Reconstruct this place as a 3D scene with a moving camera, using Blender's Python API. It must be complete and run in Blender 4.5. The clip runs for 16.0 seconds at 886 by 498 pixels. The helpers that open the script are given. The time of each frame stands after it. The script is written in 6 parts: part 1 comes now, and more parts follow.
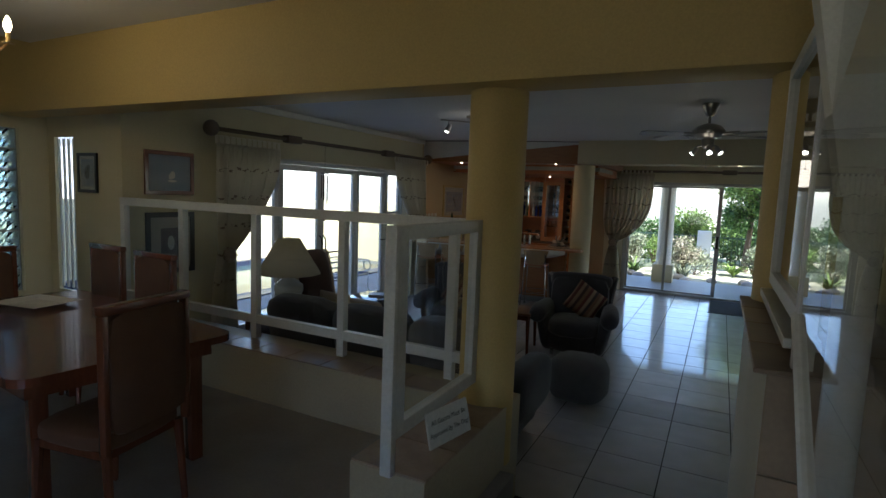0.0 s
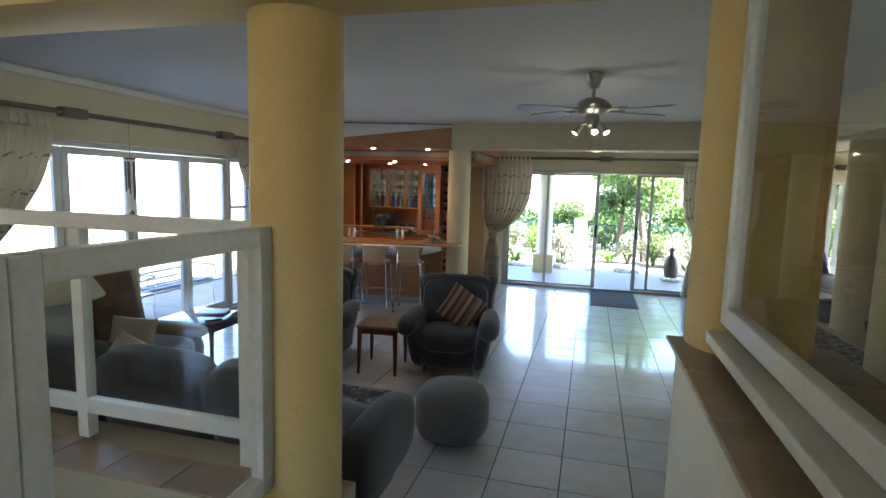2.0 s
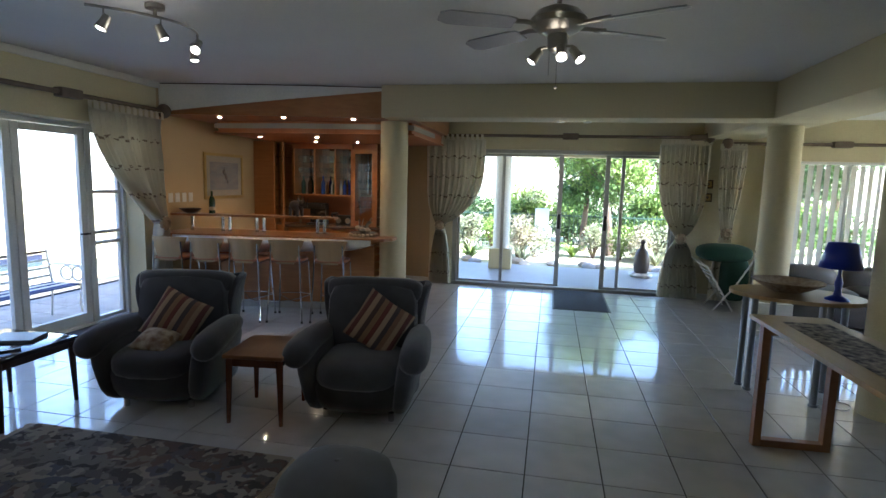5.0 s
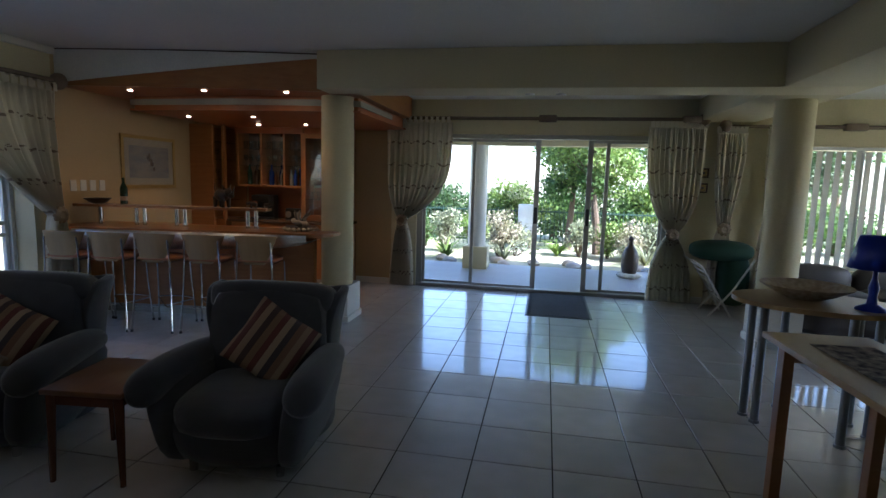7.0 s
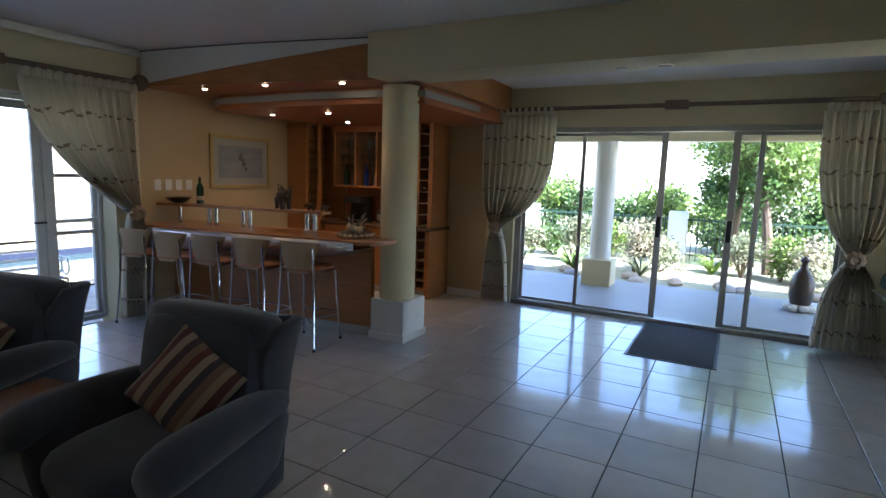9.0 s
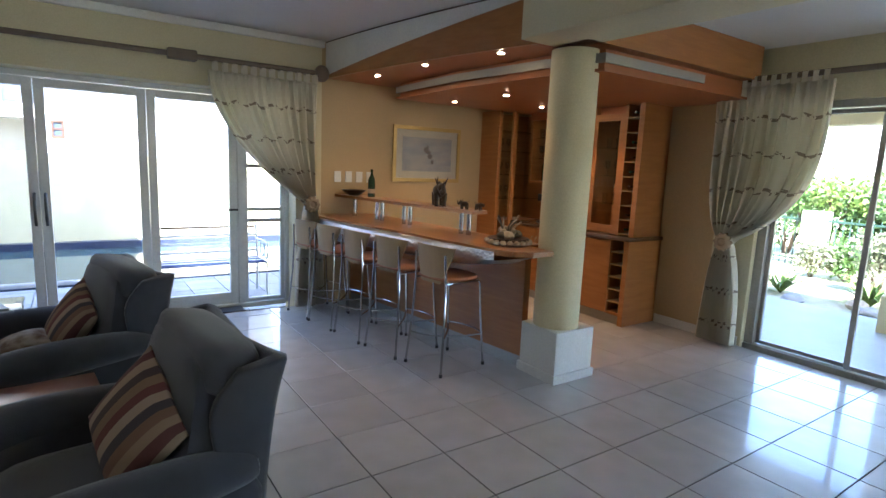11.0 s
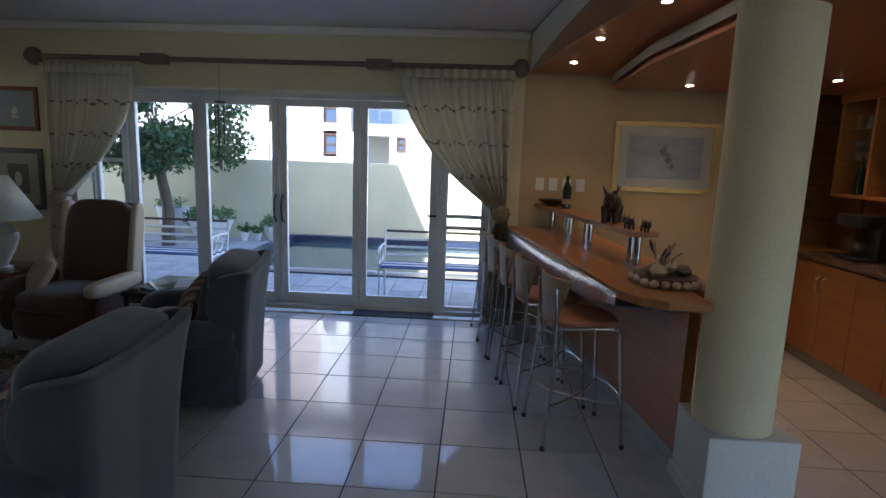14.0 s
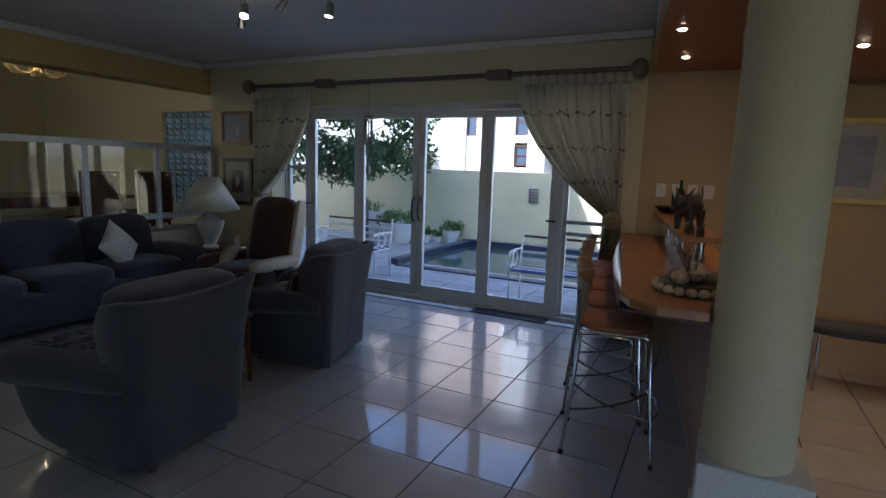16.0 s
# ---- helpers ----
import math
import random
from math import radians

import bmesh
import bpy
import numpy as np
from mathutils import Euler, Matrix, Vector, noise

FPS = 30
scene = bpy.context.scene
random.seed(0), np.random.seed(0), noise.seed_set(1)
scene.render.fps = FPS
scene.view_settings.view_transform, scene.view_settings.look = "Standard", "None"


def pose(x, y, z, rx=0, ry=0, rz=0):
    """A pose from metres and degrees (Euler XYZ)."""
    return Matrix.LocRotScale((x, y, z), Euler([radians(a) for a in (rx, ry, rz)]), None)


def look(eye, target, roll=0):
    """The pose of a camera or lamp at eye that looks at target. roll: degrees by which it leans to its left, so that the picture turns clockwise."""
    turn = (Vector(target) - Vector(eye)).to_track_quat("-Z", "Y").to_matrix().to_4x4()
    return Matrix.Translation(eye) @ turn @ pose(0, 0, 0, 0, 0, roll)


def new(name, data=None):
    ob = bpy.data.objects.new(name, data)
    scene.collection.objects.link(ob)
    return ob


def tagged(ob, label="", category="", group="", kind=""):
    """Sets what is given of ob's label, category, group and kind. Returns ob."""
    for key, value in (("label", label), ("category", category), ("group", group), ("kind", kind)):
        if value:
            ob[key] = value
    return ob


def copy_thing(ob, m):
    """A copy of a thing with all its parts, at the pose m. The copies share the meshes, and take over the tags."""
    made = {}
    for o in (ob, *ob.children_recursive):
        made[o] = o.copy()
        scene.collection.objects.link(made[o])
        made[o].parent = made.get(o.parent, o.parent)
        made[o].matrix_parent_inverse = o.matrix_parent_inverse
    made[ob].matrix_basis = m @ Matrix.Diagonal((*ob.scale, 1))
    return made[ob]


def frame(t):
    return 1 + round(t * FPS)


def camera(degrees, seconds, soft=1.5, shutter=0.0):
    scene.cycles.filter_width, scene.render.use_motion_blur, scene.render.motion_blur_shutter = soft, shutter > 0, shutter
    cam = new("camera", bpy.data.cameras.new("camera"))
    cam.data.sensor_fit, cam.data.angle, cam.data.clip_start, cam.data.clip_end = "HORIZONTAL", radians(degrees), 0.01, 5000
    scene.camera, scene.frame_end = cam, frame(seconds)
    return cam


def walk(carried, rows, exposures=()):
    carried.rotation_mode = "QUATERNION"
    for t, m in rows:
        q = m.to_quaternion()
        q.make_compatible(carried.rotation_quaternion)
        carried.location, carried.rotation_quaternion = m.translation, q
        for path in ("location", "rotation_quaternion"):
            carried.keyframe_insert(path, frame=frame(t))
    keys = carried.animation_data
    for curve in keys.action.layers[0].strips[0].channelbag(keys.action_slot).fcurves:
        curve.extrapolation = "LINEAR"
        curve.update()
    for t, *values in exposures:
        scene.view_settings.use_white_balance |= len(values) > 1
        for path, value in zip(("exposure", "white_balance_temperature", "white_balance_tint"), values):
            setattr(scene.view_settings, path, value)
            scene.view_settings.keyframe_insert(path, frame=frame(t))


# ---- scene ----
cam = camera(79.0, 16.0)
PATH = [
    (0, (-0.141, 0.122, 1.895), (-1.049, 1.891, 1.685), 2.2),
    (0.5, (-0.24, 0.368, 1.886), (-1.055, 2.181, 1.669), 1.8),
    (0.6, (-0.271, 0.443, 1.894), (-1.069, 2.263, 1.667), 1.9),
    (1, (-0.307, 0.638, 1.88), (-1.065, 2.475, 1.649), 1.7),
    (1.5, (-0.335, 0.99, 1.882), (-1.022, 2.854, 1.649), 1.8),
    (2, (-0.282, 1.29, 1.901), (-0.803, 3.207, 1.667), 1.6),
    (2.5, (-0.334, 1.632, 1.883), (-0.775, 3.57, 1.653), 1.4),
    (3, (-0.349, 1.961, 1.861), (-0.773, 3.902, 1.631), 1.4),
    (3.5, (-0.307, 2.247, 1.901), (-0.724, 4.188, 1.659), 1.5),
    (4, (-0.307, 2.462, 1.866), (-0.719, 4.404, 1.623), 1.5),
    (6.5, (-0.186, 3.667, 1.577), (-0.541, 5.618, 1.314), 1.6),
    (7, (-0.039, 3.955, 1.585), (-0.404, 5.905, 1.332), 1.6),
    (7.5, (0.149, 4.229, 1.62), (-0.264, 6.168, 1.356), 1.7),
    (8, (0.288, 4.564, 1.602), (-0.264, 6.469, 1.341), 1.7),
    (8.5, (0.44, 4.866, 1.593), (-0.295, 6.708, 1.337), 1.6),
    (9, (0.582, 5.191, 1.608), (-0.356, 6.937, 1.343), 1.9),
    (9.5, (0.557, 5.492, 1.533), (-0.583, 7.117, 1.285), 2.1),
    (10, (0.558, 5.846, 1.573), (-0.766, 7.321, 1.303), 2.3),
    (12.5, (0.45, 7.55, 1.598), (-1.455, 8.071, 1.284), 2.3),
    (13, (0.363, 7.845, 1.596), (-1.585, 8.168, 1.279), 2.1),
    (13.5, (0.305, 8.138, 1.624), (-1.665, 8.245, 1.295), 1.9),
    (14, (0.225, 8.327, 1.6), (-1.746, 8.225, 1.28), 2.0),
    (14.5, (0.213, 8.654, 1.526), (-1.729, 8.278, 1.23), 2.3),
    (15, (0.192, 8.838, 1.558), (-1.697, 8.256, 1.25), 1.7),
    (15.5, (0.194, 9.055, 1.572), (-1.639, 8.318, 1.264), 1.5),
    (16, (0.177, 9.411, 1.548), (-1.592, 8.528, 1.251), 2.0),
]
EXPOSURES = [(0, 2.15, 5600, 12), (1.0, 2.75, 5600, 12), (2.0, 3.95, 5600, 12), (2.5, 4.2, 5600, 12), (3.0, 4.3, 5600, 12), (3.5, 4.12, 5600, 13), (4.2, 3.75, 5600, 13), (6.3, 2.85, 5450, 14), (7.5, 2.45, 5400, 15), (8.5, 2.6, 5400, 15), (10.0, 3.85, 5600, 14), (12.5, 4.0, 5600, 13), (13.5, 3.15, 5400, 15), (14.5, 2.6, 5300, 16), (16.0, 2.25, 5300, 16)]
walk(cam, [(t, look(eye, target, roll)) for t, eye, target, roll in PATH],
     EXPOSURES)

# ---- world, sun, large lights ----
SUN = Vector((0.86, -0.46, 1.0)).normalized()
world = bpy.data.worlds.new("world")
scene.world = world
world.use_nodes = True
wn = world.node_tree.nodes
sky = wn.new("ShaderNodeTexSky")
sky.sky_type, sky.sun_disc = "NISHITA", False
sky.sun_elevation = math.asin(SUN.z)
sky.sun_rotation = math.atan2(SUN.x, SUN.y)
world.node_tree.links.new(sky.outputs[0], wn["Background"].inputs[0])
wn["Background"].inputs[1].default_value = 0.15
sun = new("sun", bpy.data.lights.new("sun", "SUN"))
sun.data.energy, sun.data.angle, sun.data.color = 5.0, radians(0.5), (1.0, 0.95, 0.86)
sun.matrix_basis = look(SUN * 20, (0, 0, 0))


def spot(eye, target, watts, color=(1.0, 0.58, 0.25), size=95):
    ob = new("spot_light", bpy.data.lights.new("spot_light", "SPOT"))
    ob.data.energy, ob.data.color, ob.data.spot_size, ob.data.spot_blend, ob.data.shadow_soft_size = watts, color, radians(size), 0.6, 0.03
    ob.matrix_basis = look(eye, target)
    return ob


BAR_SPOTS = [(-4.44, 9.11, 2.44), (-3.58, 9.13, 2.44), (-2.73, 9.27, 2.44), (-4.44, 10.06, 2.28), (-3.56, 10.05, 2.28), (-4.0, 10.95, 2.28), (-3.3, 10.95, 2.28)]
for x, y, z in BAR_SPOTS:
    spot((x, y, z - 0.03), (x, y + 0.02, 0), 1.2 if y < 10 else 1.9)

# ---- materials ----
def mat(name, base, rough=0.6, metal=0.0, alt=None, scale=6.0, bump=0.0, bscale=60.0, amount=0.5, stretch=(1, 1, 1), rvar=0.0, spec=0.5, sheen=0.0, coat=0.0, rnd=0.0, coords="Object"):
    """A procedural surface: two scales of noise between base and alt, fine bump, some roughness variation, and a difference from piece to piece."""
    m = bpy.data.materials.new(name)
    m.use_nodes = True
    nt = m.node_tree
    n, l = nt.nodes, nt.links
    b = n["Principled BSDF"]
    b.inputs["Roughness"].default_value, b.inputs["Metallic"].default_value = rough, metal
    b.inputs["Specular IOR Level"].default_value = spec
    b.inputs["Sheen Weight"].default_value, b.inputs["Coat Weight"].default_value = sheen, coat
    alt = alt or tuple(c * 0.86 for c in base)
    co = n.new("ShaderNodeTexCoord")
    mp = n.new("ShaderNodeMapping")
    mp.inputs["Scale"].default_value = stretch
    l.new(co.outputs[coords], mp.inputs[0])
    if rnd:
        sh, cv = n.new("ShaderNodeObjectInfo"), n.new("ShaderNodeVectorMath")
        cv.operation = "SCALE"
        cv.inputs[0].default_value = (17, 31, 7)
        l.new(sh.outputs["Random"], cv.inputs["Scale"])
        l.new(cv.outputs[0], mp.inputs["Location"])
    big = n.new("ShaderNodeTexNoise")
    big.inputs["Scale"].default_value, big.inputs["Detail"].default_value = scale, 6
    l.new(mp.outputs[0], big.inputs["Vector"])
    fine = n.new("ShaderNodeTexNoise")
    fine.inputs["Scale"].default_value, fine.inputs["Detail"].default_value = bscale, 3
    l.new(mp.outputs[0], fine.inputs["Vector"])
    ramp = n.new("ShaderNodeMapRange")
    ramp.inputs[1].default_value, ramp.inputs[2].default_value = 0.35, 0.65
    l.new(big.outputs[0], ramp.inputs[0])
    mix = n.new("ShaderNodeMix")
    mix.data_type = "RGBA"
    mix.inputs[6].default_value, mix.inputs[7].default_value = (*base, 1), (*alt, 1)
    k = n.new("ShaderNodeMath")
    k.operation = "MULTIPLY"
    k.inputs[1].default_value = amount
    l.new(ramp.outputs[0], k.inputs[0])
    l.new(k.outputs[0], mix.inputs[0])
    last = mix.outputs[2]
    mix2 = n.new("ShaderNodeMix")
    mix2.data_type, mix2.blend_type = "RGBA", "MULTIPLY"
    mix2.inputs[0].default_value = 0.25
    l.new(last, mix2.inputs[6])
    l.new(fine.outputs[0], mix2.inputs[7])
    last = mix2.outputs[2]
    if rnd:
        oi = n.new("ShaderNodeObjectInfo")
        mr = n.new("ShaderNodeMapRange")
        mr.inputs[3].default_value, mr.inputs[4].default_value = 1 - rnd, 1 + rnd
        l.new(oi.outputs["Random"], mr.inputs[0])
        hsv = n.new("ShaderNodeHueSaturation")
        l.new(mr.outputs[0], hsv.inputs["Value"])
        l.new(last, hsv.inputs["Color"])
        last = hsv.outputs[0]
    l.new(last, b.inputs["Base Color"])
    if rvar:
        rr = n.new("ShaderNodeMapRange")
        rr.inputs[3].default_value, rr.inputs[4].default_value = max(rough - rvar, 0.02), rough + rvar
        l.new(big.outputs[0], rr.inputs[0])
        l.new(rr.outputs[0], b.inputs["Roughness"])
    if bump:
        bp = n.new("ShaderNodeBump")
        bp.inputs["Strength"].default_value, bp.inputs["Distance"].default_value = bump, 0.004
        l.new(fine.outputs[0], bp.inputs["Height"])
        l.new(bp.outputs[0], b.inputs["Normal"])
    return m


def glow(name, color, strength):
    m = bpy.data.materials.new(name)
    m.use_nodes = True
    b = m.node_tree.nodes["Principled BSDF"]
    b.inputs["Base Color"].default_value = (0.9, 0.85, 0.75, 1)
    b.inputs["Emission Color"].default_value, b.inputs["Emission Strength"].default_value = (*color, 1), strength
    return m


def glass_mat(name, color=(1, 1, 1), rough=0.0, tint=1.0):
    """Thin pane: clear, with a mirror part that grows towards grazing."""
    m = bpy.data.materials.new(name)
    m.use_nodes = True
    nt = m.node_tree
    n, l = nt.nodes, nt.links
    n.remove(n["Principled BSDF"])
    tr, gl, mx, fr = n.new("ShaderNodeBsdfTransparent"), n.new("ShaderNodeBsdfGlossy"), n.new("ShaderNodeMixShader"), n.new("ShaderNodeLayerWeight")
    tr.inputs[0].default_value = (color[0] * tint, color[1] * tint, color[2] * tint, 1)
    gl.inputs["Roughness"].default_value = rough
    fr.inputs[0].default_value = 0.5
    pw, ma = n.new("ShaderNodeMath"), n.new("ShaderNodeMath")
    pw.operation, ma.operation = "POWER", "MULTIPLY_ADD"
    pw.inputs[1].default_value, ma.inputs[1].default_value, ma.inputs[2].default_value = 4.5, 0.9, 0.07
    l.new(fr.outputs["Facing"], pw.inputs[0])
    l.new(pw.outputs[0], ma.inputs[0])
    l.new(ma.outputs[0], mx.inputs[0])
    l.new(tr.outputs[0], mx.inputs[1])
    l.new(gl.outputs[0], mx.inputs[2])
    l.new(mx.outputs[0], n["Material Output"].inputs[0])
    return m


def let_through(m, share):
    """Thin cloth: part of the light passes."""
    nt = m.node_tree
    b = nt.nodes["Principled BSDF"]
    tr, mx = nt.nodes.new("ShaderNodeBsdfTranslucent"), nt.nodes.new("ShaderNodeMixShader")
    nt.links.new(b.inputs["Base Color"].links[0].from_socket, tr.inputs[0])
    mx.inputs[0].default_value = share
    nt.links.new(b.outputs[0], mx.inputs[1])
    nt.links.new(tr.outputs[0], mx.inputs[2])
    nt.links.new(mx.outputs[0], nt.nodes["Material Output"].inputs[0])
    return m


WALL = mat("wall_paint_cream", (0.66, 0.59, 0.38), 0.75, alt=(0.62, 0.55, 0.35), scale=1.2, bump=0.12, bscale=90)
# Tan for the bar walls, darker than the cream walls they continue.
WALL_TAN = mat("wall_tan", (0.50, 0.37, 0.20), 0.7, alt=(0.46, 0.34, 0.18), scale=1.5, bump=0.12, bscale=90)
WALL_WARM = mat("wall_paint_yellow", (0.62, 0.455, 0.165), 0.62, alt=(0.58, 0.42, 0.15), scale=1.5, bump=0.12, bscale=90)
CEIL = mat("ceiling_paint", (0.80, 0.785, 0.74), 0.85, scale=0.8, bump=0.08, bscale=120)
WHITE = mat("white_paint", (0.74, 0.73, 0.68), 0.45, scale=3, bump=0.05)
TILE = mat("floor_tile_glaze", (0.56, 0.545, 0.53), 0.34, alt=(0.44, 0.425, 0.40), scale=7, bump=0.05, bscale=14, rvar=0.08, amount=0.55, rnd=0.07, coat=0.85)
TILE.node_tree.nodes["Principled BSDF"].inputs["Coat Roughness"].default_value = 0.06
GROUT = mat("grout", (0.05, 0.045, 0.04), 0.9, scale=20, bump=0.3)
LEDGE = mat("ledge_tile", (0.30, 0.22, 0.155), 0.35, alt=(0.40, 0.30, 0.21), scale=7, bump=0.1, rvar=0.08, amount=0.9, rnd=0.12)
ALU = mat("white_aluminium", (0.70, 0.70, 0.68), 0.35, scale=4, bump=0.03)
ALU_DARK = mat("bronze_aluminium", (0.20, 0.19, 0.17), 0.4, metal=0.3, scale=4)
ALU_GREY = mat("silver_aluminium", (0.42, 0.41, 0.38), 0.35, metal=0.6, scale=4)
# Parapet's yellow dulled to brown-beige: its shade is put into the colour.
PLINTH_SHADED = mat("parapet_paint_shaded", (0.46, 0.39, 0.26), 0.6, alt=(0.40, 0.33, 0.22), scale=2, bump=0.1)
CHROME = mat("chrome", (0.62, 0.62, 0.63), 0.14, metal=1.0, scale=4)
STEEL = mat("checker_steel", (0.70, 0.72, 0.75), 0.3, metal=1.0, scale=4)
NICKEL = mat("brushed_nickel", (0.38, 0.36, 0.32), 0.3, metal=0.9, scale=8)
BLACK = mat("black_plastic", (0.02, 0.02, 0.022), 0.4)
BEECH = mat("beech_veneer", (0.42, 0.18, 0.056), 0.36, alt=(0.35, 0.14, 0.042), scale=3, stretch=(1, 1, 9), bump=0.06, bscale=40, amount=0.9)
BEECH_H = mat("beech_veneer_flat", (0.40, 0.18, 0.058), 0.30, alt=(0.33, 0.14, 0.044), scale=3, stretch=(0.6, 8, 8), bump=0.05, bscale=40, amount=0.9)
# Redder, darker beech for soffits and back bar, with shade put into the colour.
BEECH_RED_SHADED = mat("beech_shade", (0.42, 0.14, 0.048), 0.42, alt=(0.33, 0.12, 0.04), scale=3, stretch=(1, 1, 9), bump=0.06)
BIRCH = mat("birch_ply", (0.36, 0.245, 0.125), 0.42, alt=(0.30, 0.20, 0.10), scale=4, stretch=(8, 1, 1), bump=0.05)
WOOD_RED = mat("mahogany", (0.16, 0.055, 0.028), 0.25, alt=(0.10, 0.032, 0.018), scale=5, stretch=(1, 8, 1), bump=0.05, coat=0.3)
WOOD_DARK = mat("dark_wood", (0.07, 0.035, 0.02), 0.35, alt=(0.045, 0.022, 0.014), scale=6, stretch=(1, 1, 6), bump=0.1)
BLUEGREY = mat("blue_grey_velour", (0.048, 0.049, 0.060), 0.95, alt=(0.035, 0.036, 0.045), scale=9, bump=0.5, bscale=260, sheen=0.3, amount=0.8)
BROWNRED = mat("russet_velour", (0.085, 0.034, 0.018), 0.95, alt=(0.055, 0.022, 0.013), scale=9, bump=0.5, bscale=260, sheen=0.3)
CREAM = mat("cream_leather", (0.52, 0.40, 0.26), 0.6, scale=8, bump=0.2)
SHADE = mat("lampshade_linen", (0.70, 0.64, 0.50), 0.9, scale=20, bump=0.4, bscale=200)
CERAMIC = mat("white_ceramic", (0.72, 0.71, 0.68), 0.25, scale=6)
MATGREY = mat("door_mat_grey", (0.055, 0.058, 0.068), 1.0, alt=(0.09, 0.09, 0.10), scale=30, bump=1.0, bscale=300)
GLASS = glass_mat("clear_glass")
GLASS_T = glass_mat("tinted_glass", (0.93, 0.95, 0.93))
GOLD = mat("gilt", (0.50, 0.34, 0.12), 0.35, metal=0.7, scale=20, bump=0.3)
PAVE = mat("paving", (0.34, 0.33, 0.32), 0.8, alt=(0.26, 0.25, 0.24), scale=5, bump=0.4, amount=0.9, rnd=0.08)
YARDWALL = mat("yard_wall_paint", (0.60, 0.55, 0.34), 0.85, alt=(0.50, 0.46, 0.29), scale=1.1, bump=0.3, bscale=60, amount=0.8)
RUST = mat("bulb_off", (0.3, 0.3, 0.3), 0.4)
BULB = glow("lamp_glow_warm", (1.0, 0.78, 0.45), 14)
BULBW = glow("lamp_glow_white", (1.0, 0.93, 0.78), 4)

# ---- mesh helpers ----
def box(bm, x0, x1, y0, y1, z0, z1, bevel=0.0, seg=2, m=None):
    vs = bmesh.ops.create_cube(bm, size=1)["verts"]
    t = Matrix.Translation(((x0 + x1) / 2, (y0 + y1) / 2, (z0 + z1) / 2)) @ Matrix.Diagonal((abs(x1 - x0), abs(y1 - y0), abs(z1 - z0), 1))
    bmesh.ops.transform(bm, matrix=t, verts=vs)
    if bevel:
        es = list({e for v in vs for e in v.link_edges})
        got = bmesh.ops.bevel(bm, geom=es, offset=bevel, segments=seg, affect="EDGES", profile=0.5)
        vs = list({v for f in got["faces"] for v in f.verts} | {v for v in vs if v.is_valid})
    if m is not None:
        bmesh.ops.transform(bm, matrix=m, verts=vs)
    return vs


def cyl(bm, a, b, r0, r1=None, seg=16):
    a, b = Vector(a), Vector(b)
    r1 = r0 if r1 is None else r1
    d = b - a
    m = Matrix.Translation((a + b) / 2) @ d.to_track_quat("Z", "Y").to_matrix().to_4x4()
    return bmesh.ops.create_cone(bm, cap_ends=True, segments=seg, radius1=r0, radius2=r1, depth=d.length, matrix=m)["verts"]


def ball(bm, c, r, seg=14, squash=(1, 1, 1)):
    m = Matrix.Translation(c) @ Matrix.Diagonal((*squash, 1))
    return bmesh.ops.create_uvsphere(bm, u_segments=seg, v_segments=max(6, seg // 2), radius=r, matrix=m)["verts"]


def lathe(bm, profile, c=(0, 0, 0), seg=24):
    """profile: (radius, height) from the bottom to the top."""
    rings = []
    for r, z in profile:
        rings.append([bm.verts.new((c[0] + r * math.cos(2 * math.pi * i / seg), c[1] + r * math.sin(2 * math.pi * i / seg), c[2] + z)) for i in range(seg)])
    for a, b in zip(rings, rings[1:]):
        for i in range(seg):
            bm.faces.new((a[i], a[(i + 1) % seg], b[(i + 1) % seg], b[i]))
    for ring in (rings[0], rings[-1]):
        if profile[0 if ring is rings[0] else -1][0] > 1e-4:
            bm.faces.new(ring)


def tube(bm, pts, r, seg=8):
    """A bent rod through the points."""
    pts = [Vector(p) for p in pts]
    rings = []
    up = Vector((0.12, 0.2, 1)).normalized()
    for i, p in enumerate(pts):
        d = (pts[min(i + 1, len(pts) - 1)] - pts[max(i - 1, 0)]).normalized()
        u = d.cross(up)
        if u.length < 0.05:
            u = d.cross(Vector((1, 0, 0)))
        u.normalize()
        w = d.cross(u)
        rings.append([bm.verts.new(p + r * (math.cos(2 * math.pi * k / seg) * u + math.sin(2 * math.pi * k / seg) * w)) for k in range(seg)])
    for a, b in zip(rings, rings[1:]):
        for k in range(seg):
            bm.faces.new((a[k], a[(k + 1) % seg], b[(k + 1) % seg], b[k]))
    bm.faces.new(rings[0][::-1])
    bm.faces.new(rings[-1])


def prism(bm, outline, z0, z1):
    """An upright slab over a plan outline."""
    a = [bm.verts.new((x, y, z0)) for x, y in outline]
    b = [bm.verts.new((x, y, z1)) for x, y in outline]
    n = len(outline)
    bm.faces.new(a[::-1])
    bm.faces.new(b)
    for i in range(n):
        bm.faces.new((a[i], a[(i + 1) % n], b[(i + 1) % n], b[i]))
    return a + b


def part(name, bm, material, parent=None, label="", smooth=False, kind=""):
    bmesh.ops.recalc_face_normals(bm, faces=bm.faces)
    me = bpy.data.meshes.new(name)
    bm.to_mesh(me)
    bm.free()
    for mm in material if isinstance(material, (list, tuple)) else [material]:
        me.materials.append(mm)
    if smooth:
        me.shade_smooth()
        me.set_sharp_from_angle(angle=radians(40))
    ob = new(name, me)
    if parent:
        ob.parent = parent
    return tagged(ob, label, kind=kind)


def thing(name, label, category, at=(0, 0, 0), turn=0.0, group="", kind=""):
    ob = new(name)
    ob.empty_display_size = 0.1
    ob.matrix_basis = pose(*at, 0, 0, turn)
    return tagged(ob, label, category, group, kind)


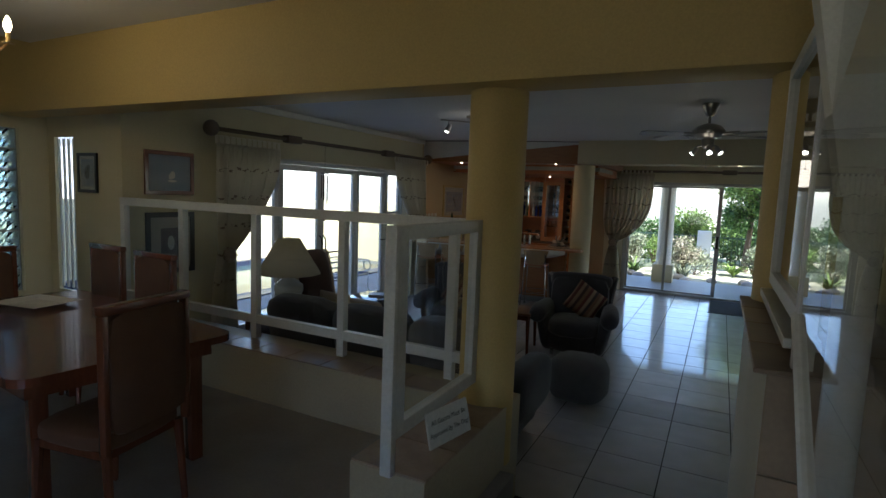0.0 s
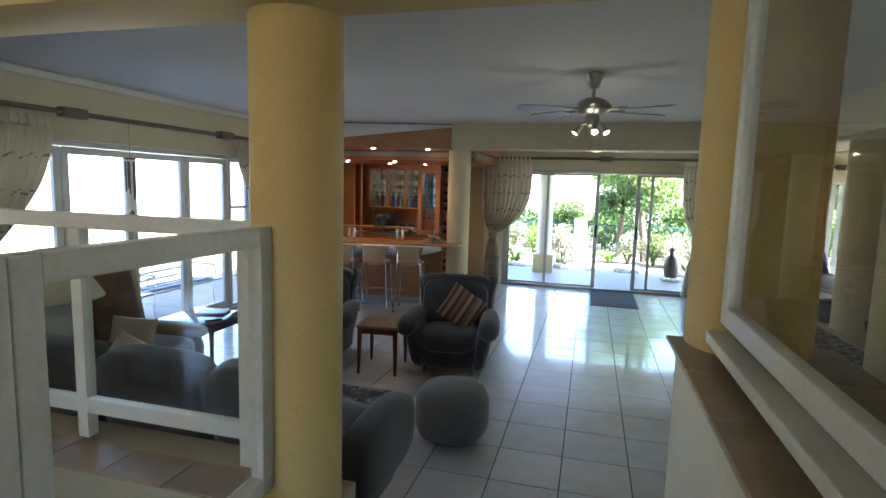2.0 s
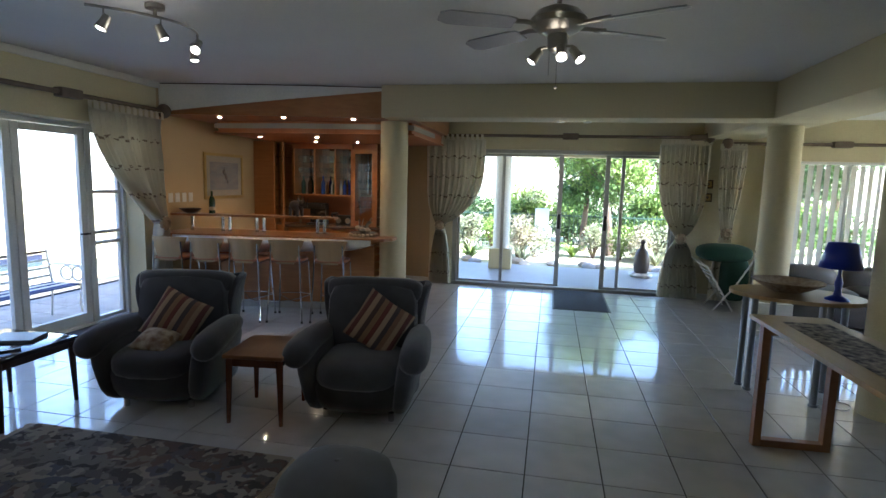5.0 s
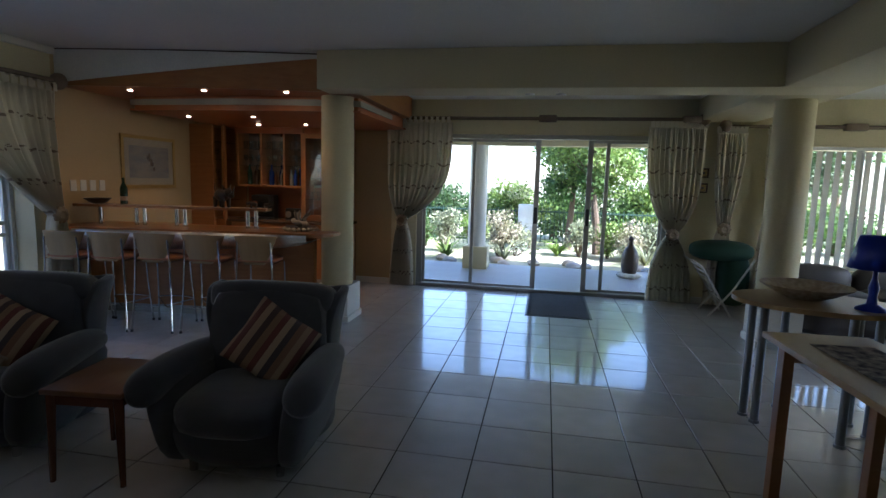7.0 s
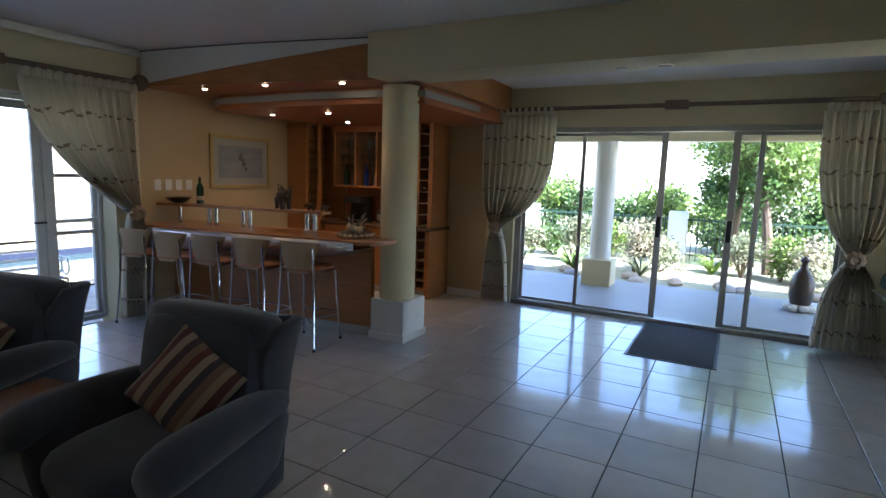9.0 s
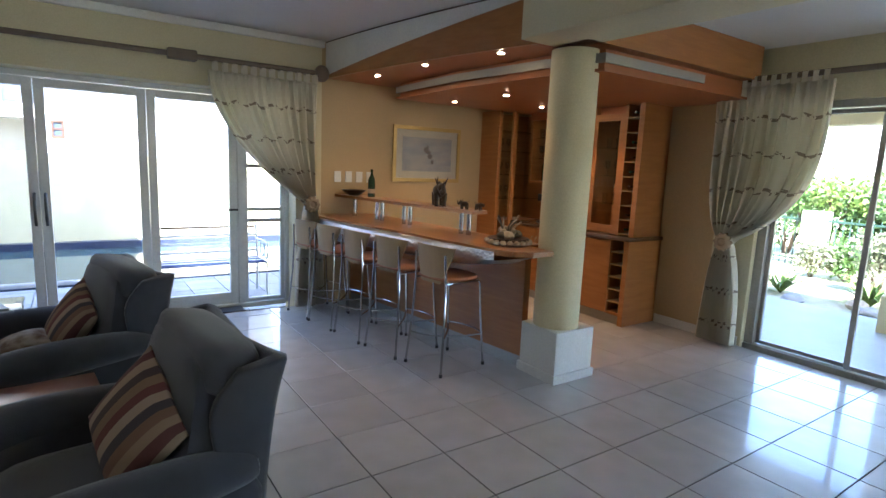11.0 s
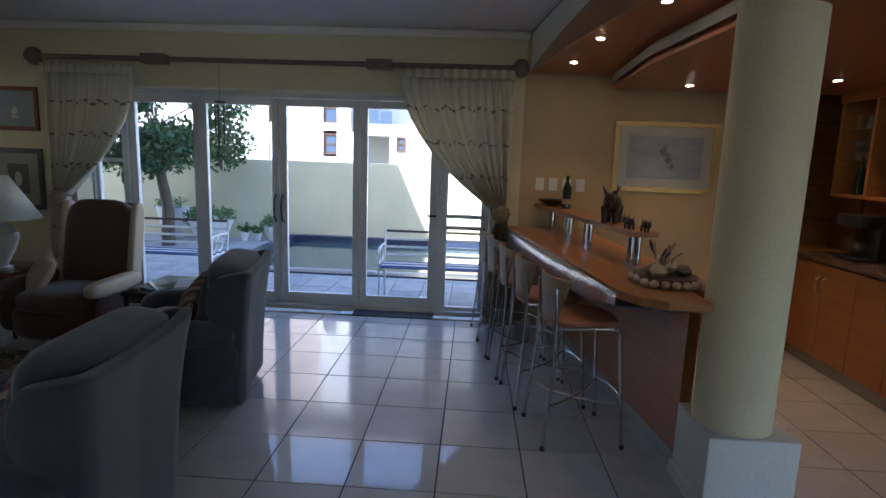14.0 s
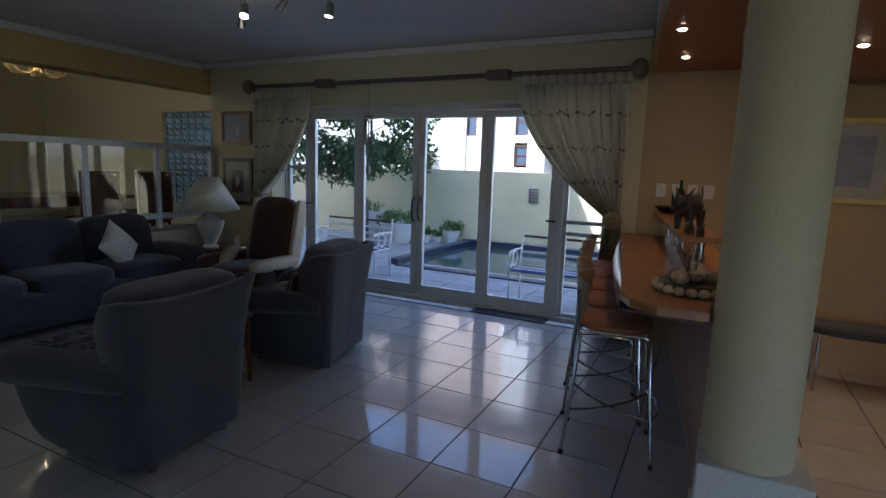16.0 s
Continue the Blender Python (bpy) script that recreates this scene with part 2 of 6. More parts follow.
def boxpart(name, dims, material, parent=None, bevel=0.0, label="", seg=2, kind="", smooth=False):
    bm = bmesh.new()
    for d in dims if isinstance(dims[0], (list, tuple)) else [dims]:
        box(bm, *d, bevel=bevel, seg=seg)
    return part(name, bm, material, parent, label, smooth or bevel > 0.004, kind)


def setting(name, dims, material, label, bevel=0.0):
    return tagged(boxpart(name, dims, material, None, bevel, label), kind="structure")

# ---- the setting ----
XW, YN, H, HU = -5.08, 11.75, 2.82, 0.30
setting("floor", (-5.08, 5.2, 2.9, 11.75, -0.12, -0.006), GROUT, "dark grout bed under the glazed floor tiles")
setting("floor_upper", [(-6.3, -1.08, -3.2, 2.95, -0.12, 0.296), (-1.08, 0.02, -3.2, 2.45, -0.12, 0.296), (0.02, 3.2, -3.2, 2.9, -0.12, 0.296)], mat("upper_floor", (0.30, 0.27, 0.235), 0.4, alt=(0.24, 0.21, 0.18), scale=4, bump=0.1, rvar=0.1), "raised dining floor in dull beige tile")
setting("step", (-1.08, 0.02, 2.45, 2.9, -0.12, 0.15), LEDGE, "low tiled step down to the lounge", 0.004)
setting("ceiling", (-5.4, 5.4, 3.06, 9.12, H + 0.002, H + 0.15), CEIL, "plain off-white lounge ceiling")
setting("ceiling_garden", (-2.3, 5.4, 9.54, YN, 2.74, 2.97), CEIL, "plain off-white ceiling by the garden door")
setting("ceiling_bar", (-5.4, -2.3, 9.12, YN + 0.1, H, H + 0.15), CEIL, "plain off-white ceiling over the bar")
setting("ceiling_upper", (-6.5, 3.4, -3.4, 2.74, 3.3, 3.45), CEIL, "plain dining ceiling")
# west wall with the patio opening
PY0, PY1, PZ = 4.28, 8.5, 2.24
setting("wall_west", [(-5.43, XW, 3.2, PY0, -0.1, 3.3), (-5.43, XW, PY1, 8.78, -0.1, H), (-5.43, XW, PY0, PY1, PZ, H)], WALL, "smooth cream-painted wall round the patio doors")
setting("wall_bar", [(-5.43, XW, 8.78, YN + 0.3, -0.1, H), (XW, -2.3, YN, YN + 0.25, -0.1, H)], WALL_TAN, "smooth walls round the bar in a tan darker than the cream")
setting("wall_north", [(-2.3, -1.92, YN, YN + 0.25, -0.1, H), (1.62, 2.95, YN, YN + 0.25, -0.1, H), (-1.92, 1.62, YN, YN + 0.25, 2.26, H), (2.95, 4.9, YN, YN + 0.25, 2.15, H), (2.95, 4.9, YN, YN + 0.25, -0.1, 0.55), (4.9, 5.45, YN, YN + 0.25, -0.1, H)], WALL, "smooth cream-painted wall round the garden doors")
# The opening at y 8.8 to 10.8 is added, out of view, for daylight.
setting("wall_east", [(5.2, 5.45, 2.9, 8.8, -0.1, H), (5.2, 5.45, 10.8, YN, -0.1, H), (5.2, 5.45, 8.8, 10.8, -0.1, 0.3), (5.2, 5.45, 8.8, 10.8, 2.3, H)], WALL, "plain cream wall with an unseen opening added to let in light")
setting("wall_wing", (0.5, 5.2, 2.9, 3.06, -0.1, H), WALL, "plain cream wall")
# Unseen opening added in the south wall to brighten the dining side.
setting("wall_dining_south", [(-6.5, -1.6, -3.4, -3.2, 0, 3.3), (0.4, 3.4, -3.4, -3.2, 0, 3.3), (-1.6, 0.4, -3.4, -3.2, 0, 0.9), (-1.6, 0.4, -3.4, -3.2, 2.2, 3.3)], WALL, "plain cream dining wall")
setting("wall_dining_east", (3.2, 3.4, -3.2, 2.9, 0, 3.3), WALL, "plain cream wall behind the stairs")
setting("wall_dining_west", [(-6.5, -6.3, -3.2, 0.5, 0, 3.3), (-6.5, -6.3, 2.95, 3.24, 0, 3.3), (-6.5, -6.3, 0.5, 2.95, 0, 0.75), (-6.5, -6.3, 0.5, 2.95, 2.36, 3.3)], WALL, "plain cream dining wall with a glass-block window")
setting("wall_dining_return", [(-6.3, -6.18, 3.2, 3.24, 0, 3.3), (-5.84, -5.43, 3.2, 3.4, 0, 3.3), (-6.18, -5.84, 3.2, 3.24, 0, 0.75), (-6.18, -5.84, 3.2, 3.24, 2.3, 3.3)], WALL, "short cream wall beside the dining window")
setting("beam_dining", (-6.3, 3.2, 2.74, 3.06, 2.47, 3.3), WALL_WARM, "deep yellow-painted beam over the glass screen", 0.006)
setting("beam_garden", (-2.32, 2.6, 9.1, 9.54, 2.45, H), WALL, "cream-painted beam across the lounge", 0.006)
setting("beam_wing", [(1.9, 2.6, 3.06, 9.1, 2.45, H), (1.9, 2.6, 9.54, YN, 2.45, H)], WALL, "cream-painted beam along the side room", 0.006)
setting("cornice", [(XW, XW + 0.05, 3.06, 8.8, H - 0.07, H), (XW, 1.9, 3.06, 3.11, H - 0.07, H)], CEIL, "narrow plaster cornice", 0.012)
setting("skirting", [(-2.85, -1.95, YN - 0.018, YN, 0, 0.09), (1.65, 2.9, YN - 0.018, YN, 0, 0.09), (XW, XW + 0.018, 3.3, PY0, 0, 0.09)], WHITE, "low white skirting board", 0.003)


def pillar(name, x, y, r, z0, z1, material, label, plinth=None):
    bm = bmesh.new()
    cyl(bm, (x, y, z0), (x, y, z1), r, seg=48)
    tagged(part(name, bm, material, None, label, True), kind="structure")
    if plinth:
        bm = bmesh.new()
        x0, x1, y0, y1, h = plinth
        box(bm, x0, x1, y0, y1, 0, h, 0.006)
        box(bm, x0 - 0.015, x1 + 0.015, y0 - 0.015, y1 + 0.015, 0, 0.07, 0.004)
        tagged(part(name + "_plinth", bm, WHITE, None, "square white column base with a skirting"), kind="structure")


pillar("column_dining", -1.316, 3.05, 0.165, HU, 2.47, WALL_WARM, "round yellow-painted column beside the glass screen")
pillar("column_bar", -2.31, 9.63, 0.175, 0.4, 2.45, WALL, "round cream column at the end of the bar", (-2.5, -2.12, 9.45, 9.86, 0.4))
pillar("column_garden", 2.32, 9.9, 0.18, 0.4, 2.45, WALL, "round cream column beside the side room", (2.12, 2.52, 9.7, 10.1, 0.4))
pillar("column_wing", 2.32, 7.5, 0.18, 0.0, 2.45, WALL, "round cream column beside the long table")
pillar("column_steps", 0.18, 3.015, 0.165, 1.45, 2.47, WALL_WARM, "round yellow-painted column beside the glazed parapet")
# parapets
setting("parapet_dining", [(XW, -1.55, 2.95, 3.36, -0.1, 0.665), (-1.55, -1.16, 2.02, 3.24, -0.1, 0.665)], PLINTH_SHADED, "low yellow-painted parapet under the glass screen, dulled in colour for shade", 0.004)
setting("parapet_steps", (0.0, 0.42, 1.78, 3.06, 0, 1.44), mat("parapet_white", (0.62, 0.60, 0.52), 0.6, scale=2, bump=0.08), "half-height white wall with a tiled top", 0.006)

# ---- doors and windows ----
def pane(name, x0, x1, y0, y1, z0, z1, parent, material=GLASS, label=""):
    bm = bmesh.new()
    xm, ym, zm = (x0 + x1) / 2, (y0 + y1) / 2, (z0 + z1) / 2
    if x1 - x0 < min(y1 - y0, z1 - z0):
        c = [(xm, y0, z0), (xm, y1, z0), (xm, y1, z1), (xm, y0, z1)]
    elif y1 - y0 < z1 - z0:
        c = [(x0, ym, z0), (x1, ym, z0), (x1, ym, z1), (x0, ym, z1)]
    else:
        c = [(x0, y0, zm), (x1, y0, zm), (x1, y1, zm), (x0, y1, zm)]
    bm.faces.new([bm.verts.new(p) for p in c])
    ob = part(name, bm, material, parent, label)
    ob.visible_shadow = False
    return ob


def framed(name, along, at, a0, a1, z0, z1, w, d, material, parent, glass=GLASS, rails=(), bottom=None):
    """A frame with its pane in the plane x = at (along "y") or y = at (along "x")."""
    def b(p0, p1, q0, q1):
        return (at - d / 2, at + d / 2, p0, p1, q0, q1) if along == "y" else (p0, p1, at - d / 2, at + d / 2, q0, q1)
    bo = bottom or w
    dims = [b(a0, a0 + w, z0, z1), b(a1 - w, a1, z0, z1), b(a0 + w, a1 - w, z1 - w, z1), b(a0 + w, a1 - w, z0, z0 + bo)]
    dims += [b(a0 + w, a1 - w, r - 0.02, r + 0.02) for r in rails]
    f = boxpart(name, dims, material, parent, 0.004)
    if glass:
        if along == "y":
            pane("pane", at - 0.003, at + 0.003, a0 + w, a1 - w, z0 + bo, z1 - w, f, glass)
        else:
            pane("pane", a0 + w, a1 - w, at - 0.003, at + 0.003, z0 + bo, z1 - w, f, glass)
    return f


patio = thing("door_1", "white aluminium patio doors in four glazed leaves with narrow sidelights", "patio door", kind="structure")
boxpart("frame", [(-5.43, -5.32, 4.24, 4.3, 0.0, 2.24), (-5.43, -5.32, 8.46, 8.52, 0, 2.24), (-5.43, -5.32, 4.3, 8.46, 2.19, 2.24), (-5.43, -5.30, 4.3, 8.46, -0.02, 0.03), (-5.43, -5.32, 4.64, 4.69, 0.03, 2.19), (-5.43, -5.32, 7.96, 8.03, 0.03, 2.19)], ALU, patio, 0.004)
framed("sidelight", "y", -5.38, 4.3, 4.64, 0.03, 2.19, 0.04, 0.05, ALU, patio, rails=(1.5, 1.02, 0.95))
framed("sidelight", "y", -5.38, 8.03, 8.46, 0.03, 2.19, 0.04, 0.05, ALU, patio, rails=(1.5, 1.04, 0.92))
for i, (a, b_) in enumerate(((4.69, 5.46), (5.46, 6.3), (6.3, 7.15), (7.15, 7.96))):
    leaf = framed("leaf", "y", -5.375 + (0.012 if i % 2 else 0), a + 0.002, b_ - 0.002, 0.035, 2.185, 0.075, 0.05, ALU, patio, bottom=0.12)
    if i in (1, 2):
        yy = b_ - 0.04 if i == 1 else a + 0.04
        bm = bmesh.new()
        tube(bm, [(-5.335, yy, 0.92), (-5.29, yy, 0.96), (-5.275, yy, 1.06), (-5.29, yy, 1.16), (-5.335, yy, 1.2)], 0.012)
        part("door_handle", bm, BLACK, leaf, "curved black pull handle", True)
    if i in (0, 3):
        yy = b_ - 0.03 if i == 3 else a + 0.03
        boxpart("lever", (-5.345, -5.3, yy - 0.07, yy + 0.03, 1.03, 1.05), BLACK, leaf, 0.004)
garden = thing("door_2", "grey aluminium sliding doors to the porch with the centre leaf open", "sliding door", kind="structure")
GY = 11.86
boxpart("frame", [(-1.92, 1.62, GY - 0.06, GY + 0.06, 2.2, 2.26), (-1.92, 1.62, GY - 0.07, GY + 0.07, -0.02, 0.04), (-1.92, -1.84, GY - 0.05, GY + 0.05, 0.04, 2.2), (1.56, 1.62, GY - 0.05, GY + 0.05, 0.04, 2.2)], ALU_GREY, garden, 0.004)
for a, b_, off in ((-1.84, -1.08, 0.02), (-1.1, -0.15, -0.02), (0.52, 0.8, -0.02), (0.78, 1.56, 0.02)):
    leaf = framed("leaf", "x", GY + off, a, b_, 0.045, 2.195, 0.038, 0.03, ALU_GREY, garden)
for x in (-0.17, 0.55):
    boxpart("stile", (x - 0.035, x + 0.035, GY - 0.05, GY - 0.036, 0.05, 2.19), ALU_GREY, garden, 0.003)
    boxpart("door_handle", (x - 0.025, x + 0.025, GY - 0.075, GY - 0.051, 1.0, 1.24), BLACK, garden, 0.006)
wingw = thing("window_1", "white aluminium window behind vertical blinds", "window", kind="structure")
framed("window_frame", "x", GY, 2.95, 3.92, 0.55, 2.15, 0.04, 0.05, ALU, wingw)
framed("window_frame", "x", GY, 3.92, 4.9, 0.55, 2.15, 0.04, 0.05, ALU, wingw)
BLIND = let_through(mat("blind_fabric", (0.78, 0.76, 0.70), 0.8, scale=12), 0.5)
blinds = thing("vertical_blinds", "off-white vertical fabric blinds turned half open", "blinds", (2.98, 11.7, 0.6))
boxpart("rail", (0, 1.9, -0.02, 0.02, 1.5, 1.54), ALU, blinds)
slat_bm = bmesh.new()
box(slat_bm, -0.055, 0.055, -0.0015, 0.0015, 0, 1.49)
slat = part("slat", slat_bm, BLIND, blinds)
slat.matrix_basis = pose(0.06, 0, 0, 0, 0, 34)
for i in range(1, 17):
    o = new("slat", slat.data)
    o.parent = blinds
    o.matrix_basis = pose(0.06 + i * 0.112, 0, 0, 0, 0, 32 + random.uniform(-9, 9))

# Unseen window added in the east opening that brightens the side room.
eastw = thing("window_4", "unseen white aluminium window added to light the side room", "window", kind="structure")
for i in range(2):
    framed("window_frame", "y", 5.32, 8.8 + i, 9.8 + i, 0.3, 2.3, 0.05, 0.05, ALU, eastw)

# glass blocks
BLOCK = mat("glass_block", (0.70, 0.78, 0.76), 0.12, scale=30)
_n, _l = BLOCK.node_tree.nodes, BLOCK.node_tree.links
_rf, _tl, _m1, _m2 = _n.new("ShaderNodeBsdfRefraction"), _n.new("ShaderNodeBsdfTranslucent"), _n.new("ShaderNodeMixShader"), _n.new("ShaderNodeMixShader")
_rf.inputs["Color"].default_value, _rf.inputs["Roughness"].default_value, _rf.inputs["IOR"].default_value = (0.82, 0.95, 0.93, 1), 0.18, 1.45
_tl.inputs["Color"].default_value = (0.7, 0.8, 0.78, 1)
_m1.inputs[0].default_value, _m2.inputs[0].default_value = 0.15, 0.08
_l.new(_rf.outputs[0], _m1.inputs[1])
_l.new(_tl.outputs[0], _m1.inputs[2])
_l.new(_m1.outputs[0], _m2.inputs[1])
_l.new(_n["Principled BSDF"].outputs[0], _m2.inputs[2])
_l.new(_m2.outputs[0], _n["Material Output"].inputs[0])
BLOCK_EDGE = mat("block_mortar", (0.30, 0.32, 0.30), 0.8)


def blocks(name, along, at, a0, a1, z0, z1, n, m, label):
    t = thing(name, label, "glass-block window", kind="structure")
    dims = []
    for i in range(n + 1):
        a = a0 + (a1 - a0) * i / n
        dims.append((at - 0.04, at + 0.04, a - 0.009, a + 0.009, z0, z1) if along == "y" else (a - 0.009, a + 0.009, at - 0.04, at + 0.04, z0, z1))
    for j in range(m + 1):
        z = z0 + (z1 - z0) * j / m
        dims.append((at - 0.038, at + 0.038, a0, a1, z - 0.009, z + 0.009) if along == "y" else (a0, a1, at - 0.038, at + 0.038, z - 0.009, z + 0.009))
    boxpart("mortar", dims, BLOCK_EDGE, t)
    me = None
    da, dz = (a1 - a0) / n, (z1 - z0) / m
    for i in range(n):
        for j in range(m):
            if me is None:
                bm = bmesh.new()
                k = 5
                for side in (-1, 1):
                    g = [[bm.verts.new((side * (0.03 + 0.008 * math.sin(2.6 * u) * math.cos(2.2 * v + side)), (u / k - 0.5) * (da - 0.02), (v / k - 0.5) * (dz - 0.02))) for v in range(k + 1)] for u in range(k + 1)]
                    for u in range(k):
                        for v in range(k):
                            bm.faces.new((g[u][v], g[u + 1][v], g[u + 1][v + 1], g[u][v + 1]))
                o = part("glass_block", bm, BLOCK, t)
                me = o.data
            else:
                o = new("glass_block", me)
                o.parent = t
            a, z = a0 + da * (i + 0.5), z0 + dz * (j + 0.5)
            o.visible_shadow = False
            o.matrix_basis = pose(at, a, z) if along == "y" else pose(a, at, z, 0, 0, 90)


blocks("window_2", "y", -6.4, 0.5, 2.95, 0.75, 2.36, 13, 8, "wavy glass-block window in the dining wall")
sl = thing("window_3", "narrow window behind white vertical slats", "window", kind="structure")
for i in range(4):
    boxpart("slat", (-6.15 + i * 0.085, -6.13 + i * 0.085, 3.215, 3.235, 0.78, 2.28), BLIND, sl)

# glass screen on the parapet
screen = thing("glass_screen", "white aluminium glazed screen standing on the low parapet", "glass screen", kind="structure")
SY, ZT, ZB = 3.2, 1.735, 0.80
boxpart("top_rail", (XW, -1.42, SY - 0.03, SY + 0.03, ZT - 0.07, ZT), ALU, screen, 0.004)
boxpart("bottom_rail", (XW, -1.42, SY - 0.025, SY + 0.025, ZB, ZB + 0.07), ALU, screen, 0.004)
for x in (-5.05, -4.24, -3.38, -2.52, -1.64):
    boxpart("post", (x - 0.03, x + 0.03, SY - 0.028, SY + 0.028, 0.68, ZT - 0.07), ALU, screen, 0.004)
for a, b_ in ((-5.02, -4.27), (-4.21, -3.41), (-3.35, -2.55), (-2.49, -1.67)):
    pane("pane", a, b_, SY - 0.003, SY + 0.003, ZB + 0.07, ZT - 0.07, screen, GLASS_T)
gate = thing("glazed_end_panel", "white aluminium framed glass panel between the end post and the column", "glass screen", (-1.335, 2.0, 0.68), 90, kind="structure")
framed("panel_frame", "x", 0, 0.022, 0.875, 0.14, 1.07, 0.065, 0.05, ALU, gate, GLASS_T)
boxpart("end_post", (-0.022, 0.02, -0.028, 0.028, -0.015, 1.07), ALU, gate, 0.005)
for i in range(10):
    boxpart("ledge_tile", (-4.75 + i * 0.32, -4.436 + i * 0.32, 2.945, 3.16, 0.666, 0.678), LEDGE, bpy.data.objects["parapet_dining"], 0.003, seg=1)
for i in range(3):
    boxpart("ledge_tile", (-1.545, -1.155, 2.02 + i * 0.305, 2.32 + i * 0.305, 0.666, 0.678), LEDGE, bpy.data.objects["parapet_dining"], 0.003, seg=1)

# parapet top and glazed frames on the steps' side
for i in range(4):
    boxpart("ledge_tile", (-0.03, 0.16, 1.77 + i * 0.325, 2.09 + i * 0.325, 1.442, 1.456), LEDGE, bpy.data.objects["parapet_steps"], 0.003, seg=1)
    boxpart("ledge_tile", (0.165, 0.43, 1.77 + i * 0.325, 2.09 + i * 0.325, 1.442, 1.456), LEDGE, bpy.data.objects["parapet_steps"], 0.003, seg=1)
for i in range(4):
    boxpart("face_tile", (0.002, 0.2, 1.765, 1.778, 0.31 + i * 0.285, 0.59 + i * 0.285), LEDGE, bpy.data.objects["parapet_steps"], 0.002, seg=1)
    boxpart("face_tile", (0.205, 0.42, 1.765, 1.778, 0.31 + i * 0.285, 0.59 + i * 0.285), LEDGE, bpy.data.objects["parapet_steps"], 0.002, seg=1)
for a, b_, z0 in ((1.86, 2.84, 1.56),):
    framed("glazed_frame", "y", 0.085, a, b_, z0, 2.46, 0.05, 0.035, ALU, None, GLASS_T)
    tagged([o for o in scene.collection.objects if o.name.startswith("glazed_frame")][-1], "white aluminium glazed frame over the parapet", "glass screen", kind="structure")
setting("frame_post", (0.06, 0.11, 1.815, 1.85, 1.457, 2.468), ALU, "white aluminium post")
setting("ledge_rail", (0.04, 0.13, 1.86, 2.86, 1.50, 1.53), ALU, "thin white aluminium rail under the glazing", 0.003)
pillar("column_stair", 0.155, 1.69, 0.043, 0.3, 1.92, WHITE, "slim white column under the stair beam")
bm = bmesh.new()
stringer = [(0.10, 1.92), (0.24, 1.92), (0.30, 2.05), (0.14, 2.62), (-0.03, 2.62)]
fr_ = [bm.verts.new((x, 1.64, z)) for x, z in stringer]
bk_ = [bm.verts.new((x, 1.74, z)) for x, z in stringer]
bm.faces.new(fr_)
bm.faces.new(bk_[::-1])
for k in range(5):
    bm.faces.new((fr_[k], bk_[k], bk_[(k + 1) % 5], fr_[(k + 1) % 5]))
tagged(part("stair_stringer", bm, CEIL, None, "pale plaster stair stringer above the slim column"), kind="structure")
bal = thing("stair_balustrade", "white aluminium sloping glazed balustrade beside the steps", "balustrade", kind="structure")
for z in (0.0, 0.075):
    bm = bmesh.new()
    tube(bm, [(0.065, 1.83, 1.60 - z), (0.065, 0.75, 0.80 - z)], 0.017 if z == 0 else 0.008, 8)
    part("sloping_rail", bm, ALU if z == 0 else BLACK, bal, smooth=True)
bm = bmesh.new()
bm.faces.new([bm.verts.new(p) for p in ((0.065, 1.83, 1.60), (0.065, 0.75, 0.80), (0.065, 0.75, 2.46), (0.065, 1.83, 2.46))])
o = part("pane", bm, GLASS_T, bal)
o.visible_shadow = False
setting("stair_soffit", (0.16, 1.6, 1.85, 2.73, 2.50, 2.6), WOOD_RED, "dark brown stair underside")

# ---- curtains ----
def curtain_cloth():
    m = mat("curtain_cloth", (0.84, 0.79, 0.66), 0.9, alt=(0.79, 0.74, 0.61), scale=5, bump=0.3, bscale=220)
    nt = m.node_tree
    n, l = nt.nodes, nt.links
    b = n["Principled BSDF"]
    uv = n.new("ShaderNodeUVMap")
    sep = n.new("ShaderNodeSeparateXYZ")
    l.new(uv.outputs[0], sep.inputs[0])

    def math_(op, a, v):
        k = n.new("ShaderNodeMath")
        k.operation = op
        l.new(a, k.inputs[0])
        if isinstance(v, (int, float)):
            k.inputs[1].default_value = v
        else:
            l.new(v, k.inputs[1])
        return k.outputs[0]
    # rows of short embroidered dashes
    row = math_("FRACT", math_("MULTIPLY", sep.outputs[1], 3.4), 0)
    wob = math_("MULTIPLY", math_("SINE", math_("MULTIPLY", sep.outputs[0], 31.0), 0), 0.06)
    band = math_("LESS_THAN", math_("ABSOLUTE", math_("SUBTRACT", math_("ADD", row, wob), 0.5), 0), 0.045)
    noi = n.new("ShaderNodeTexNoise")
    noi.inputs["Scale"].default_value = 26
    l.new(uv.outputs[0], noi.inputs["Vector"])
    dash = math_("GREATER_THAN", noi.outputs[0], 0.5)
    k = math_("MULTIPLY", band, dash)
    k = math_("MULTIPLY", k, 0.75)
    old = b.inputs["Base Color"].links[0].from_socket
    mx = n.new("ShaderNodeMix")
    mx.data_type = "RGBA"
    mx.inputs[7].default_value = (0.16, 0.10, 0.075, 1)
    l.new(k, mx.inputs[0])
    l.new(old, mx.inputs[6])
    l.new(mx.outputs[2], b.inputs["Base Color"])
    tr = n.new("ShaderNodeBsdfTranslucent")
    l.new(mx.outputs[2], tr.inputs[0])
    ms = n.new("ShaderNodeMixShader")
    ms.inputs[0].default_value = 0.55
    l.new(b.outputs[0], ms.inputs[1])
    l.new(tr.outputs[0], ms.inputs[2])
    l.new(ms.outputs[0], n["Material Output"].inputs[0])
    return m


CURTAIN = curtain_cloth()


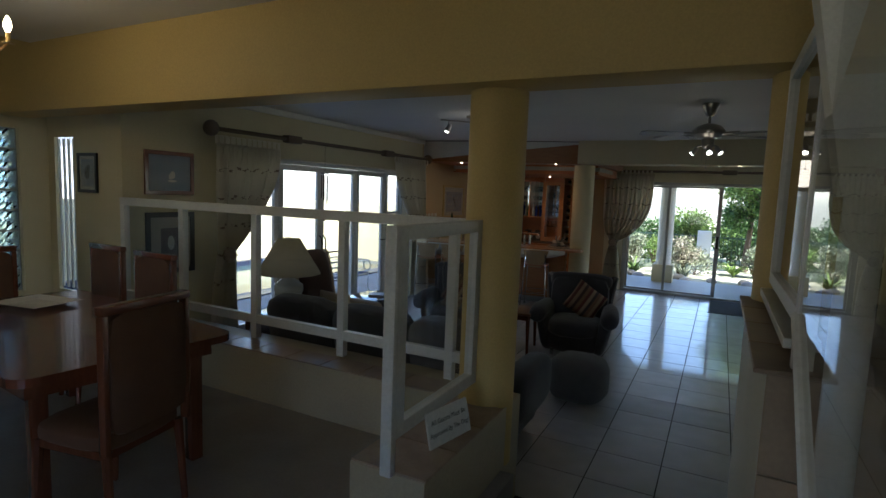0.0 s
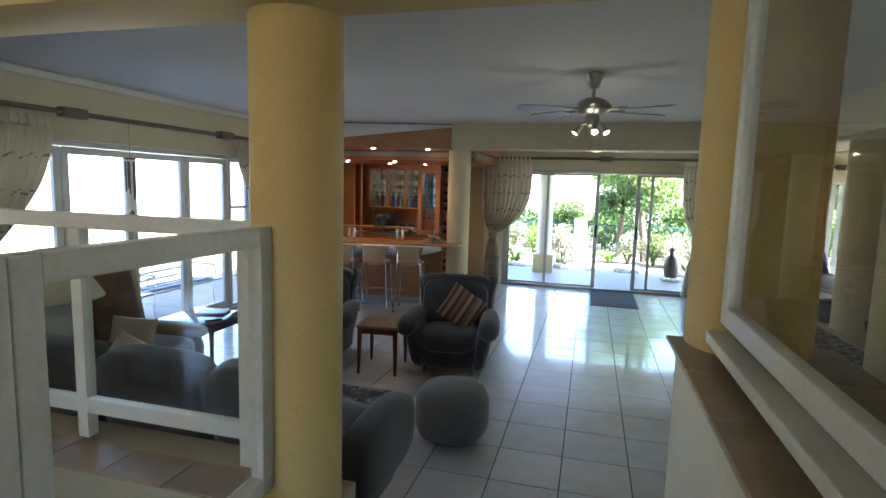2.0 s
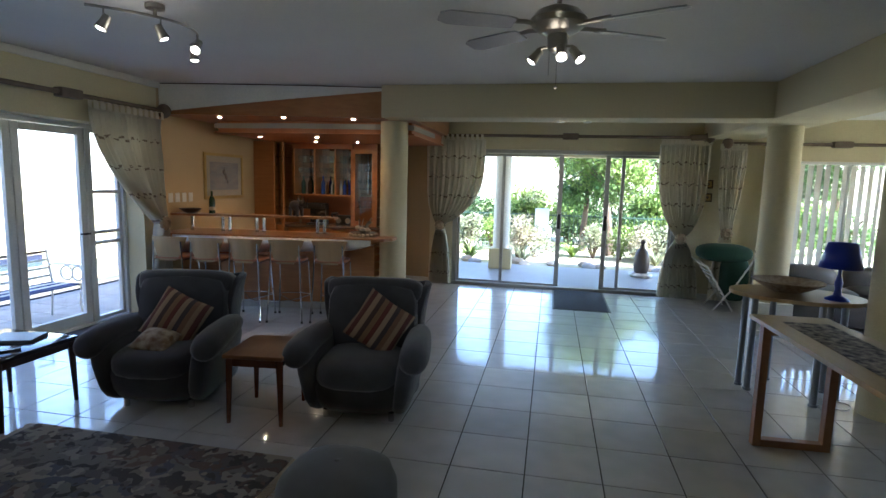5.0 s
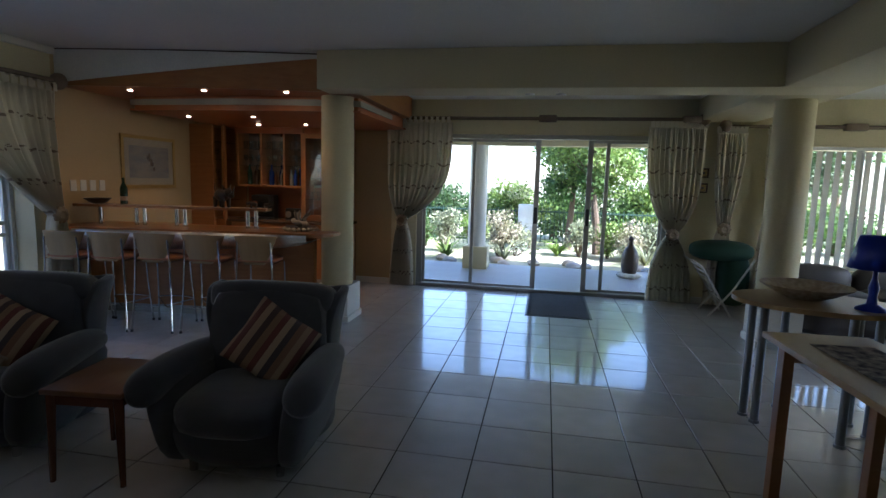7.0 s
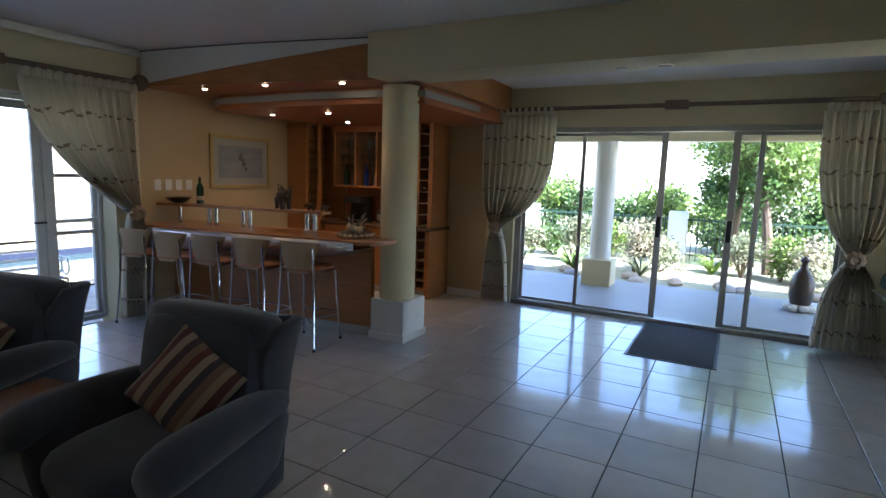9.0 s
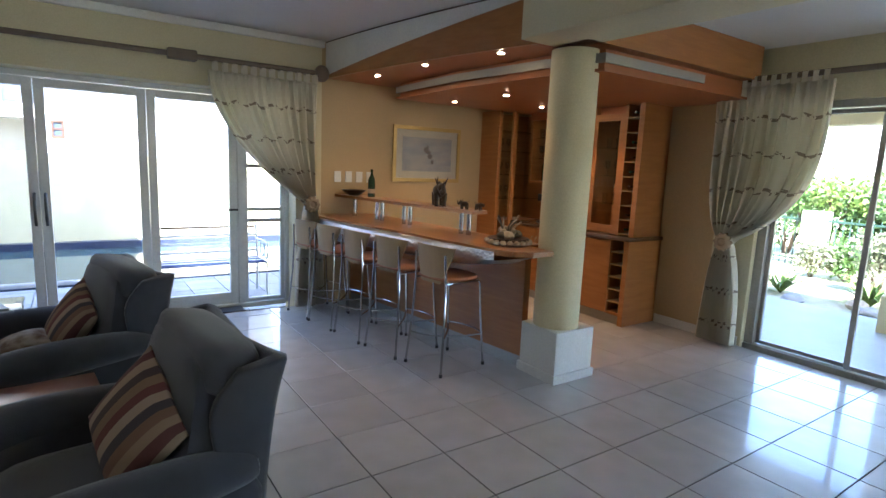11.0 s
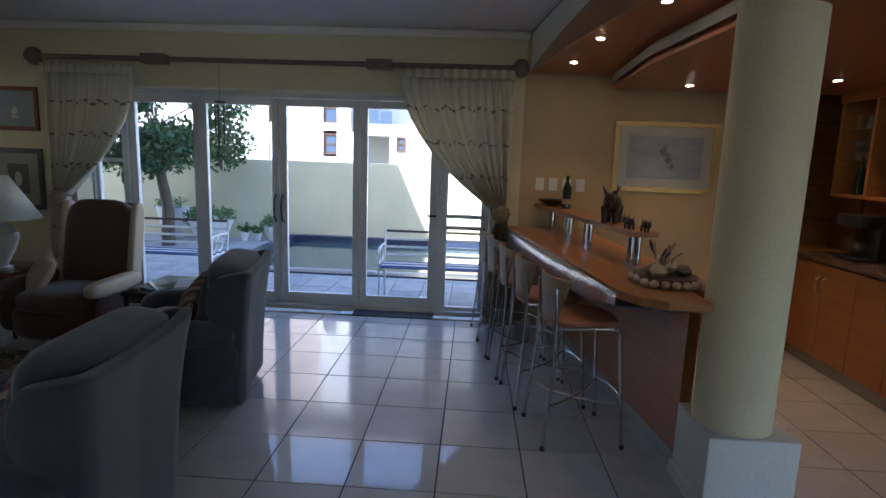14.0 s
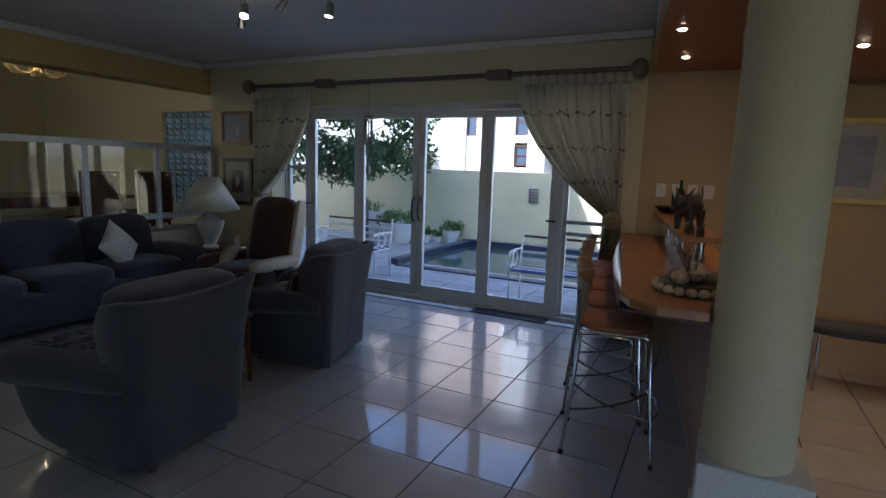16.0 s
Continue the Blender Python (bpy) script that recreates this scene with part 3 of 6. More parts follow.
def curtain(x0, x1, ztop, ztie, tie, spread, inner, at, turn, folds=11, bulge=1.9, hang=3, label="cream curtain embroidered with brown dashes, tied back"):
    """Cloth hung from x0 (outer) to x1 (inner, over the opening), gathered at x = tie; below it falls over width spread."""
    t = thing("curtain", label, "curtain", at, turn, "curtains")
    bm = bmesh.new()
    uvl = bm.loops.layers.uv.new("UVMap")
    nu, nv = 110, 60
    g = []
    for j in range(nv + 1):
        v = j / nv
        z = ztop + (0.03 - ztop) * v
        row = []
        for i in range(nu + 1):
            u = i / nu
            if z > ztie:
                k = (ztop - z) / (ztop - ztie)
                # the outer edge hangs, the inner edge sweeps to the tie
                a = x0 + (tie - 0.045 * (1 if x1 > x0 else -1) - x0) * k ** hang
                sweep = k ** bulge
                c = x1 + (tie + 0.045 * (1 if x1 > x0 else -1) - x1) * sweep
            else:
                k = (ztie - z) / ztie
                sgn = 1 if x1 > x0 else -1
                w = 0.045 + spread * (1 - math.exp(-3.2 * k))
                a, c = tie - sgn * w, tie + sgn * w * 0.9
            x = a + (c - a) * u
            width = abs(c - a)
            amp = 0.012 + 0.028 * min(1, (ztop - z) / 0.5) + 0.03 * math.exp(-((z - ztie) / 0.25) ** 2)
            ph = u * folds * 2 * math.pi + 0.9 * math.sin(3.1 * v + 5 * u) + 0.5 * math.sin(9 * u)
            y = amp * math.sin(ph) + 0.010 * math.sin(2.3 * ph + 4 * v)
            row.append(bm.verts.new((x, y, z)))
        g.append(row)
    for j in range(nv):
        for i in range(nu):
            f = bm.faces.new((g[j][i], g[j][i + 1], g[j + 1][i + 1], g[j + 1][i]))
            for lp, (a_, b_) in zip(f.loops, ((i, j), (i + 1, j), (i + 1, j + 1), (i, j + 1))):
                lp[uvl].uv = (a_ / nu * 1.2, 1 - b_ / nv * 2.2)
    o = part("cloth", bm, CURTAIN, t, smooth=True)
    sm = o.modifiers.new("thickness", "SOLIDIFY")
    sm.thickness = 0.004
    bm = bmesh.new()
    vs = ball(bm, (0, 0, 0), 0.085, 40, (1, 0.5, 1))
    for v in vs:
        a, q = math.atan2(v.co.z, v.co.x), math.hypot(v.co.x, v.co.z)
        k = 1 + 0.10 * math.cos(10 * a) * min(1, q / 0.05)
        v.co = Vector((tie + v.co.x * k, -0.06 + v.co.y * (1 if q > 0.03 else 0.6), ztie + v.co.z * k))
    part("tieback_rosette", bm, mat("rosette_cloth", (0.30, 0.23, 0.15), 0.9, bump=0.4) if "rosette_cloth" not in bpy.data.materials else bpy.data.materials["rosette_cloth"], t, "gathered brown cloth rosette", True)
    loop = None
    for k in range(folds + 1):
        x = x0 + (x1 - x0) * (k + 0.25) / (folds + 1)
        if loop is None:
            bm = bmesh.new()
            for y in (-0.036, 0.03):
                box(bm, -0.02, 0.02, y, y + 0.006, ztop - 0.01, ztop + 0.075)
            box(bm, -0.02, 0.02, -0.03, 0.03, ztop + 0.069, ztop + 0.075)
            o = part("tab_loop", bm, CURTAIN, t)
            loop = o.data
        else:
            o = new("tab_loop", loop)
            o.parent = t
        o.location = (x, 0, 0)
    return t


# west: local x runs along the wall
curtain(-0.06, 0.85, 2.33, 1.13, 0.04, 0.14, True, (-4.93, 4.2, 0), 90)
curtain(0.05, -1.0, 2.37, 1.13, -0.02, 0.13, True, (-4.93, 8.62, 0), 90)
curtain(0.0, 0.96, 2.40, 1.0, 0.25, 0.15, True, (-2.33, 11.58, 0), 0, bulge=4.0, hang=6)
curtain(0.0, -0.72, 2.36, 0.95, -0.34, 0.27, True, (1.98, 11.58, 0), 0, bulge=3.4, hang=5)
curtain(0.0, 0.36, 2.3, 1.05, 0.16, 0.14, True, (2.12, 11.6, 0), 0, 6)
curtain(0.0, 0.45, 2.3, 1.3, 0.12, 0.12, True, (2.72, 11.6, 0), 0, 6)


def rod(label, a, b, z, blocks_, at, turn, drop=None):
    t = thing("curtain_rod", label, "curtain rod", at, turn, "curtain rods")
    bm = bmesh.new()
    cyl(bm, (a, 0, z), (b, 0, z), 0.024, seg=16)
    part("pole", bm, RODWOOD, t, smooth=True)
    for x in blocks_:
        boxpart("bracket", (x - 0.12, x + 0.12, -0.055, 0.055, z - 0.045, z + 0.045), RODWOOD, t, 0.012)
    for x in (a, b):
        bm = bmesh.new()
        ball(bm, (x, 0, z), 0.085, 16, (0.9, 1, 1))
        part("finial", bm, RODWOOD, t, smooth=True)


RODWOOD = mat("limed_rod", (0.17, 0.125, 0.085), 0.6, alt=(0.12, 0.085, 0.055), scale=12, bump=0.3)
rod("thick brown curtain rod with block brackets and ball ends", 0.0, 4.66, 2.47, (1.2, 3.35), (-4.93, 4.06, 0), 90)
rod("thick brown curtain rod with block brackets and ball ends", 0.0, 4.3, 2.46, (2.3, 4.15), (-2.36, 11.58, 0), 0)
rod("thick brown curtain rod with block brackets and ball ends", 0.0, 2.7, 2.38, (1.5,), (2.2, 11.6, 0), 0)

# ---- lounge furniture ----
def shell(bm, rows, thick):
    """A closed bent slab from rows of (x, y, z) points; thick is a vector-length function towards +y."""
    front = [[bm.verts.new(p) for p in r] for r in rows]
    back = [[bm.verts.new((p[0] * (1 + 0.0), p[1] + thick, p[2])) for p in r] for r in rows]
    n, m = len(rows), len(rows[0])
    for j in range(n - 1):
        for i in range(m - 1):
            bm.faces.new((front[j][i], front[j][i + 1], front[j + 1][i + 1], front[j + 1][i]))
            bm.faces.new((back[j][i], back[j + 1][i], back[j + 1][i + 1], back[j][i + 1]))
    for j in range(n - 1):
        bm.faces.new((front[j][0], front[j + 1][0], back[j + 1][0], back[j][0]))
        bm.faces.new((front[j][-1], back[j][-1], back[j + 1][-1], front[j + 1][-1]))
    for i in range(m - 1):
        bm.faces.new((front[0][i], back[0][i], back[0][i + 1], front[0][i + 1]))
        bm.faces.new((front[-1][i], front[-1][i + 1], back[-1][i + 1], back[-1][i]))


def pad(name, c, size, material, parent, puff=2.6, label="", m=None, n=14):
    """A stuffed cushion form: a superellipsoid of the given size about c."""
    bm = bmesh.new()
    vs = bmesh.ops.create_uvsphere(bm, u_segments=n * 2, v_segments=n, radius=1)["verts"]
    for v in vs:
        x, y, z = v.co
        k = (abs(x) ** puff + abs(y) ** puff + abs(z) ** puff) ** (1 / puff)
        v.co = Vector((x / k * size[0] / 2, y / k * size[1] / 2, z / k * size[2] / 2))
    if m is not None:
        bmesh.ops.transform(bm, matrix=m, verts=vs)
    bmesh.ops.translate(bm, vec=c, verts=vs)
    o = part(name, bm, material, parent, label, True)
    o.data.shade_smooth()
    return o


def lean_in(o, k, z0, z1):
    """Narrow a stuffed form towards its foot."""
    for v in o.data.vertices:
        f = k + (1 - k) * min(1, max(0, (v.co.z - z0) / (z1 - z0)))
        v.co.x *= f
        v.co.y *= 0.5 + 0.5 * f


def chair_form(t, fabric):
    """Wing chair facing -y: a flared shell behind a rolled back cushion, thick arms, a rounded seat front."""
    for sx in (-1, 1):
        for y in (-0.26, 0.33):
            bm = bmesh.new()
            cyl(bm, (sx * 0.24, y, 0), (sx * 0.24, y, 0.06), 0.022, seg=12)
            part("castor", bm, CHROME, t, smooth=True)
    rows = []
    for j in range(21):
        v = j / 20
        z = 0.05 + 0.86 * v
        w = 0.33 + 0.02 * v + 0.055 * v ** 3
        yb = 0.36 + 0.02 * v + 0.05 * v ** 2.5
        wing = 0.25 - 0.11 * v + 0.04 * math.sin(3 * math.pi * v)
        row = []
        for k in range(-12, 13):
            u = k / 12
            e = max(0.0, (abs(u) - 0.72) / 0.28)
            side = 1 if u > 0 else -1
            x = u / 0.72 * w if e == 0 else side * (w + 0.018 * math.sin(math.pi * e) - 0.01 * e)
            y = yb - 0.02 * (1 - min(1, abs(u) / 0.72)) if e == 0 else yb - 0.02 * e - wing * e ** 1.15
            row.append((x, y, z - 0.035 * v ** 6 * (1 - min(1, abs(u) / 0.72) ** 2) - 0.03 * e ** 2 * v ** 4))
        rows.append(row)
    bm = bmesh.new()
    grid = [[bm.verts.new(p) for p in r_] for r_ in rows]
    for a, b in zip(grid, grid[1:]):
        for k in range(24):
            bm.faces.new((a[k], a[k + 1], b[k + 1], b[k]))
    o = part("back_shell", bm, fabric, t, smooth=True)
    md = o.modifiers.new("thickness", "SOLIDIFY")
    md.thickness, md.offset = 0.055, 0.0
    md = o.modifiers.new("round", "BEVEL")
    md.width, md.segments, md.limit_method, md.angle_limit = 0.02, 3, "ANGLE", radians(50)
    tilt = Matrix.Rotation(radians(-9), 4, "X")
    pad("back_cushion", (0, 0.20, 0.58), (0.71, 0.22, 0.66), fabric, t, 5.5, m=tilt)
    pad("head_cushion", (0, 0.275, 0.845), (0.76, 0.23, 0.20), fabric, t, 4.2, m=tilt)
    for bx, bz in ((-0.18, 0.72), (0, 0.72), (0.18, 0.72), (-0.09, 0.60), (0.09, 0.60)):
        bm = bmesh.new()
        ball(bm, (bx, 0.105 + 0.16 * (bz - 0.58), bz), 0.014, 10, (1, 0.6, 1))
        part("button", bm, fabric, t, smooth=True)
    pad("seat", (0, -0.10, 0.35), (0.62, 0.74, 0.22), fabric, t, 3.6)
    o = pad("front_panel", (0, -0.04, 0.21), (0.84, 0.80, 0.36), fabric, t, 3.2)
    lean_in(o, 0.80, 0.03, 0.34)
    for sx in (-1, 1):
        bm = bmesh.new()
        pts = [(sx * 0.36, 0.36, 0.50, 0.06), (sx * 0.375, 0.24, 0.52, 0.085), (sx * 0.39, 0.05, 0.525, 0.098), (sx * 0.405, -0.2, 0.52, 0.108), (sx * 0.41, -0.36, 0.505, 0.11), (sx * 0.41, -0.44, 0.49, 0.095), (sx * 0.41, -0.475, 0.48, 0.055)]
        rings = []
        for x, y, z, r in pts:
            rings.append([bm.verts.new((x + r * math.cos(a), y, z + r * 0.92 * math.sin(a))) for a in [2 * math.pi * k / 18 for k in range(18)]])
        for a, b in zip(rings, rings[1:]):
            for k in range(18):
                bm.faces.new((a[k], a[(k + 1) % 18], b[(k + 1) % 18], b[k]))
        for rr in (rings[0], rings[-1]):
            bm.faces.new(rr)
        o = part("arm", bm, fabric, t, smooth=True)
        md = o.modifiers.new("soft", "SUBSURF")
        md.levels = md.render_levels = 1
        o = pad("side", (sx * 0.365, -0.03, 0.29), (0.17, 0.80, 0.50), fabric, t, 3.6)
        lean_in(o, 0.80, 0.03, 0.45)


def armchair(at, turn, label):
    t = thing("armchair", label, "armchair", at, turn, "blue-grey armchairs")
    chair_form(t, BLUEGREY)
    return t


def striped():
    m = mat("striped_cloth", (0.3, 0.2, 0.12), 0.95, bump=0.5, bscale=200)
    n, l = m.node_tree.nodes, m.node_tree.links
    co = n.new("ShaderNodeTexCoord")
    sp = n.new("ShaderNodeSeparateXYZ")
    l.new(co.outputs["Object"], sp.inputs[0])
    mu = n.new("ShaderNodeMath")
    mu.operation = "MULTIPLY_ADD"
    mu.inputs[1].default_value, mu.inputs[2].default_value = 2.35, 0.5
    l.new(sp.outputs[0], mu.inputs[0])
    r = n.new("ShaderNodeValToRGB")
    r.color_ramp.interpolation = "CONSTANT"
    cols = [(0.20, 0.13, 0.085), (0.09, 0.03, 0.025), (0.27, 0.18, 0.115), (0.06, 0.035, 0.032), (0.19, 0.11, 0.06), (0.12, 0.035, 0.028), (0.30, 0.21, 0.14), (0.055, 0.04, 0.045), (0.17, 0.09, 0.055), (0.25, 0.165, 0.10), (0.09, 0.03, 0.025), (0.24, 0.17, 0.11)]
    e = r.color_ramp.elements
    e[0].color, e[0].position = (*cols[0], 1), 0.0
    e[1].color, e[1].position = (*cols[1], 1), 0.08
    for i, c in enumerate(cols[2:]):
        x = e.new(0.16 + i * 0.084)
        x.color = (*c, 1)
    l.new(mu.outputs[0], r.inputs[0])
    l.new(r.outputs[0], n["Principled BSDF"].inputs["Base Color"])
    return m


STRIPE = striped()


def cushion(at, rx, ry, rz, material=STRIPE, size=0.42, label="striped brown and cream scatter cushion"):
    t = thing("cushion", label, "cushion", at)
    t.matrix_basis = pose(*at, rx, ry, rz)
    bm = bmesh.new()
    k = 14
    top, bot = [], []
    for i in range(k + 1):
        for s, L in ((1, top), (-1, bot)):
            row = []
            for j in range(k + 1):
                u, v = 2 * i / k - 1, 2 * j / k - 1
                h = 0.075 * ((1 - u ** 2) * (1 - v ** 2)) ** 0.45
                pinch = 1 - 0.06 * (1 - abs(u * v))
                row.append(bm.verts.new((u * size / 2 * pinch, v * size / 2 * pinch, s * (h + 0.003))))
            L.append(row)
    for L in (top, bot):
        for i in range(k):
            for j in range(k):
                bm.faces.new((L[i][j], L[i + 1][j], L[i + 1][j + 1], L[i][j + 1]))
    for i in range(k):
        for a, b in (((i, 0), (i + 1, 0)), ((i, k), (i + 1, k)), ((0, i), (0, i + 1)), ((k, i), (k, i + 1))):
            bm.faces.new((top[a[0]][a[1]], top[b[0]][b[1]], bot[b[0]][b[1]], bot[a[0]][a[1]]))
    part("cover", bm, material, t, smooth=True)
    return t


armchair((-1.62, 6.68, 0), 6, "blue-grey velour wing armchair with rolled arms beside the small table")
armchair((-3.15, 6.50, 0), 12, "blue-grey velour wing armchair with rolled arms near the patio doors")
cushion((-1.53, 6.70, 0.63), 66, 34, 12, size=0.40)
cushion((-3.12, 6.50, 0.60), 62, 24, 8, size=0.40)
cushion((-3.13, 6.28, 0.49), 14, 8, 10, mat("floral_cloth", (0.42, 0.36, 0.28), 0.9, alt=(0.16, 0.09, 0.05), scale=16, amount=1.0), 0.26, "small cream and brown flowered cushion lying flat")


def small_table(at, turn, sx, sy, h, label, top, legm, group=""):
    t = thing("side_table", label, "table", at, turn, group)
    boxpart("tabletop", (-sx / 2, sx / 2, -sy / 2, sy / 2, h - 0.03, h), top, t, 0.006)
    boxpart("apron", [(-sx / 2 + 0.03, sx / 2 - 0.03, -sy / 2 + 0.03, -sy / 2 + 0.05, h - 0.09, h - 0.03), (-sx / 2 + 0.03, sx / 2 - 0.03, sy / 2 - 0.05, sy / 2 - 0.03, h - 0.09, h - 0.03), (-sx / 2 + 0.03, -sx / 2 + 0.05, -sy / 2 + 0.05, sy / 2 - 0.05, h - 0.09, h - 0.03), (sx / 2 - 0.05, sx / 2 - 0.03, -sy / 2 + 0.05, sy / 2 - 0.05, h - 0.09, h - 0.03)], legm, t, 0.002)
    for a in (-1, 1):
        for b in (-1, 1):
            bm = bmesh.new()
            x, y = a * (sx / 2 - 0.035), b * (sy / 2 - 0.035)
            cyl(bm, (x + a * 0.01, y + b * 0.01, 0), (x, y, h - 0.03), 0.014, 0.026, 10)
            part("leg", bm, legm, t, smooth=True)
    return t


small_table((-2.28, 6.37, 0), 6, 0.43, 0.50, 0.5, "small polished wooden side table between the armchairs", mat("table_top_orange", (0.24, 0.105, 0.045), 0.3, alt=(0.17, 0.07, 0.03), scale=3, stretch=(6, 1, 1)), WOOD_RED)
small_table((-4.07, 5.9, 0), 0, 0.66, 0.62, 0.5, "dark wooden coffee table with a glossy top by the patio doors", mat("table_top_dark", (0.05, 0.045, 0.045), 0.12, coat=0.5), WOOD_DARK)
small_table((-4.18, 4.3, 0), 0, 0.56, 0.5, 0.56, "reddish wooden lamp table in the lounge corner", WOOD_RED, WOOD_RED)
bk = thing("book", "closed grey book lying on the dark coffee table", "book", (-4.05, 6.0, 0.5), 20)
boxpart("cover", (-0.15, 0.15, -0.11, 0.11, 0.0, 0.025), mat("grey_cover", (0.18, 0.19, 0.22), 0.4), bk, 0.003)
boxpart("pages", (-0.147, 0.143, -0.107, 0.107, 0.003, 0.022), WHITE, bk)
rc = thing("remote_control", "slim black remote control on the dark coffee table", "remote control", (-3.85, 5.75, 0.5), 60)
boxpart("body", (-0.08, 0.08, -0.02, 0.02, 0, 0.018), BLACK, rc, 0.004)

rec = thing("recliner", "russet velour recliner with cream sides beside the lamp table", "recliner", (-4.02, 5.02, 0), 92)
pad("base", (0, -0.02, 0.22), (0.74, 0.72, 0.32), BROWNRED, rec, 4)
pad("seat", (0, -0.1, 0.40), (0.56, 0.62, 0.18), BROWNRED, rec, 4)
pad("backrest", (0, 0.33, 0.74), (0.58, 0.18, 0.86), BROWNRED, rec, 4.5, m=Matrix.Rotation(radians(-12), 4, "X"))
for sx in (-1, 1):
    pad("wing", (sx * 0.31, 0.36, 0.76), (0.06, 0.16, 0.78), CREAM, rec, 4.5, m=Matrix.Rotation(radians(-12), 4, "X"))
    pad("arm", (sx * 0.36, -0.05, 0.50), (0.14, 0.68, 0.13), CREAM if sx > 0 else BROWNRED, rec, 3.5)
    pad("side", (sx * 0.36, -0.02, 0.30), (0.10, 0.66, 0.36), BROWNRED, rec, 4)
cushion((-3.9, 4.82, 0.58), 60, 10, 40, CREAM, 0.34, "small cream cushion on the russet recliner")

sofa = thing("sofa", "long dark blue-grey three-seater sofa in front of the glass screen", "sofa", (-2.6, 4.0, 0), 180)
pad("base", (0, 0.0, 0.22), (2.5, 0.82, 0.34), BLUEGREY, sofa, 8, n=18)
for i in (-1, 0, 1):
    pad("seat_cushion", (i * 0.74, -0.08, 0.42), (0.75, 0.66, 0.2), BLUEGREY, sofa, 4.5)
    pad("back_cushion", (i * 0.74, 0.26, 0.66), (0.75, 0.24, 0.56), BLUEGREY, sofa, 5, m=Matrix.Rotation(radians(-12), 4, "X"))
for sx in (-1, 1):
    pad("arm", (sx * 1.22, -0.05, 0.42), (0.24, 0.88, 0.42), BLUEGREY, sofa, 3.4)
cushion((-3.15, 4.1, 0.66), 58, 45, 178, SHADE, 0.4, "pale linen cushion on the long sofa")

ott = thing("ottoman", "round blue-grey velour pouffe on the tiles", "pouffe", (-1.21, 5.10, 0))
POUFFE = mat("grey_velour", (0.105, 0.10, 0.095), 0.95, alt=(0.075, 0.072, 0.070), scale=9, bump=0.5, bscale=260, sheen=0.2)
pad("body", (0, 0, 0.215), (0.56, 0.56, 0.43), POUFFE, ott, 3.0)
for v in ott.children[0].data.vertices:
    r = math.hypot(v.co.x, v.co.y)
    if r > 1e-5:
        k = 0.28 * min(1.0, (1 - (abs(v.co.z - 0.215) / 0.216) ** 5) ** 0.3 if abs(v.co.z - 0.215) < 0.2159 else 0.0) / max(r, 1e-5)
        rr = math.hypot(v.co.x, v.co.y) / 0.28
        k = min(k, 1.0 / max(rr, 1e-3)) if rr > 0.93 else 1.0
        v.co.x, v.co.y = v.co.x * k, v.co.y * k

bm = bmesh.new()
ball(bm, (0, 0, 0.428), 0.016, 10, (1, 1, 0.4))
part("button", bm, POUFFE, ott, smooth=True)

RUGM = mat("woven_rug", (0.10, 0.085, 0.07), 1.0, alt=(0.19, 0.155, 0.125), scale=3.2, bump=1.0, bscale=180, amount=1.0)
_n, _l = RUGM.node_tree.nodes, RUGM.node_tree.links
_v = _n.new("ShaderNodeTexVoronoi")
_v.inputs["Scale"].default_value = 13
_c = _n.new("ShaderNodeTexCoord")
_w = _n.new("ShaderNodeTexNoise")
_w.inputs["Scale"].default_value = 7
_mm = _n.new("ShaderNodeMix")
_mm.data_type = "RGBA"
_mm.inputs[0].default_value = 0.38
_mp = _n.new("ShaderNodeMapping")
_mp.inputs["Scale"].default_value = (0.28, 1.1, 1)
_mp.inputs["Rotation"].default_value = (0, 0, 0.5)
_l.new(_c.outputs["Object"], _mp.inputs[0])
_l.new(_mp.outputs[0], _mm.inputs[6])
_l.new(_w.outputs["Color"], _mm.inputs[7])
_l.new(_c.outputs["Object"], _w.inputs["Vector"])
_l.new(_mm.outputs[2], _v.inputs["Vector"])
_r = _n.new("ShaderNodeValToRGB")
_r.color_ramp.interpolation = "CONSTANT"
for i, (p, c) in enumerate(((0.0, (0.10, 0.088, 0.078)), (0.22, (0.30, 0.265, 0.215)), (0.38, (0.035, 0.03, 0.03)), (0.52, (0.19, 0.165, 0.14)), (0.74, (0.11, 0.07, 0.055)), (0.86, (0.08, 0.085, 0.10)))):
    el = _r.color_ramp.elements[i] if i < 2 else _r.color_ramp.elements.new(p)
    el.position, el.color = p, (*c, 1)
_l.new(_v.outputs["Color"], _r.inputs[0])
_b = RUGM.node_tree.nodes["Principled BSDF"]
_o = _b.inputs["Base Color"].links[0].from_socket
_x = _n.new("ShaderNodeMix")
_x.data_type = "RGBA"
_x.inputs[0].default_value = 0.85
_l.new(_o, _x.inputs[6])
_l.new(_r.outputs[0], _x.inputs[7])
_l.new(_x.outputs[2], _b.inputs["Base Color"])
rug = thing("rug", "woven rug in brown, grey and cream patches with a short fringe", "rug", (-2.72, 5.12, 0))
boxpart("woven_field", (-0.94, 0.94, -0.66, 0.66, 0.0, 0.012), RUGM, rug, 0.004)
bm = bmesh.new()
for i in range(90):
    y = -0.65 + 1.3 * i / 89
    for sx in (-1, 1):
        box(bm, sx * 0.94, sx * (1.0 + random.uniform(-0.01, 0.02)), y - 0.003, y + 0.003, 0.001, 0.005)
part("fringe", bm, CREAM, rug, kind="stuff")

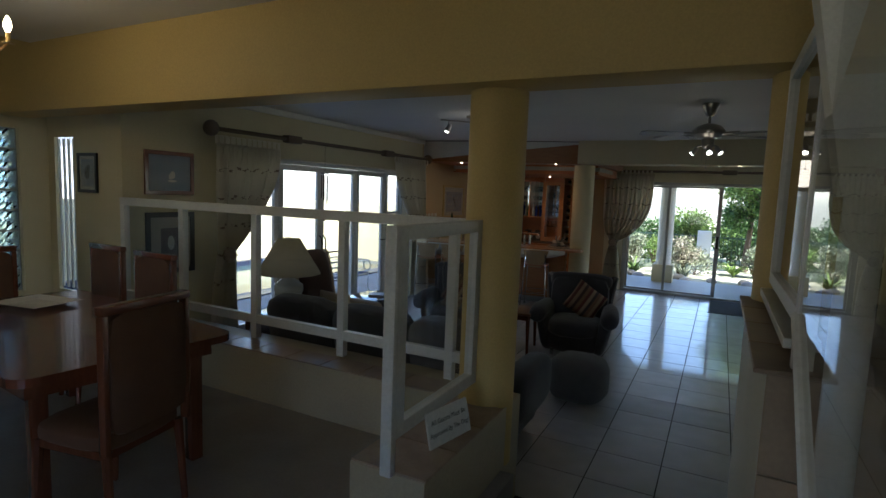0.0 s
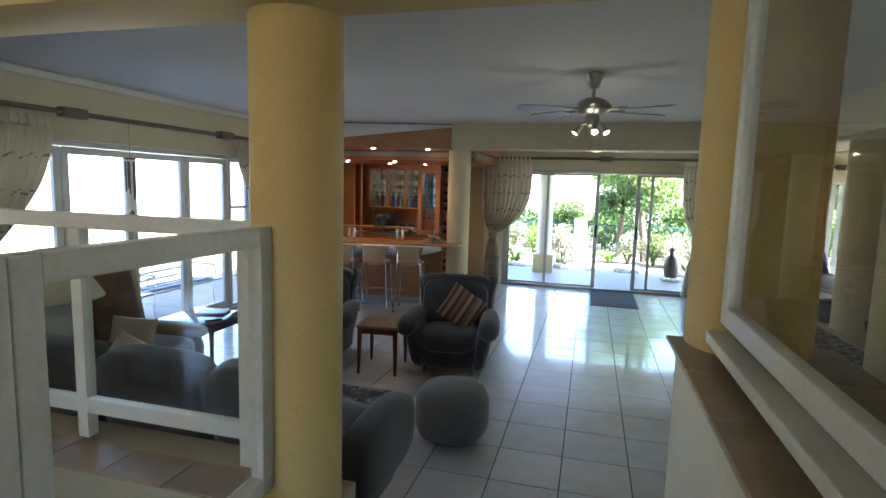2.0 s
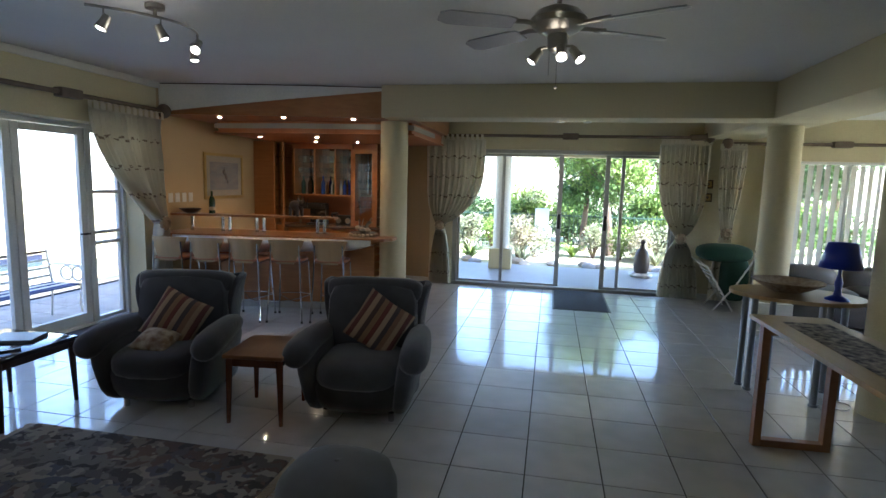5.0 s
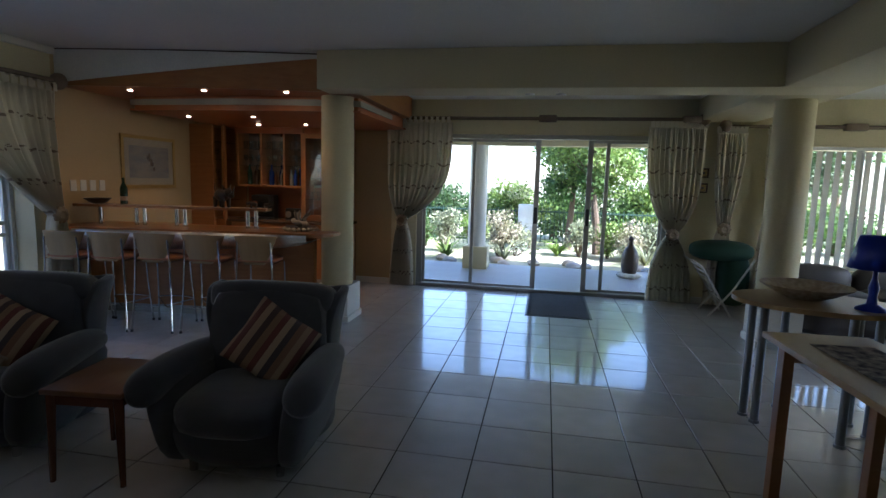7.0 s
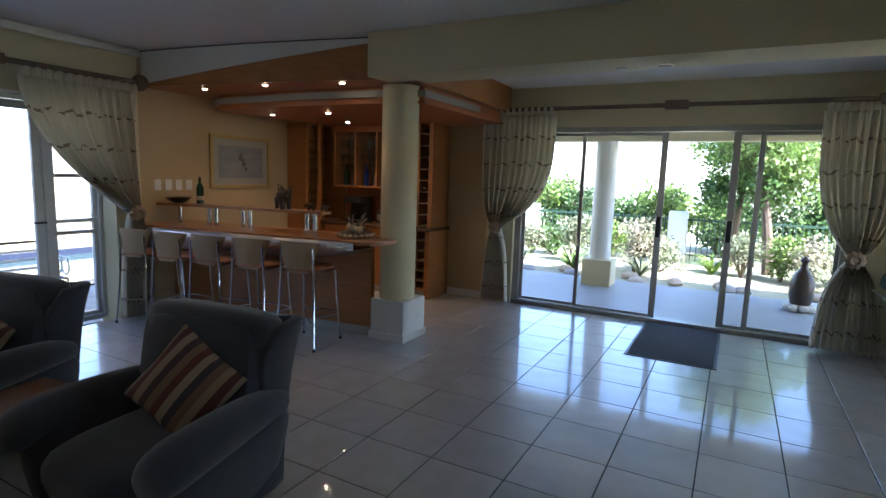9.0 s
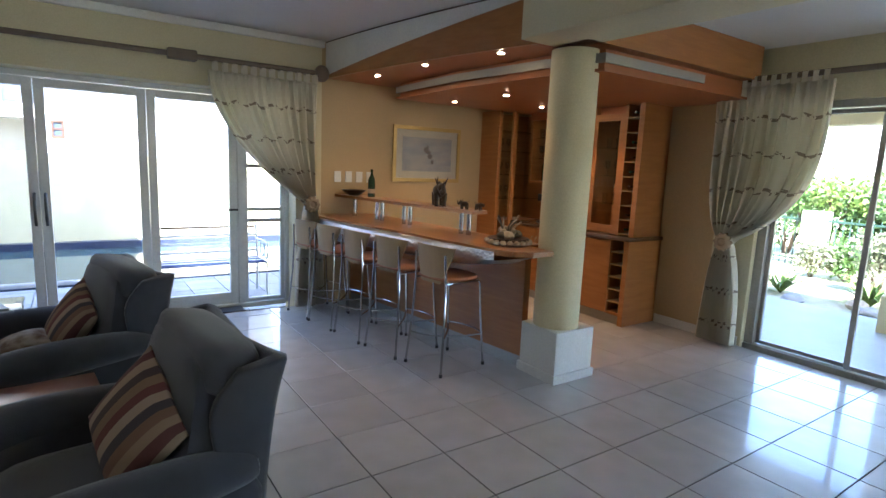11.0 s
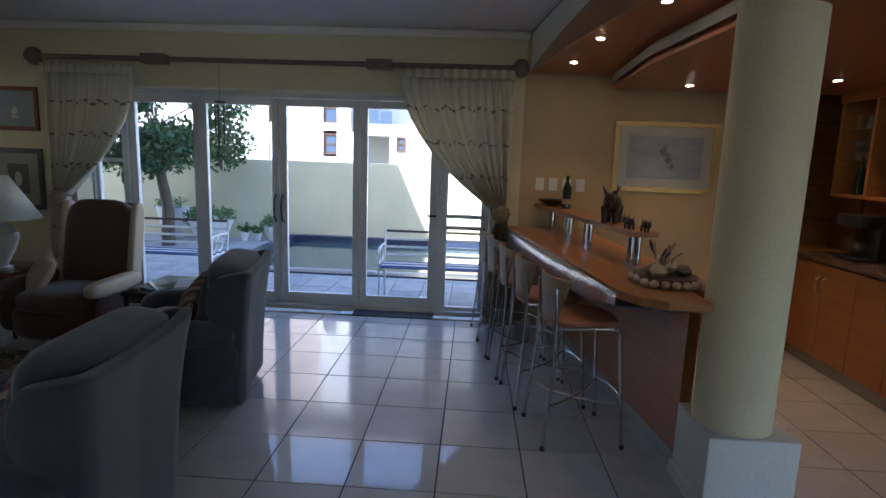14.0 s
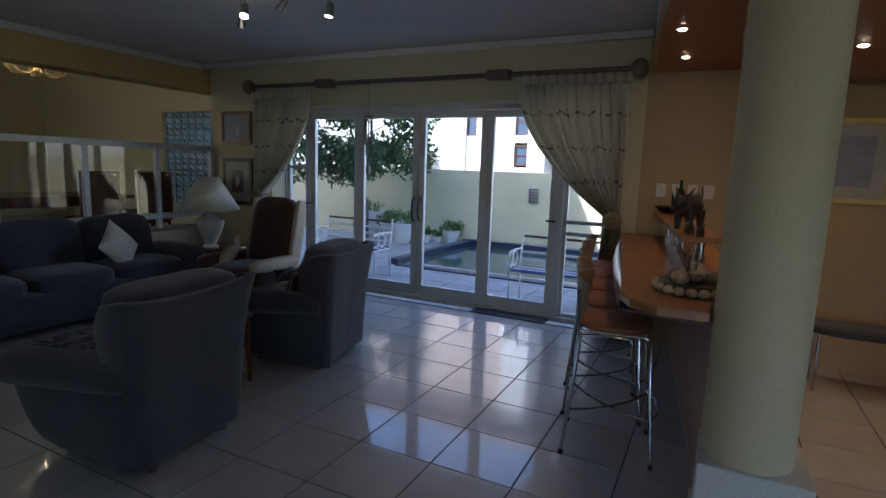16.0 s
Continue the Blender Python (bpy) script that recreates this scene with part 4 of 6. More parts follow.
dm = thing("door_mat", "dark grey ribbed door mat before the open sliding door", "door mat", (0.18, 11.05, 0), 0)
bm = bmesh.new()
box(bm, -0.37, 0.37, -0.66, 0.66, 0.007, 0.012, 0.002)
boxpart("rubber_edge", (-0.395, 0.395, -0.69, 0.69, 0, 0.007), BLACK, dm, 0.002)
part("ribbed_field", bm, MATGREY, dm)

tm = thing("door_mat", "narrow black mat at the patio door sill", "door mat", (-5.19, 7.55, 0))
boxpart("rubber_field", (-0.1, 0.1, -0.42, 0.42, 0, 0.012), BLACK, tm, 0.003)

lamp = thing("table_lamp", "white ceramic urn table lamp with a wide linen coolie shade", "table lamp", (-4.08, 4.31, 0.56))
bm = bmesh.new()
lathe(bm, [(0.085, 0), (0.09, 0.02), (0.06, 0.035), (0.065, 0.06), (0.12, 0.17), (0.15, 0.27), (0.145, 0.32), (0.07, 0.38), (0.045, 0.41), (0.06, 0.43), (0.02, 0.44), (0.012, 0.52)], seg=28)
part("base", bm, CERAMIC, lamp, smooth=True)
bm = bmesh.new()
lathe(bm, [(0.325, 0.44), (0.11, 0.80)], seg=36)
for f in [f for f in bm.faces if len(f.verts) > 4]:
    bm.faces.remove(f)
o = part("shade", bm, SHADE, lamp, smooth=True)
sm = o.modifiers.new("thickness", "SOLIDIFY")
sm.thickness = 0.003

# ---- bar ----
def panels(name, dims, material, parent, bevel):
    for d in dims:
        boxpart(name, d, material, parent, bevel)



setting("wall_switch_plate", [(XW, XW + 0.008, 8.93 + i * 0.13, 9.01 + i * 0.13, 1.36, 1.48) for i in range(4)], WHITE, "row of four white switch plates", 0.002)


def front_y(x):
    return 9.10 + 0.13 * (x + 2.1) - 0.012 * (x + 2.1) ** 2 * 0.6


bar = thing("bar_counter", "curved beech bar counter with a steel apron and a raised shelf", "bar counter", (0, 0, 0))
bm = bmesh.new()
xs = [-5.075 + i * (5.075 - 2.4) / 24 for i in range(25)]
prism(bm, [(x, front_y(x)) for x in xs] + [(-2.27, 9.12), (-2.2, 9.24), (-2.2, 9.44), (-2.49, 9.44), (-2.49, 9.62), (-5.075, 9.42)], 0.965, 1.005)
bmesh.ops.bevel(bm, geom=[e for e in bm.edges if abs(e.verts[0].co.z - e.verts[1].co.z) < 1e-6], offset=0.006, segments=2, affect="EDGES")
part("worktop", bm, BEECH_H, bar)
bm = bmesh.new()
prism(bm, [(-5.075, 9.14), (-2.51, 9.46), (-2.51, 9.52), (-5.075, 9.20)], 0.1, 0.965)
part("front_panel", bm, BEECH, bar)
bm = bmesh.new()
prism(bm, [(-5.075, 9.155), (-2.51, 9.475), (-2.51, 9.52), (-5.075, 9.20)], 0.0, 0.1)
part("kick_plate", bm, ALU_GREY, bar)
# steel apron: bulging under the top, deepest in the middle
bm = bmesh.new()
rows = []
for i in range(29):
    u = i / 28
    x = -4.85 + u * (4.85 - 2.42)
    fy = front_y(x) + 0.035
    base = 9.14 + (x + 5.075) * 0.125
    dz = (0.075 + 0.125 * (1 - u) ** 0.7) * min(1.0, (1.0 - u) * 9 + 0.15)
    b = 0.06 * math.sin(math.pi * min(1, 1.08 * u + 0.02)) ** 0.7 if u < 0.9 else 0.06 * (1 - u)
    edge = front_y(x) - 0.001
    row = [bm.verts.new((x, y, z)) for y, z in ((edge, 0.985), (edge - 0.4 * b, 0.98), (edge - 0.8 * b, 0.962), (edge - b, 0.935 - 0.1 * dz), (edge - 0.75 * b, 0.93 - 0.45 * dz), (edge + 0.02, 0.93 - 0.8 * dz), (base - 0.006, 0.93 - dz))]
    rows.append(row)
for a, b in zip(rows, rows[1:]):
    for j in range(6):
        bm.faces.new((a[j], b[j], b[j + 1], a[j + 1]))
nt = STEEL.node_tree
vo = nt.nodes.new("ShaderNodeTexVoronoi")
vo.inputs["Scale"].default_value = 42
cc = nt.nodes.new("ShaderNodeTexCoord")
nt.links.new(cc.outputs["Object"], vo.inputs["Vector"])
bp = nt.nodes.new("ShaderNodeBump")
bp.inputs["Strength"].default_value, bp.inputs["Distance"].default_value = 0.9, 0.006
nt.links.new(vo.outputs[0], bp.inputs["Height"])
nt.links.new(bp.outputs[0], nt.nodes["Principled BSDF"].inputs["Normal"])
part("steel_apron", bm, STEEL, bar, "dimpled steel sheet", True)
bm = bmesh.new()
sx0, sx1 = -5.06, -2.98


def shelf_y(x):
    return 8.93 + 0.165 * (x + 5.06)


prism(bm, [(x, shelf_y(x)) for x in (sx0, -4.6, -4.1, -3.6, -3.15, sx1)] + [(-3.0, 9.44), (-3.1, 9.47), (-5.06, 9.17)], 1.2, 1.228)
part("shelf", bm, BEECH_H, bar)
for x in (-4.86, -4.46, -4.37, -4.02, -3.93, -3.24, -3.15):
    bm = bmesh.new()
    cyl(bm, (x, shelf_y(x) + 0.12, 1.005), (x, shelf_y(x) + 0.12, 1.2), 0.022, seg=16)
    part("post", bm, CHROME, bar, smooth=True)

SEATC = mat("stool_seat_russet", (0.34, 0.13, 0.055), 0.55, alt=(0.27, 0.10, 0.04), scale=10, bump=0.2)


def stool(at, turn, copy_of=None):
    if copy_of:
        return copy_thing(copy_of, pose(*at, 0, 0, turn))
    t = thing("bar_stool", "chrome bar stool with a curved birch back and russet seat", "bar stool", at, turn, "bar stools")
    pad("seat", (0, 0, 0.735), (0.41, 0.40, 0.05), SEATC, t, 3.4)
    for sx in (-1, 1):
        bm = bmesh.new()
        tube(bm, [(sx * 0.21, -0.235, 0.0), (sx * 0.185, -0.195, 0.45), (sx * 0.175, -0.185, 0.70), (sx * 0.165, -0.195, 0.93)], 0.0095)
        part("rear_leg", bm, CHROME, t, smooth=True)
        bm = bmesh.new()
        tube(bm, [(sx * 0.21, 0.235, 0.0), (sx * 0.185, 0.2, 0.45), (sx * 0.18, 0.185, 0.68), (sx * 0.18, 0.165, 0.702), (sx * 0.18, 0.12, 0.708), (sx * 0.18, -0.18, 0.708)], 0.0095)
        part("front_leg", bm, CHROME, t, smooth=True)
        for sy in (-1, 1):
            bm = bmesh.new()
            cyl(bm, (sx * 0.21, sy * 0.235, 0), (sx * 0.209, sy * 0.234, 0.025), 0.014, seg=10)
            part("rubber_foot", bm, BLACK, t, smooth=True)
    bm = bmesh.new()
    for s in (-1, 1):
        tube(bm, [(-0.2, s * 0.215, 0.26), (-0.1, s * 0.12, 0.235), (0, 0, 0.225), (0.1, -s * 0.12, 0.235), (0.2, -s * 0.215, 0.26)], 0.007)
    tube(bm, [(-0.2, 0.215, 0.27), (-0.1, 0.255, 0.27), (0, 0.265, 0.27), (0.1, 0.255, 0.27), (0.2, 0.215, 0.27)], 0.007)
    part("footrest", bm, CHROME, t, smooth=True)
    bm = bmesh.new()
    rows = []
    for j in range(13):
        v = j / 12
        w = 0.10 + 0.115 * v ** 0.8
        z = 0.70 + 0.28 * v
        yb = -0.195 - 0.03 * v
        rows.append([(w * math.sin(1.15 * u) / math.sin(1.15), yb + (0.10 * v + 0.01) * (1 - math.cos(1.3 * u)), z + 0.012 * (1 - u * u) * v) for u in [k / 8 for k in range(-8, 9)]])
    shell(bm, rows, 0.012)
    part("backrest", bm, BIRCH, t, "curved birch plywood backrest", True)
    return t


first = stool((-2.88, 8.98, 0), 9)
for at, turn in (((-3.38, 8.86, 0), 10), ((-3.85, 8.77, 0), 7), ((-4.31, 8.69, 0), 9), ((-4.76, 8.63, 0), 8)):
    stool(at, turn, first)

# bulkhead over the bar
STRIP = mat("perforated_strip", (0.36, 0.34, 0.30), 0.5, scale=60, bump=0.6, bscale=150)
bulk = thing("bar_bulkhead", "beech bulkhead over the bar with a white fascia and sunk spotlights", "bulkhead", kind="structure")


def fas(x):
    return 8.82 + 0.08 * (x + 5.075) + 0.028 * (x + 5.075) ** 2


FX = [-5.075 + i * (5.075 - 2.33) / 16 for i in range(17)]


def sheet(bm, pts, thick, z0f, z1f):
    a = []
    for x in pts:
        y = fas(x)
        a.append([bm.verts.new((x, y, z0f(x))), bm.verts.new((x, y, z1f(x))), bm.verts.new((x, y + thick, z1f(x))), bm.verts.new((x, y + thick, z0f(x)))])
    for p, q in zip(a, a[1:]):
        for k in range(4):
            bm.faces.new((p[k], q[k], q[(k + 1) % 4], p[(k + 1) % 4]))
    bm.faces.new(a[0][::-1])
    bm.faces.new(a[-1])


def split(x):
    return 2.475 + 0.30 * (x + 5.075) / 2.75


bm = bmesh.new()
sheet(bm, FX, 0.03, lambda x: 2.45, split)
part("wood_fascia", bm, BEECH_H, bulk)
bm = bmesh.new()
sheet(bm, FX, 0.022, split, lambda x: H - 0.012)
part("white_fascia", bm, WHITE, bulk)
bm = bmesh.new()
sheet(bm, FX, 0.045, lambda x: H - 0.012, lambda x: H)
part("shadow_trim", bm, WOOD_DARK, bulk)
bm = bmesh.new()
prism(bm, [(x, fas(x) + 0.031) for x in FX] + [(-2.33, 9.4), (-2.02, 9.4), (-2.02, YN - 0.002), (-5.075, YN - 0.002)], 2.45, 2.48)
part("upper_soffit", bm, BEECH_RED_SHADED, bulk)
bm = bmesh.new()
prism(bm, [(-2.02, 9.385), (-1.99, 9.385), (-1.99, YN - 0.1), (-2.02, YN - 0.1)], 2.45, H)
part("side_fascia", bm, BEECH, bulk)
bm = bmesh.new()
prism(bm, [(-4.8, 9.52), (-3.6, 9.47), (-2.55, 9.55), (-2.06, 9.66), (-2.06, YN - 0.002), (-4.8, YN - 0.002)], 2.29, 2.31)
part("lower_soffit", bm, BEECH_RED_SHADED, bulk)
bm = bmesh.new()
for a, b in (((-4.8, 9.52), (-3.6, 9.47)), ((-3.6, 9.47), (-2.55, 9.55)), ((-2.55, 9.55), (-2.06, 9.66)), ((-2.06, 9.66), (-2.06, 10.9))):
    d = (Vector(b) - Vector(a)).normalized()
    n_ = Vector((-d.y, d.x)) * 0.012
    prism(bm, [a, b, (b[0] + n_.x, b[1] + n_.y), (a[0] + n_.x, a[1] + n_.y)], 2.35, 2.415)
part("steel_strip", bm, STRIP, bulk)
bm = bmesh.new()
prism(bm, [(-4.77, 9.56), (-3.6, 9.51), (-2.56, 9.59), (-2.1, 9.7), (-2.1, YN - 0.002), (-4.77, YN - 0.002)], 2.31, 2.45)
part("core", bm, BEECH_RED_SHADED, bulk)
for x, y, z in BAR_SPOTS:
    dl = thing("downlight", "small lit recessed downlight with a pale rim", "downlight", (x, y, z + 0.01), group="bar downlights")
    bm = bmesh.new()
    cyl(bm, (0, 0, -0.006), (0, 0, -0.001), 0.036, seg=20)
    part("rim", bm, NICKEL, dl)
    bm = bmesh.new()
    cyl(bm, (0, 0, -0.009), (0, 0, -0.0065), 0.024, seg=16)
    part("bulb", bm, BULB, dl)
for x, y in ((-0.24, 9.43), (0.06, 9.44)):
    dl = thing("downlight", "small lit recessed downlight under the cream beam", "downlight", (x, y, 2.449), group="ceiling downlights")
    bm = bmesh.new()
    lathe(bm, [(0.040, -0.014), (0.046, -0.014), (0.05, -0.001), (0.040, -0.001)], seg=24)
    part("rim", bm, WHITE, dl, smooth=True)
    bm = bmesh.new()
    cyl(bm, (0, 0, -0.0035), (0, 0, -0.001), 0.036, seg=16)
    part("bulb", bm, glow("downlight_glow", (1.0, 0.93, 0.78), 9) if "downlight_glow" not in bpy.data.materials else bpy.data.materials["downlight_glow"], dl)

# back bar
back = thing("back_bar", "beech back-bar cupboards with a dark worktop and bottle slots", "cabinet", (0, 0, 0))
boxpart("kick_plate", (-4.62, -2.92, 11.24, 11.27, 0, 0.1), ALU_GREY, back)
panels("panel", [(-4.62, -3.08, 11.22, YN - 0.01, 0.1, 0.9), (-2.92, -2.86, 11.2, YN - 0.01, 0.0, 0.9), (-3.08, -2.92, 11.66, YN - 0.01, 0.1, 0.9), (-3.08, -2.92, 11.21, 11.66, 0.1, 0.13)], BEECH, back, 0.002)
for i in range(4):
    d = boxpart("cupboard_door", (-4.60 + i * 0.38, -4.225 + i * 0.38, 11.2, 11.219, 0.11, 0.885), BEECH, back, 0.003)
    hx = -4.26 + i * 0.38 if i % 2 == 0 else -4.565 + i * 0.38
    bm = bmesh.new()
    tube(bm, [(hx, 11.2, 0.62), (hx, 11.17, 0.64), (hx, 11.162, 0.7), (hx, 11.17, 0.76), (hx, 11.2, 0.78)], 0.007)
    part("door_handle", bm, BIRCH, d, "arched pale handle", True)
for j in range(1, 6):
    boxpart("rack_shelf", (-3.08, -2.92, 11.21, 11.66, 0.1 + j * 0.133, 0.11 + j * 0.133), BIRCH, back)
boxpart("worktop", (-4.66, -2.84, 11.17, YN - 0.01, 0.9, 0.935), mat("worktop_brown", (0.13, 0.085, 0.06), 0.25, scale=14), back, 0.005)
boxpart("splash_panel", (-4.62, -3.1, YN - 0.035, YN - 0.012, 0.937, 1.42), BEECH_RED_SHADED, back)
up = thing("wall_cabinet", "tall beech glass-fronted wall cabinets holding glasses and bottles", "cabinet", (0, 0, 0))
MIRROR = mat("mirror", (0.75, 0.76, 0.76), 0.03, metal=1.0)
boxpart("mirror_back", (-4.6, -3.16, YN - 0.03, YN - 0.015, 1.46, 2.27), MIRROR, up)
panels("panel", [(-4.64, -4.60, 11.42, YN - 0.01, 1.42, 2.29), (-4.6, -3.56, 11.42, YN - 0.01, 1.42, 1.445), (-4.25, -4.22, 11.42, YN - 0.03, 1.445, 2.29), (-3.88, -3.85, 11.42, YN - 0.03, 1.445, 2.29), (-3.56, -3.53, 11.34, YN - 0.03, 0.937, 2.29), (-3.12, -3.09, 11.3, YN - 0.012, 0.937, 2.45), (-2.94, -2.88, 11.28, YN - 0.012, 0.937, 2.45), (-3.53, -3.12, 11.34, YN - 0.03, 0.937, 0.96), (-3.09, -2.94, 11.72, YN - 0.012, 0.937, 2.45)], BEECH, up, 0.002)
boxpart("fascia", (-4.64, -3.12, 11.40, 11.418, 2.2, 2.29), BEECH_RED_SHADED, up)
for j in range(10):
    boxpart("rack_shelf", (-3.09, -2.94, 11.3, 11.72, 0.95 + j * 0.15, 0.96 + j * 0.15), BIRCH, up)
dr = boxpart("cabinet_door", [(-3.53, -3.47, 11.30, 11.32, 0.95, 2.2), (-3.18, -3.12, 11.30, 11.32, 0.95, 2.2), (-3.47, -3.18, 11.30, 11.32, 2.13, 2.2), (-3.47, -3.18, 11.30, 11.32, 0.95, 1.03)], BEECH, up, 0.002)
pane("pane", -3.47, -3.18, 11.309, 11.313, 1.03, 2.13, dr)
SHELFG = glass_mat("shelf_glass", (0.85, 0.95, 0.9))
for z in (1.25, 1.55, 1.85):
    boxpart("glass_shelf", (-3.52, -3.13, 11.36, 11.7, z, z + 0.006), SHELFG, up)
for z in (1.72, 1.98):
    for a, b in ((-4.595, -4.255), (-4.215, -3.885), (-3.845, -3.565)):
        boxpart("glass_shelf", (a, b, 11.45, 11.7, z, z + 0.006), SHELFG, up)
tall = thing("side_cabinet", "narrow beech display cabinet in the bar corner with glass shelves", "cabinet", (0, 0, 0))
panels("panel", [(XW + 0.003, XW + 0.03, 10.95, YN - 0.012, 0.0, 2.29), (XW + 0.03, -4.66, YN - 0.04, YN - 0.012, 0.0, 2.29), (XW + 0.03, -4.66, 11.14, YN - 0.04, 0.0, 0.93), (-4.70, -4.66, 11.14, 11.2, 0.93, 2.29), (XW + 0.03, XW + 0.36, 10.95, 11.0, 0.0, 2.29)], BEECH, tall, 0.002)
for z in (1.2, 1.5, 1.8, 2.05):
    boxpart("glass_shelf", (XW + 0.03, -4.72, 11.02, 11.7, z, z + 0.006), SHELFG, tall)

GLASSW = glass_mat("glassware", (0.86, 0.90, 0.91))
GB = [mat("bottle_green", (0.02, 0.05, 0.025), 0.1), mat("bottle_brown", (0.06, 0.025, 0.01), 0.1), mat("bottle_clear", (0.35, 0.38, 0.38), 0.08), mat("bottle_blue", (0.02, 0.05, 0.30), 0.12)]


def shape(name, cat, label, prof, material, group, at, pname="body", turn=0):
    t = thing(name, label, cat, at, turn, group)
    bm = bmesh.new()
    lathe(bm, prof, seg=14)
    part(pname, bm, material, t, smooth=True)
    return t


WG = [(0.03, 0), (0.03, 0.004), (0.005, 0.01), (0.004, 0.07), (0.028, 0.095), (0.034, 0.13), (0.028, 0.165)]
TB = [(0.028, 0), (0.033, 0.11)]
BT = [(0.036, 0), (0.037, 0.18), (0.03, 0.21), (0.013, 0.24), (0.013, 0.30), (0.015, 0.305)]
wg = shape("wine_glass", "wine glass", "clear stemmed wine glass on a cabinet shelf", WG, GLASSW, "glasses in the bar", (-4.55, 11.55, 1.726), "bowl")
tb = shape("tumbler", "tumbler", "clear straight tumbler on a cabinet shelf", TB, GLASSW, "glasses in the bar", (-4.5, 11.6, 1.986), "bowl")
for z in (1.726, 1.986):
    for a, b in ((-4.58, -4.27), (-4.2, -3.9), (-3.83, -3.58)):
        n = 5
        for i in range(n):
            x = a + 0.04 + (b - a - 0.08) * i / (n - 1)
            copy_thing(wg if z < 1.8 else tb, pose(x, 11.52 + 0.05 * (i % 2), z))
for z in (1.256, 1.556, 1.856):
    for i in range(4):
        copy_thing(tb if z != 1.556 else wg, pose(-3.46 + i * 0.09, 11.5 + 0.04 * (i % 2), z))
for z in (1.206, 1.506, 1.806):
    for i in range(4):
        copy_thing(wg, pose(-4.98, 11.1 + i * 0.12, z))
bots = {}
for i, mm in enumerate(GB):
    bots[i] = shape("bottle", "bottle", ("dark green glass bottle on a shelf", "brown glass bottle on a shelf", "clear glass bottle on a shelf", "bright blue glass bottle on a shelf")[i], BT, mm, "bottles in the bar", (-4.5 + i * 0.12, 11.56, 1.445))
for i in range(14):
    x = -4.05 + (i % 8) * 0.06 if i < 8 else -3.84 + (i - 8) * 0.048
    copy_thing(bots[(i * 7 + 1) % 3 if i < 10 else 3], pose(x if abs(x + 3.865) > 0.05 else x - 0.07, 11.54 + 0.06 * (i % 2), 1.445) @ Matrix.Scale(0.72 + 0.06 * (i % 3), 4))
for j, z in enumerate([0.11 + k * 0.133 for k in range(6)] + [0.96 + k * 0.15 for k in range(9)]):
    if j % 5 == 3:
        continue
    c = copy_thing(bots[j % 2], pose(-3.0 if z < 0.9 else -3.015, 11.62, z + 0.046, 90, 0, 0))
    c["label"] = "dark wine bottle lying in a rack slot"

cm = thing("coffee_machine", "black coffee machine with a glass jug on the back worktop", "coffee machine", (-4.2, 11.45, 0.935))
boxpart("body", [(-0.14, 0.14, 0.02, 0.16, 0, 0.36), (-0.14, 0.14, -0.14, 0.02, 0.27, 0.36), (-0.14, 0.14, -0.14, 0.02, 0, 0.03)], BLACK, cm, 0.008)
bm = bmesh.new()
lathe(bm, [(0.06, 0), (0.085, 0.06), (0.075, 0.13), (0.05, 0.17)], (0, -0.07, 0.035), 18)
part("jug", bm, GLASSW, cm, smooth=True)
rd = thing("radio", "small silver and black portable radio on the back worktop", "radio", (-3.72, 11.5, 0.935), -8)
boxpart("body", (-0.15, 0.15, -0.06, 0.06, 0, 0.17), BLACK, rd, 0.015)
for sx in (-0.09, 0.09):
    bm = bmesh.new()
    cyl(bm, (sx, -0.061, 0.08), (sx, -0.067, 0.08), 0.05, seg=20)
    part("speaker", bm, ALU_GREY, rd)

DARKS = mat("dark_bronze", (0.045, 0.03, 0.022), 0.4, metal=0.3, bump=0.4, bscale=50)
bowl = shape("bowl", "bowl", "dark carved bowl on the raised bar shelf", [(0.05, 0), (0.09, 0.02), (0.14, 0.06), (0.135, 0.06), (0.085, 0.028), (0.0001, 0.02)], DARKS, "", (-4.88, 9.08, 1.228))
wb = shape("wine_bottle", "bottle", "dark wine bottle with a pale label on the bar shelf", [(0.038, 0), (0.039, 0.17), (0.03, 0.2), (0.014, 0.23), (0.014, 0.29)], GB[0], "", (-4.62, 9.16, 1.228))
bm = bmesh.new()
lathe(bm, [(0.0395, 0.04), (0.0395, 0.085)], seg=18)
part("paper_label", bm, CREAM, wb, "blank pale paper label")


def rhino(s, at, turn, label):
    t = thing("animal_figurine", label, "figurine", at, turn)
    bm = bmesh.new()
    ball(bm, (0, 0, 0.17), 0.1, 16, (1.55, 0.8, 0.85))
    ball(bm, (0.15, 0, 0.21), 0.06, 12, (1.2, 0.8, 1))
    ball(bm, (0.22, 0, 0.17), 0.045, 12, (1.3, 0.75, 0.85))
    for x, sx in ((-0.1, -1), (0.09, 1)):
        for y in (-0.045, 0.045):
            cyl(bm, (x, y, 0), (x * 0.9, y, 0.15), 0.022, 0.036, 10)
    cyl(bm, (0.25, 0, 0.19), (0.30, 0, 0.30), 0.02, 0.002, 8)
    cyl(bm, (0.21, 0, 0.22), (0.225, 0, 0.27), 0.014, 0.002, 8)
    for y in (-0.035, 0.035):
        cyl(bm, (0.12, y, 0.25), (0.10, y * 2.2, 0.33), 0.018, 0.002, 8)
    for k in range(5):
        cyl(bm, (-0.12 + k * 0.05, 0, 0.24), (-0.13 + k * 0.05, 0, 0.285), 0.012, 0.001, 6)
    tube(bm, [(-0.15, 0, 0.2), (-0.18, 0, 0.26), (-0.17, 0, 0.33)], 0.006)
    bmesh.ops.scale(bm, vec=(s, s, s), verts=bm.verts)
    part("figure", bm, DARKS, t, smooth=True)
    return t


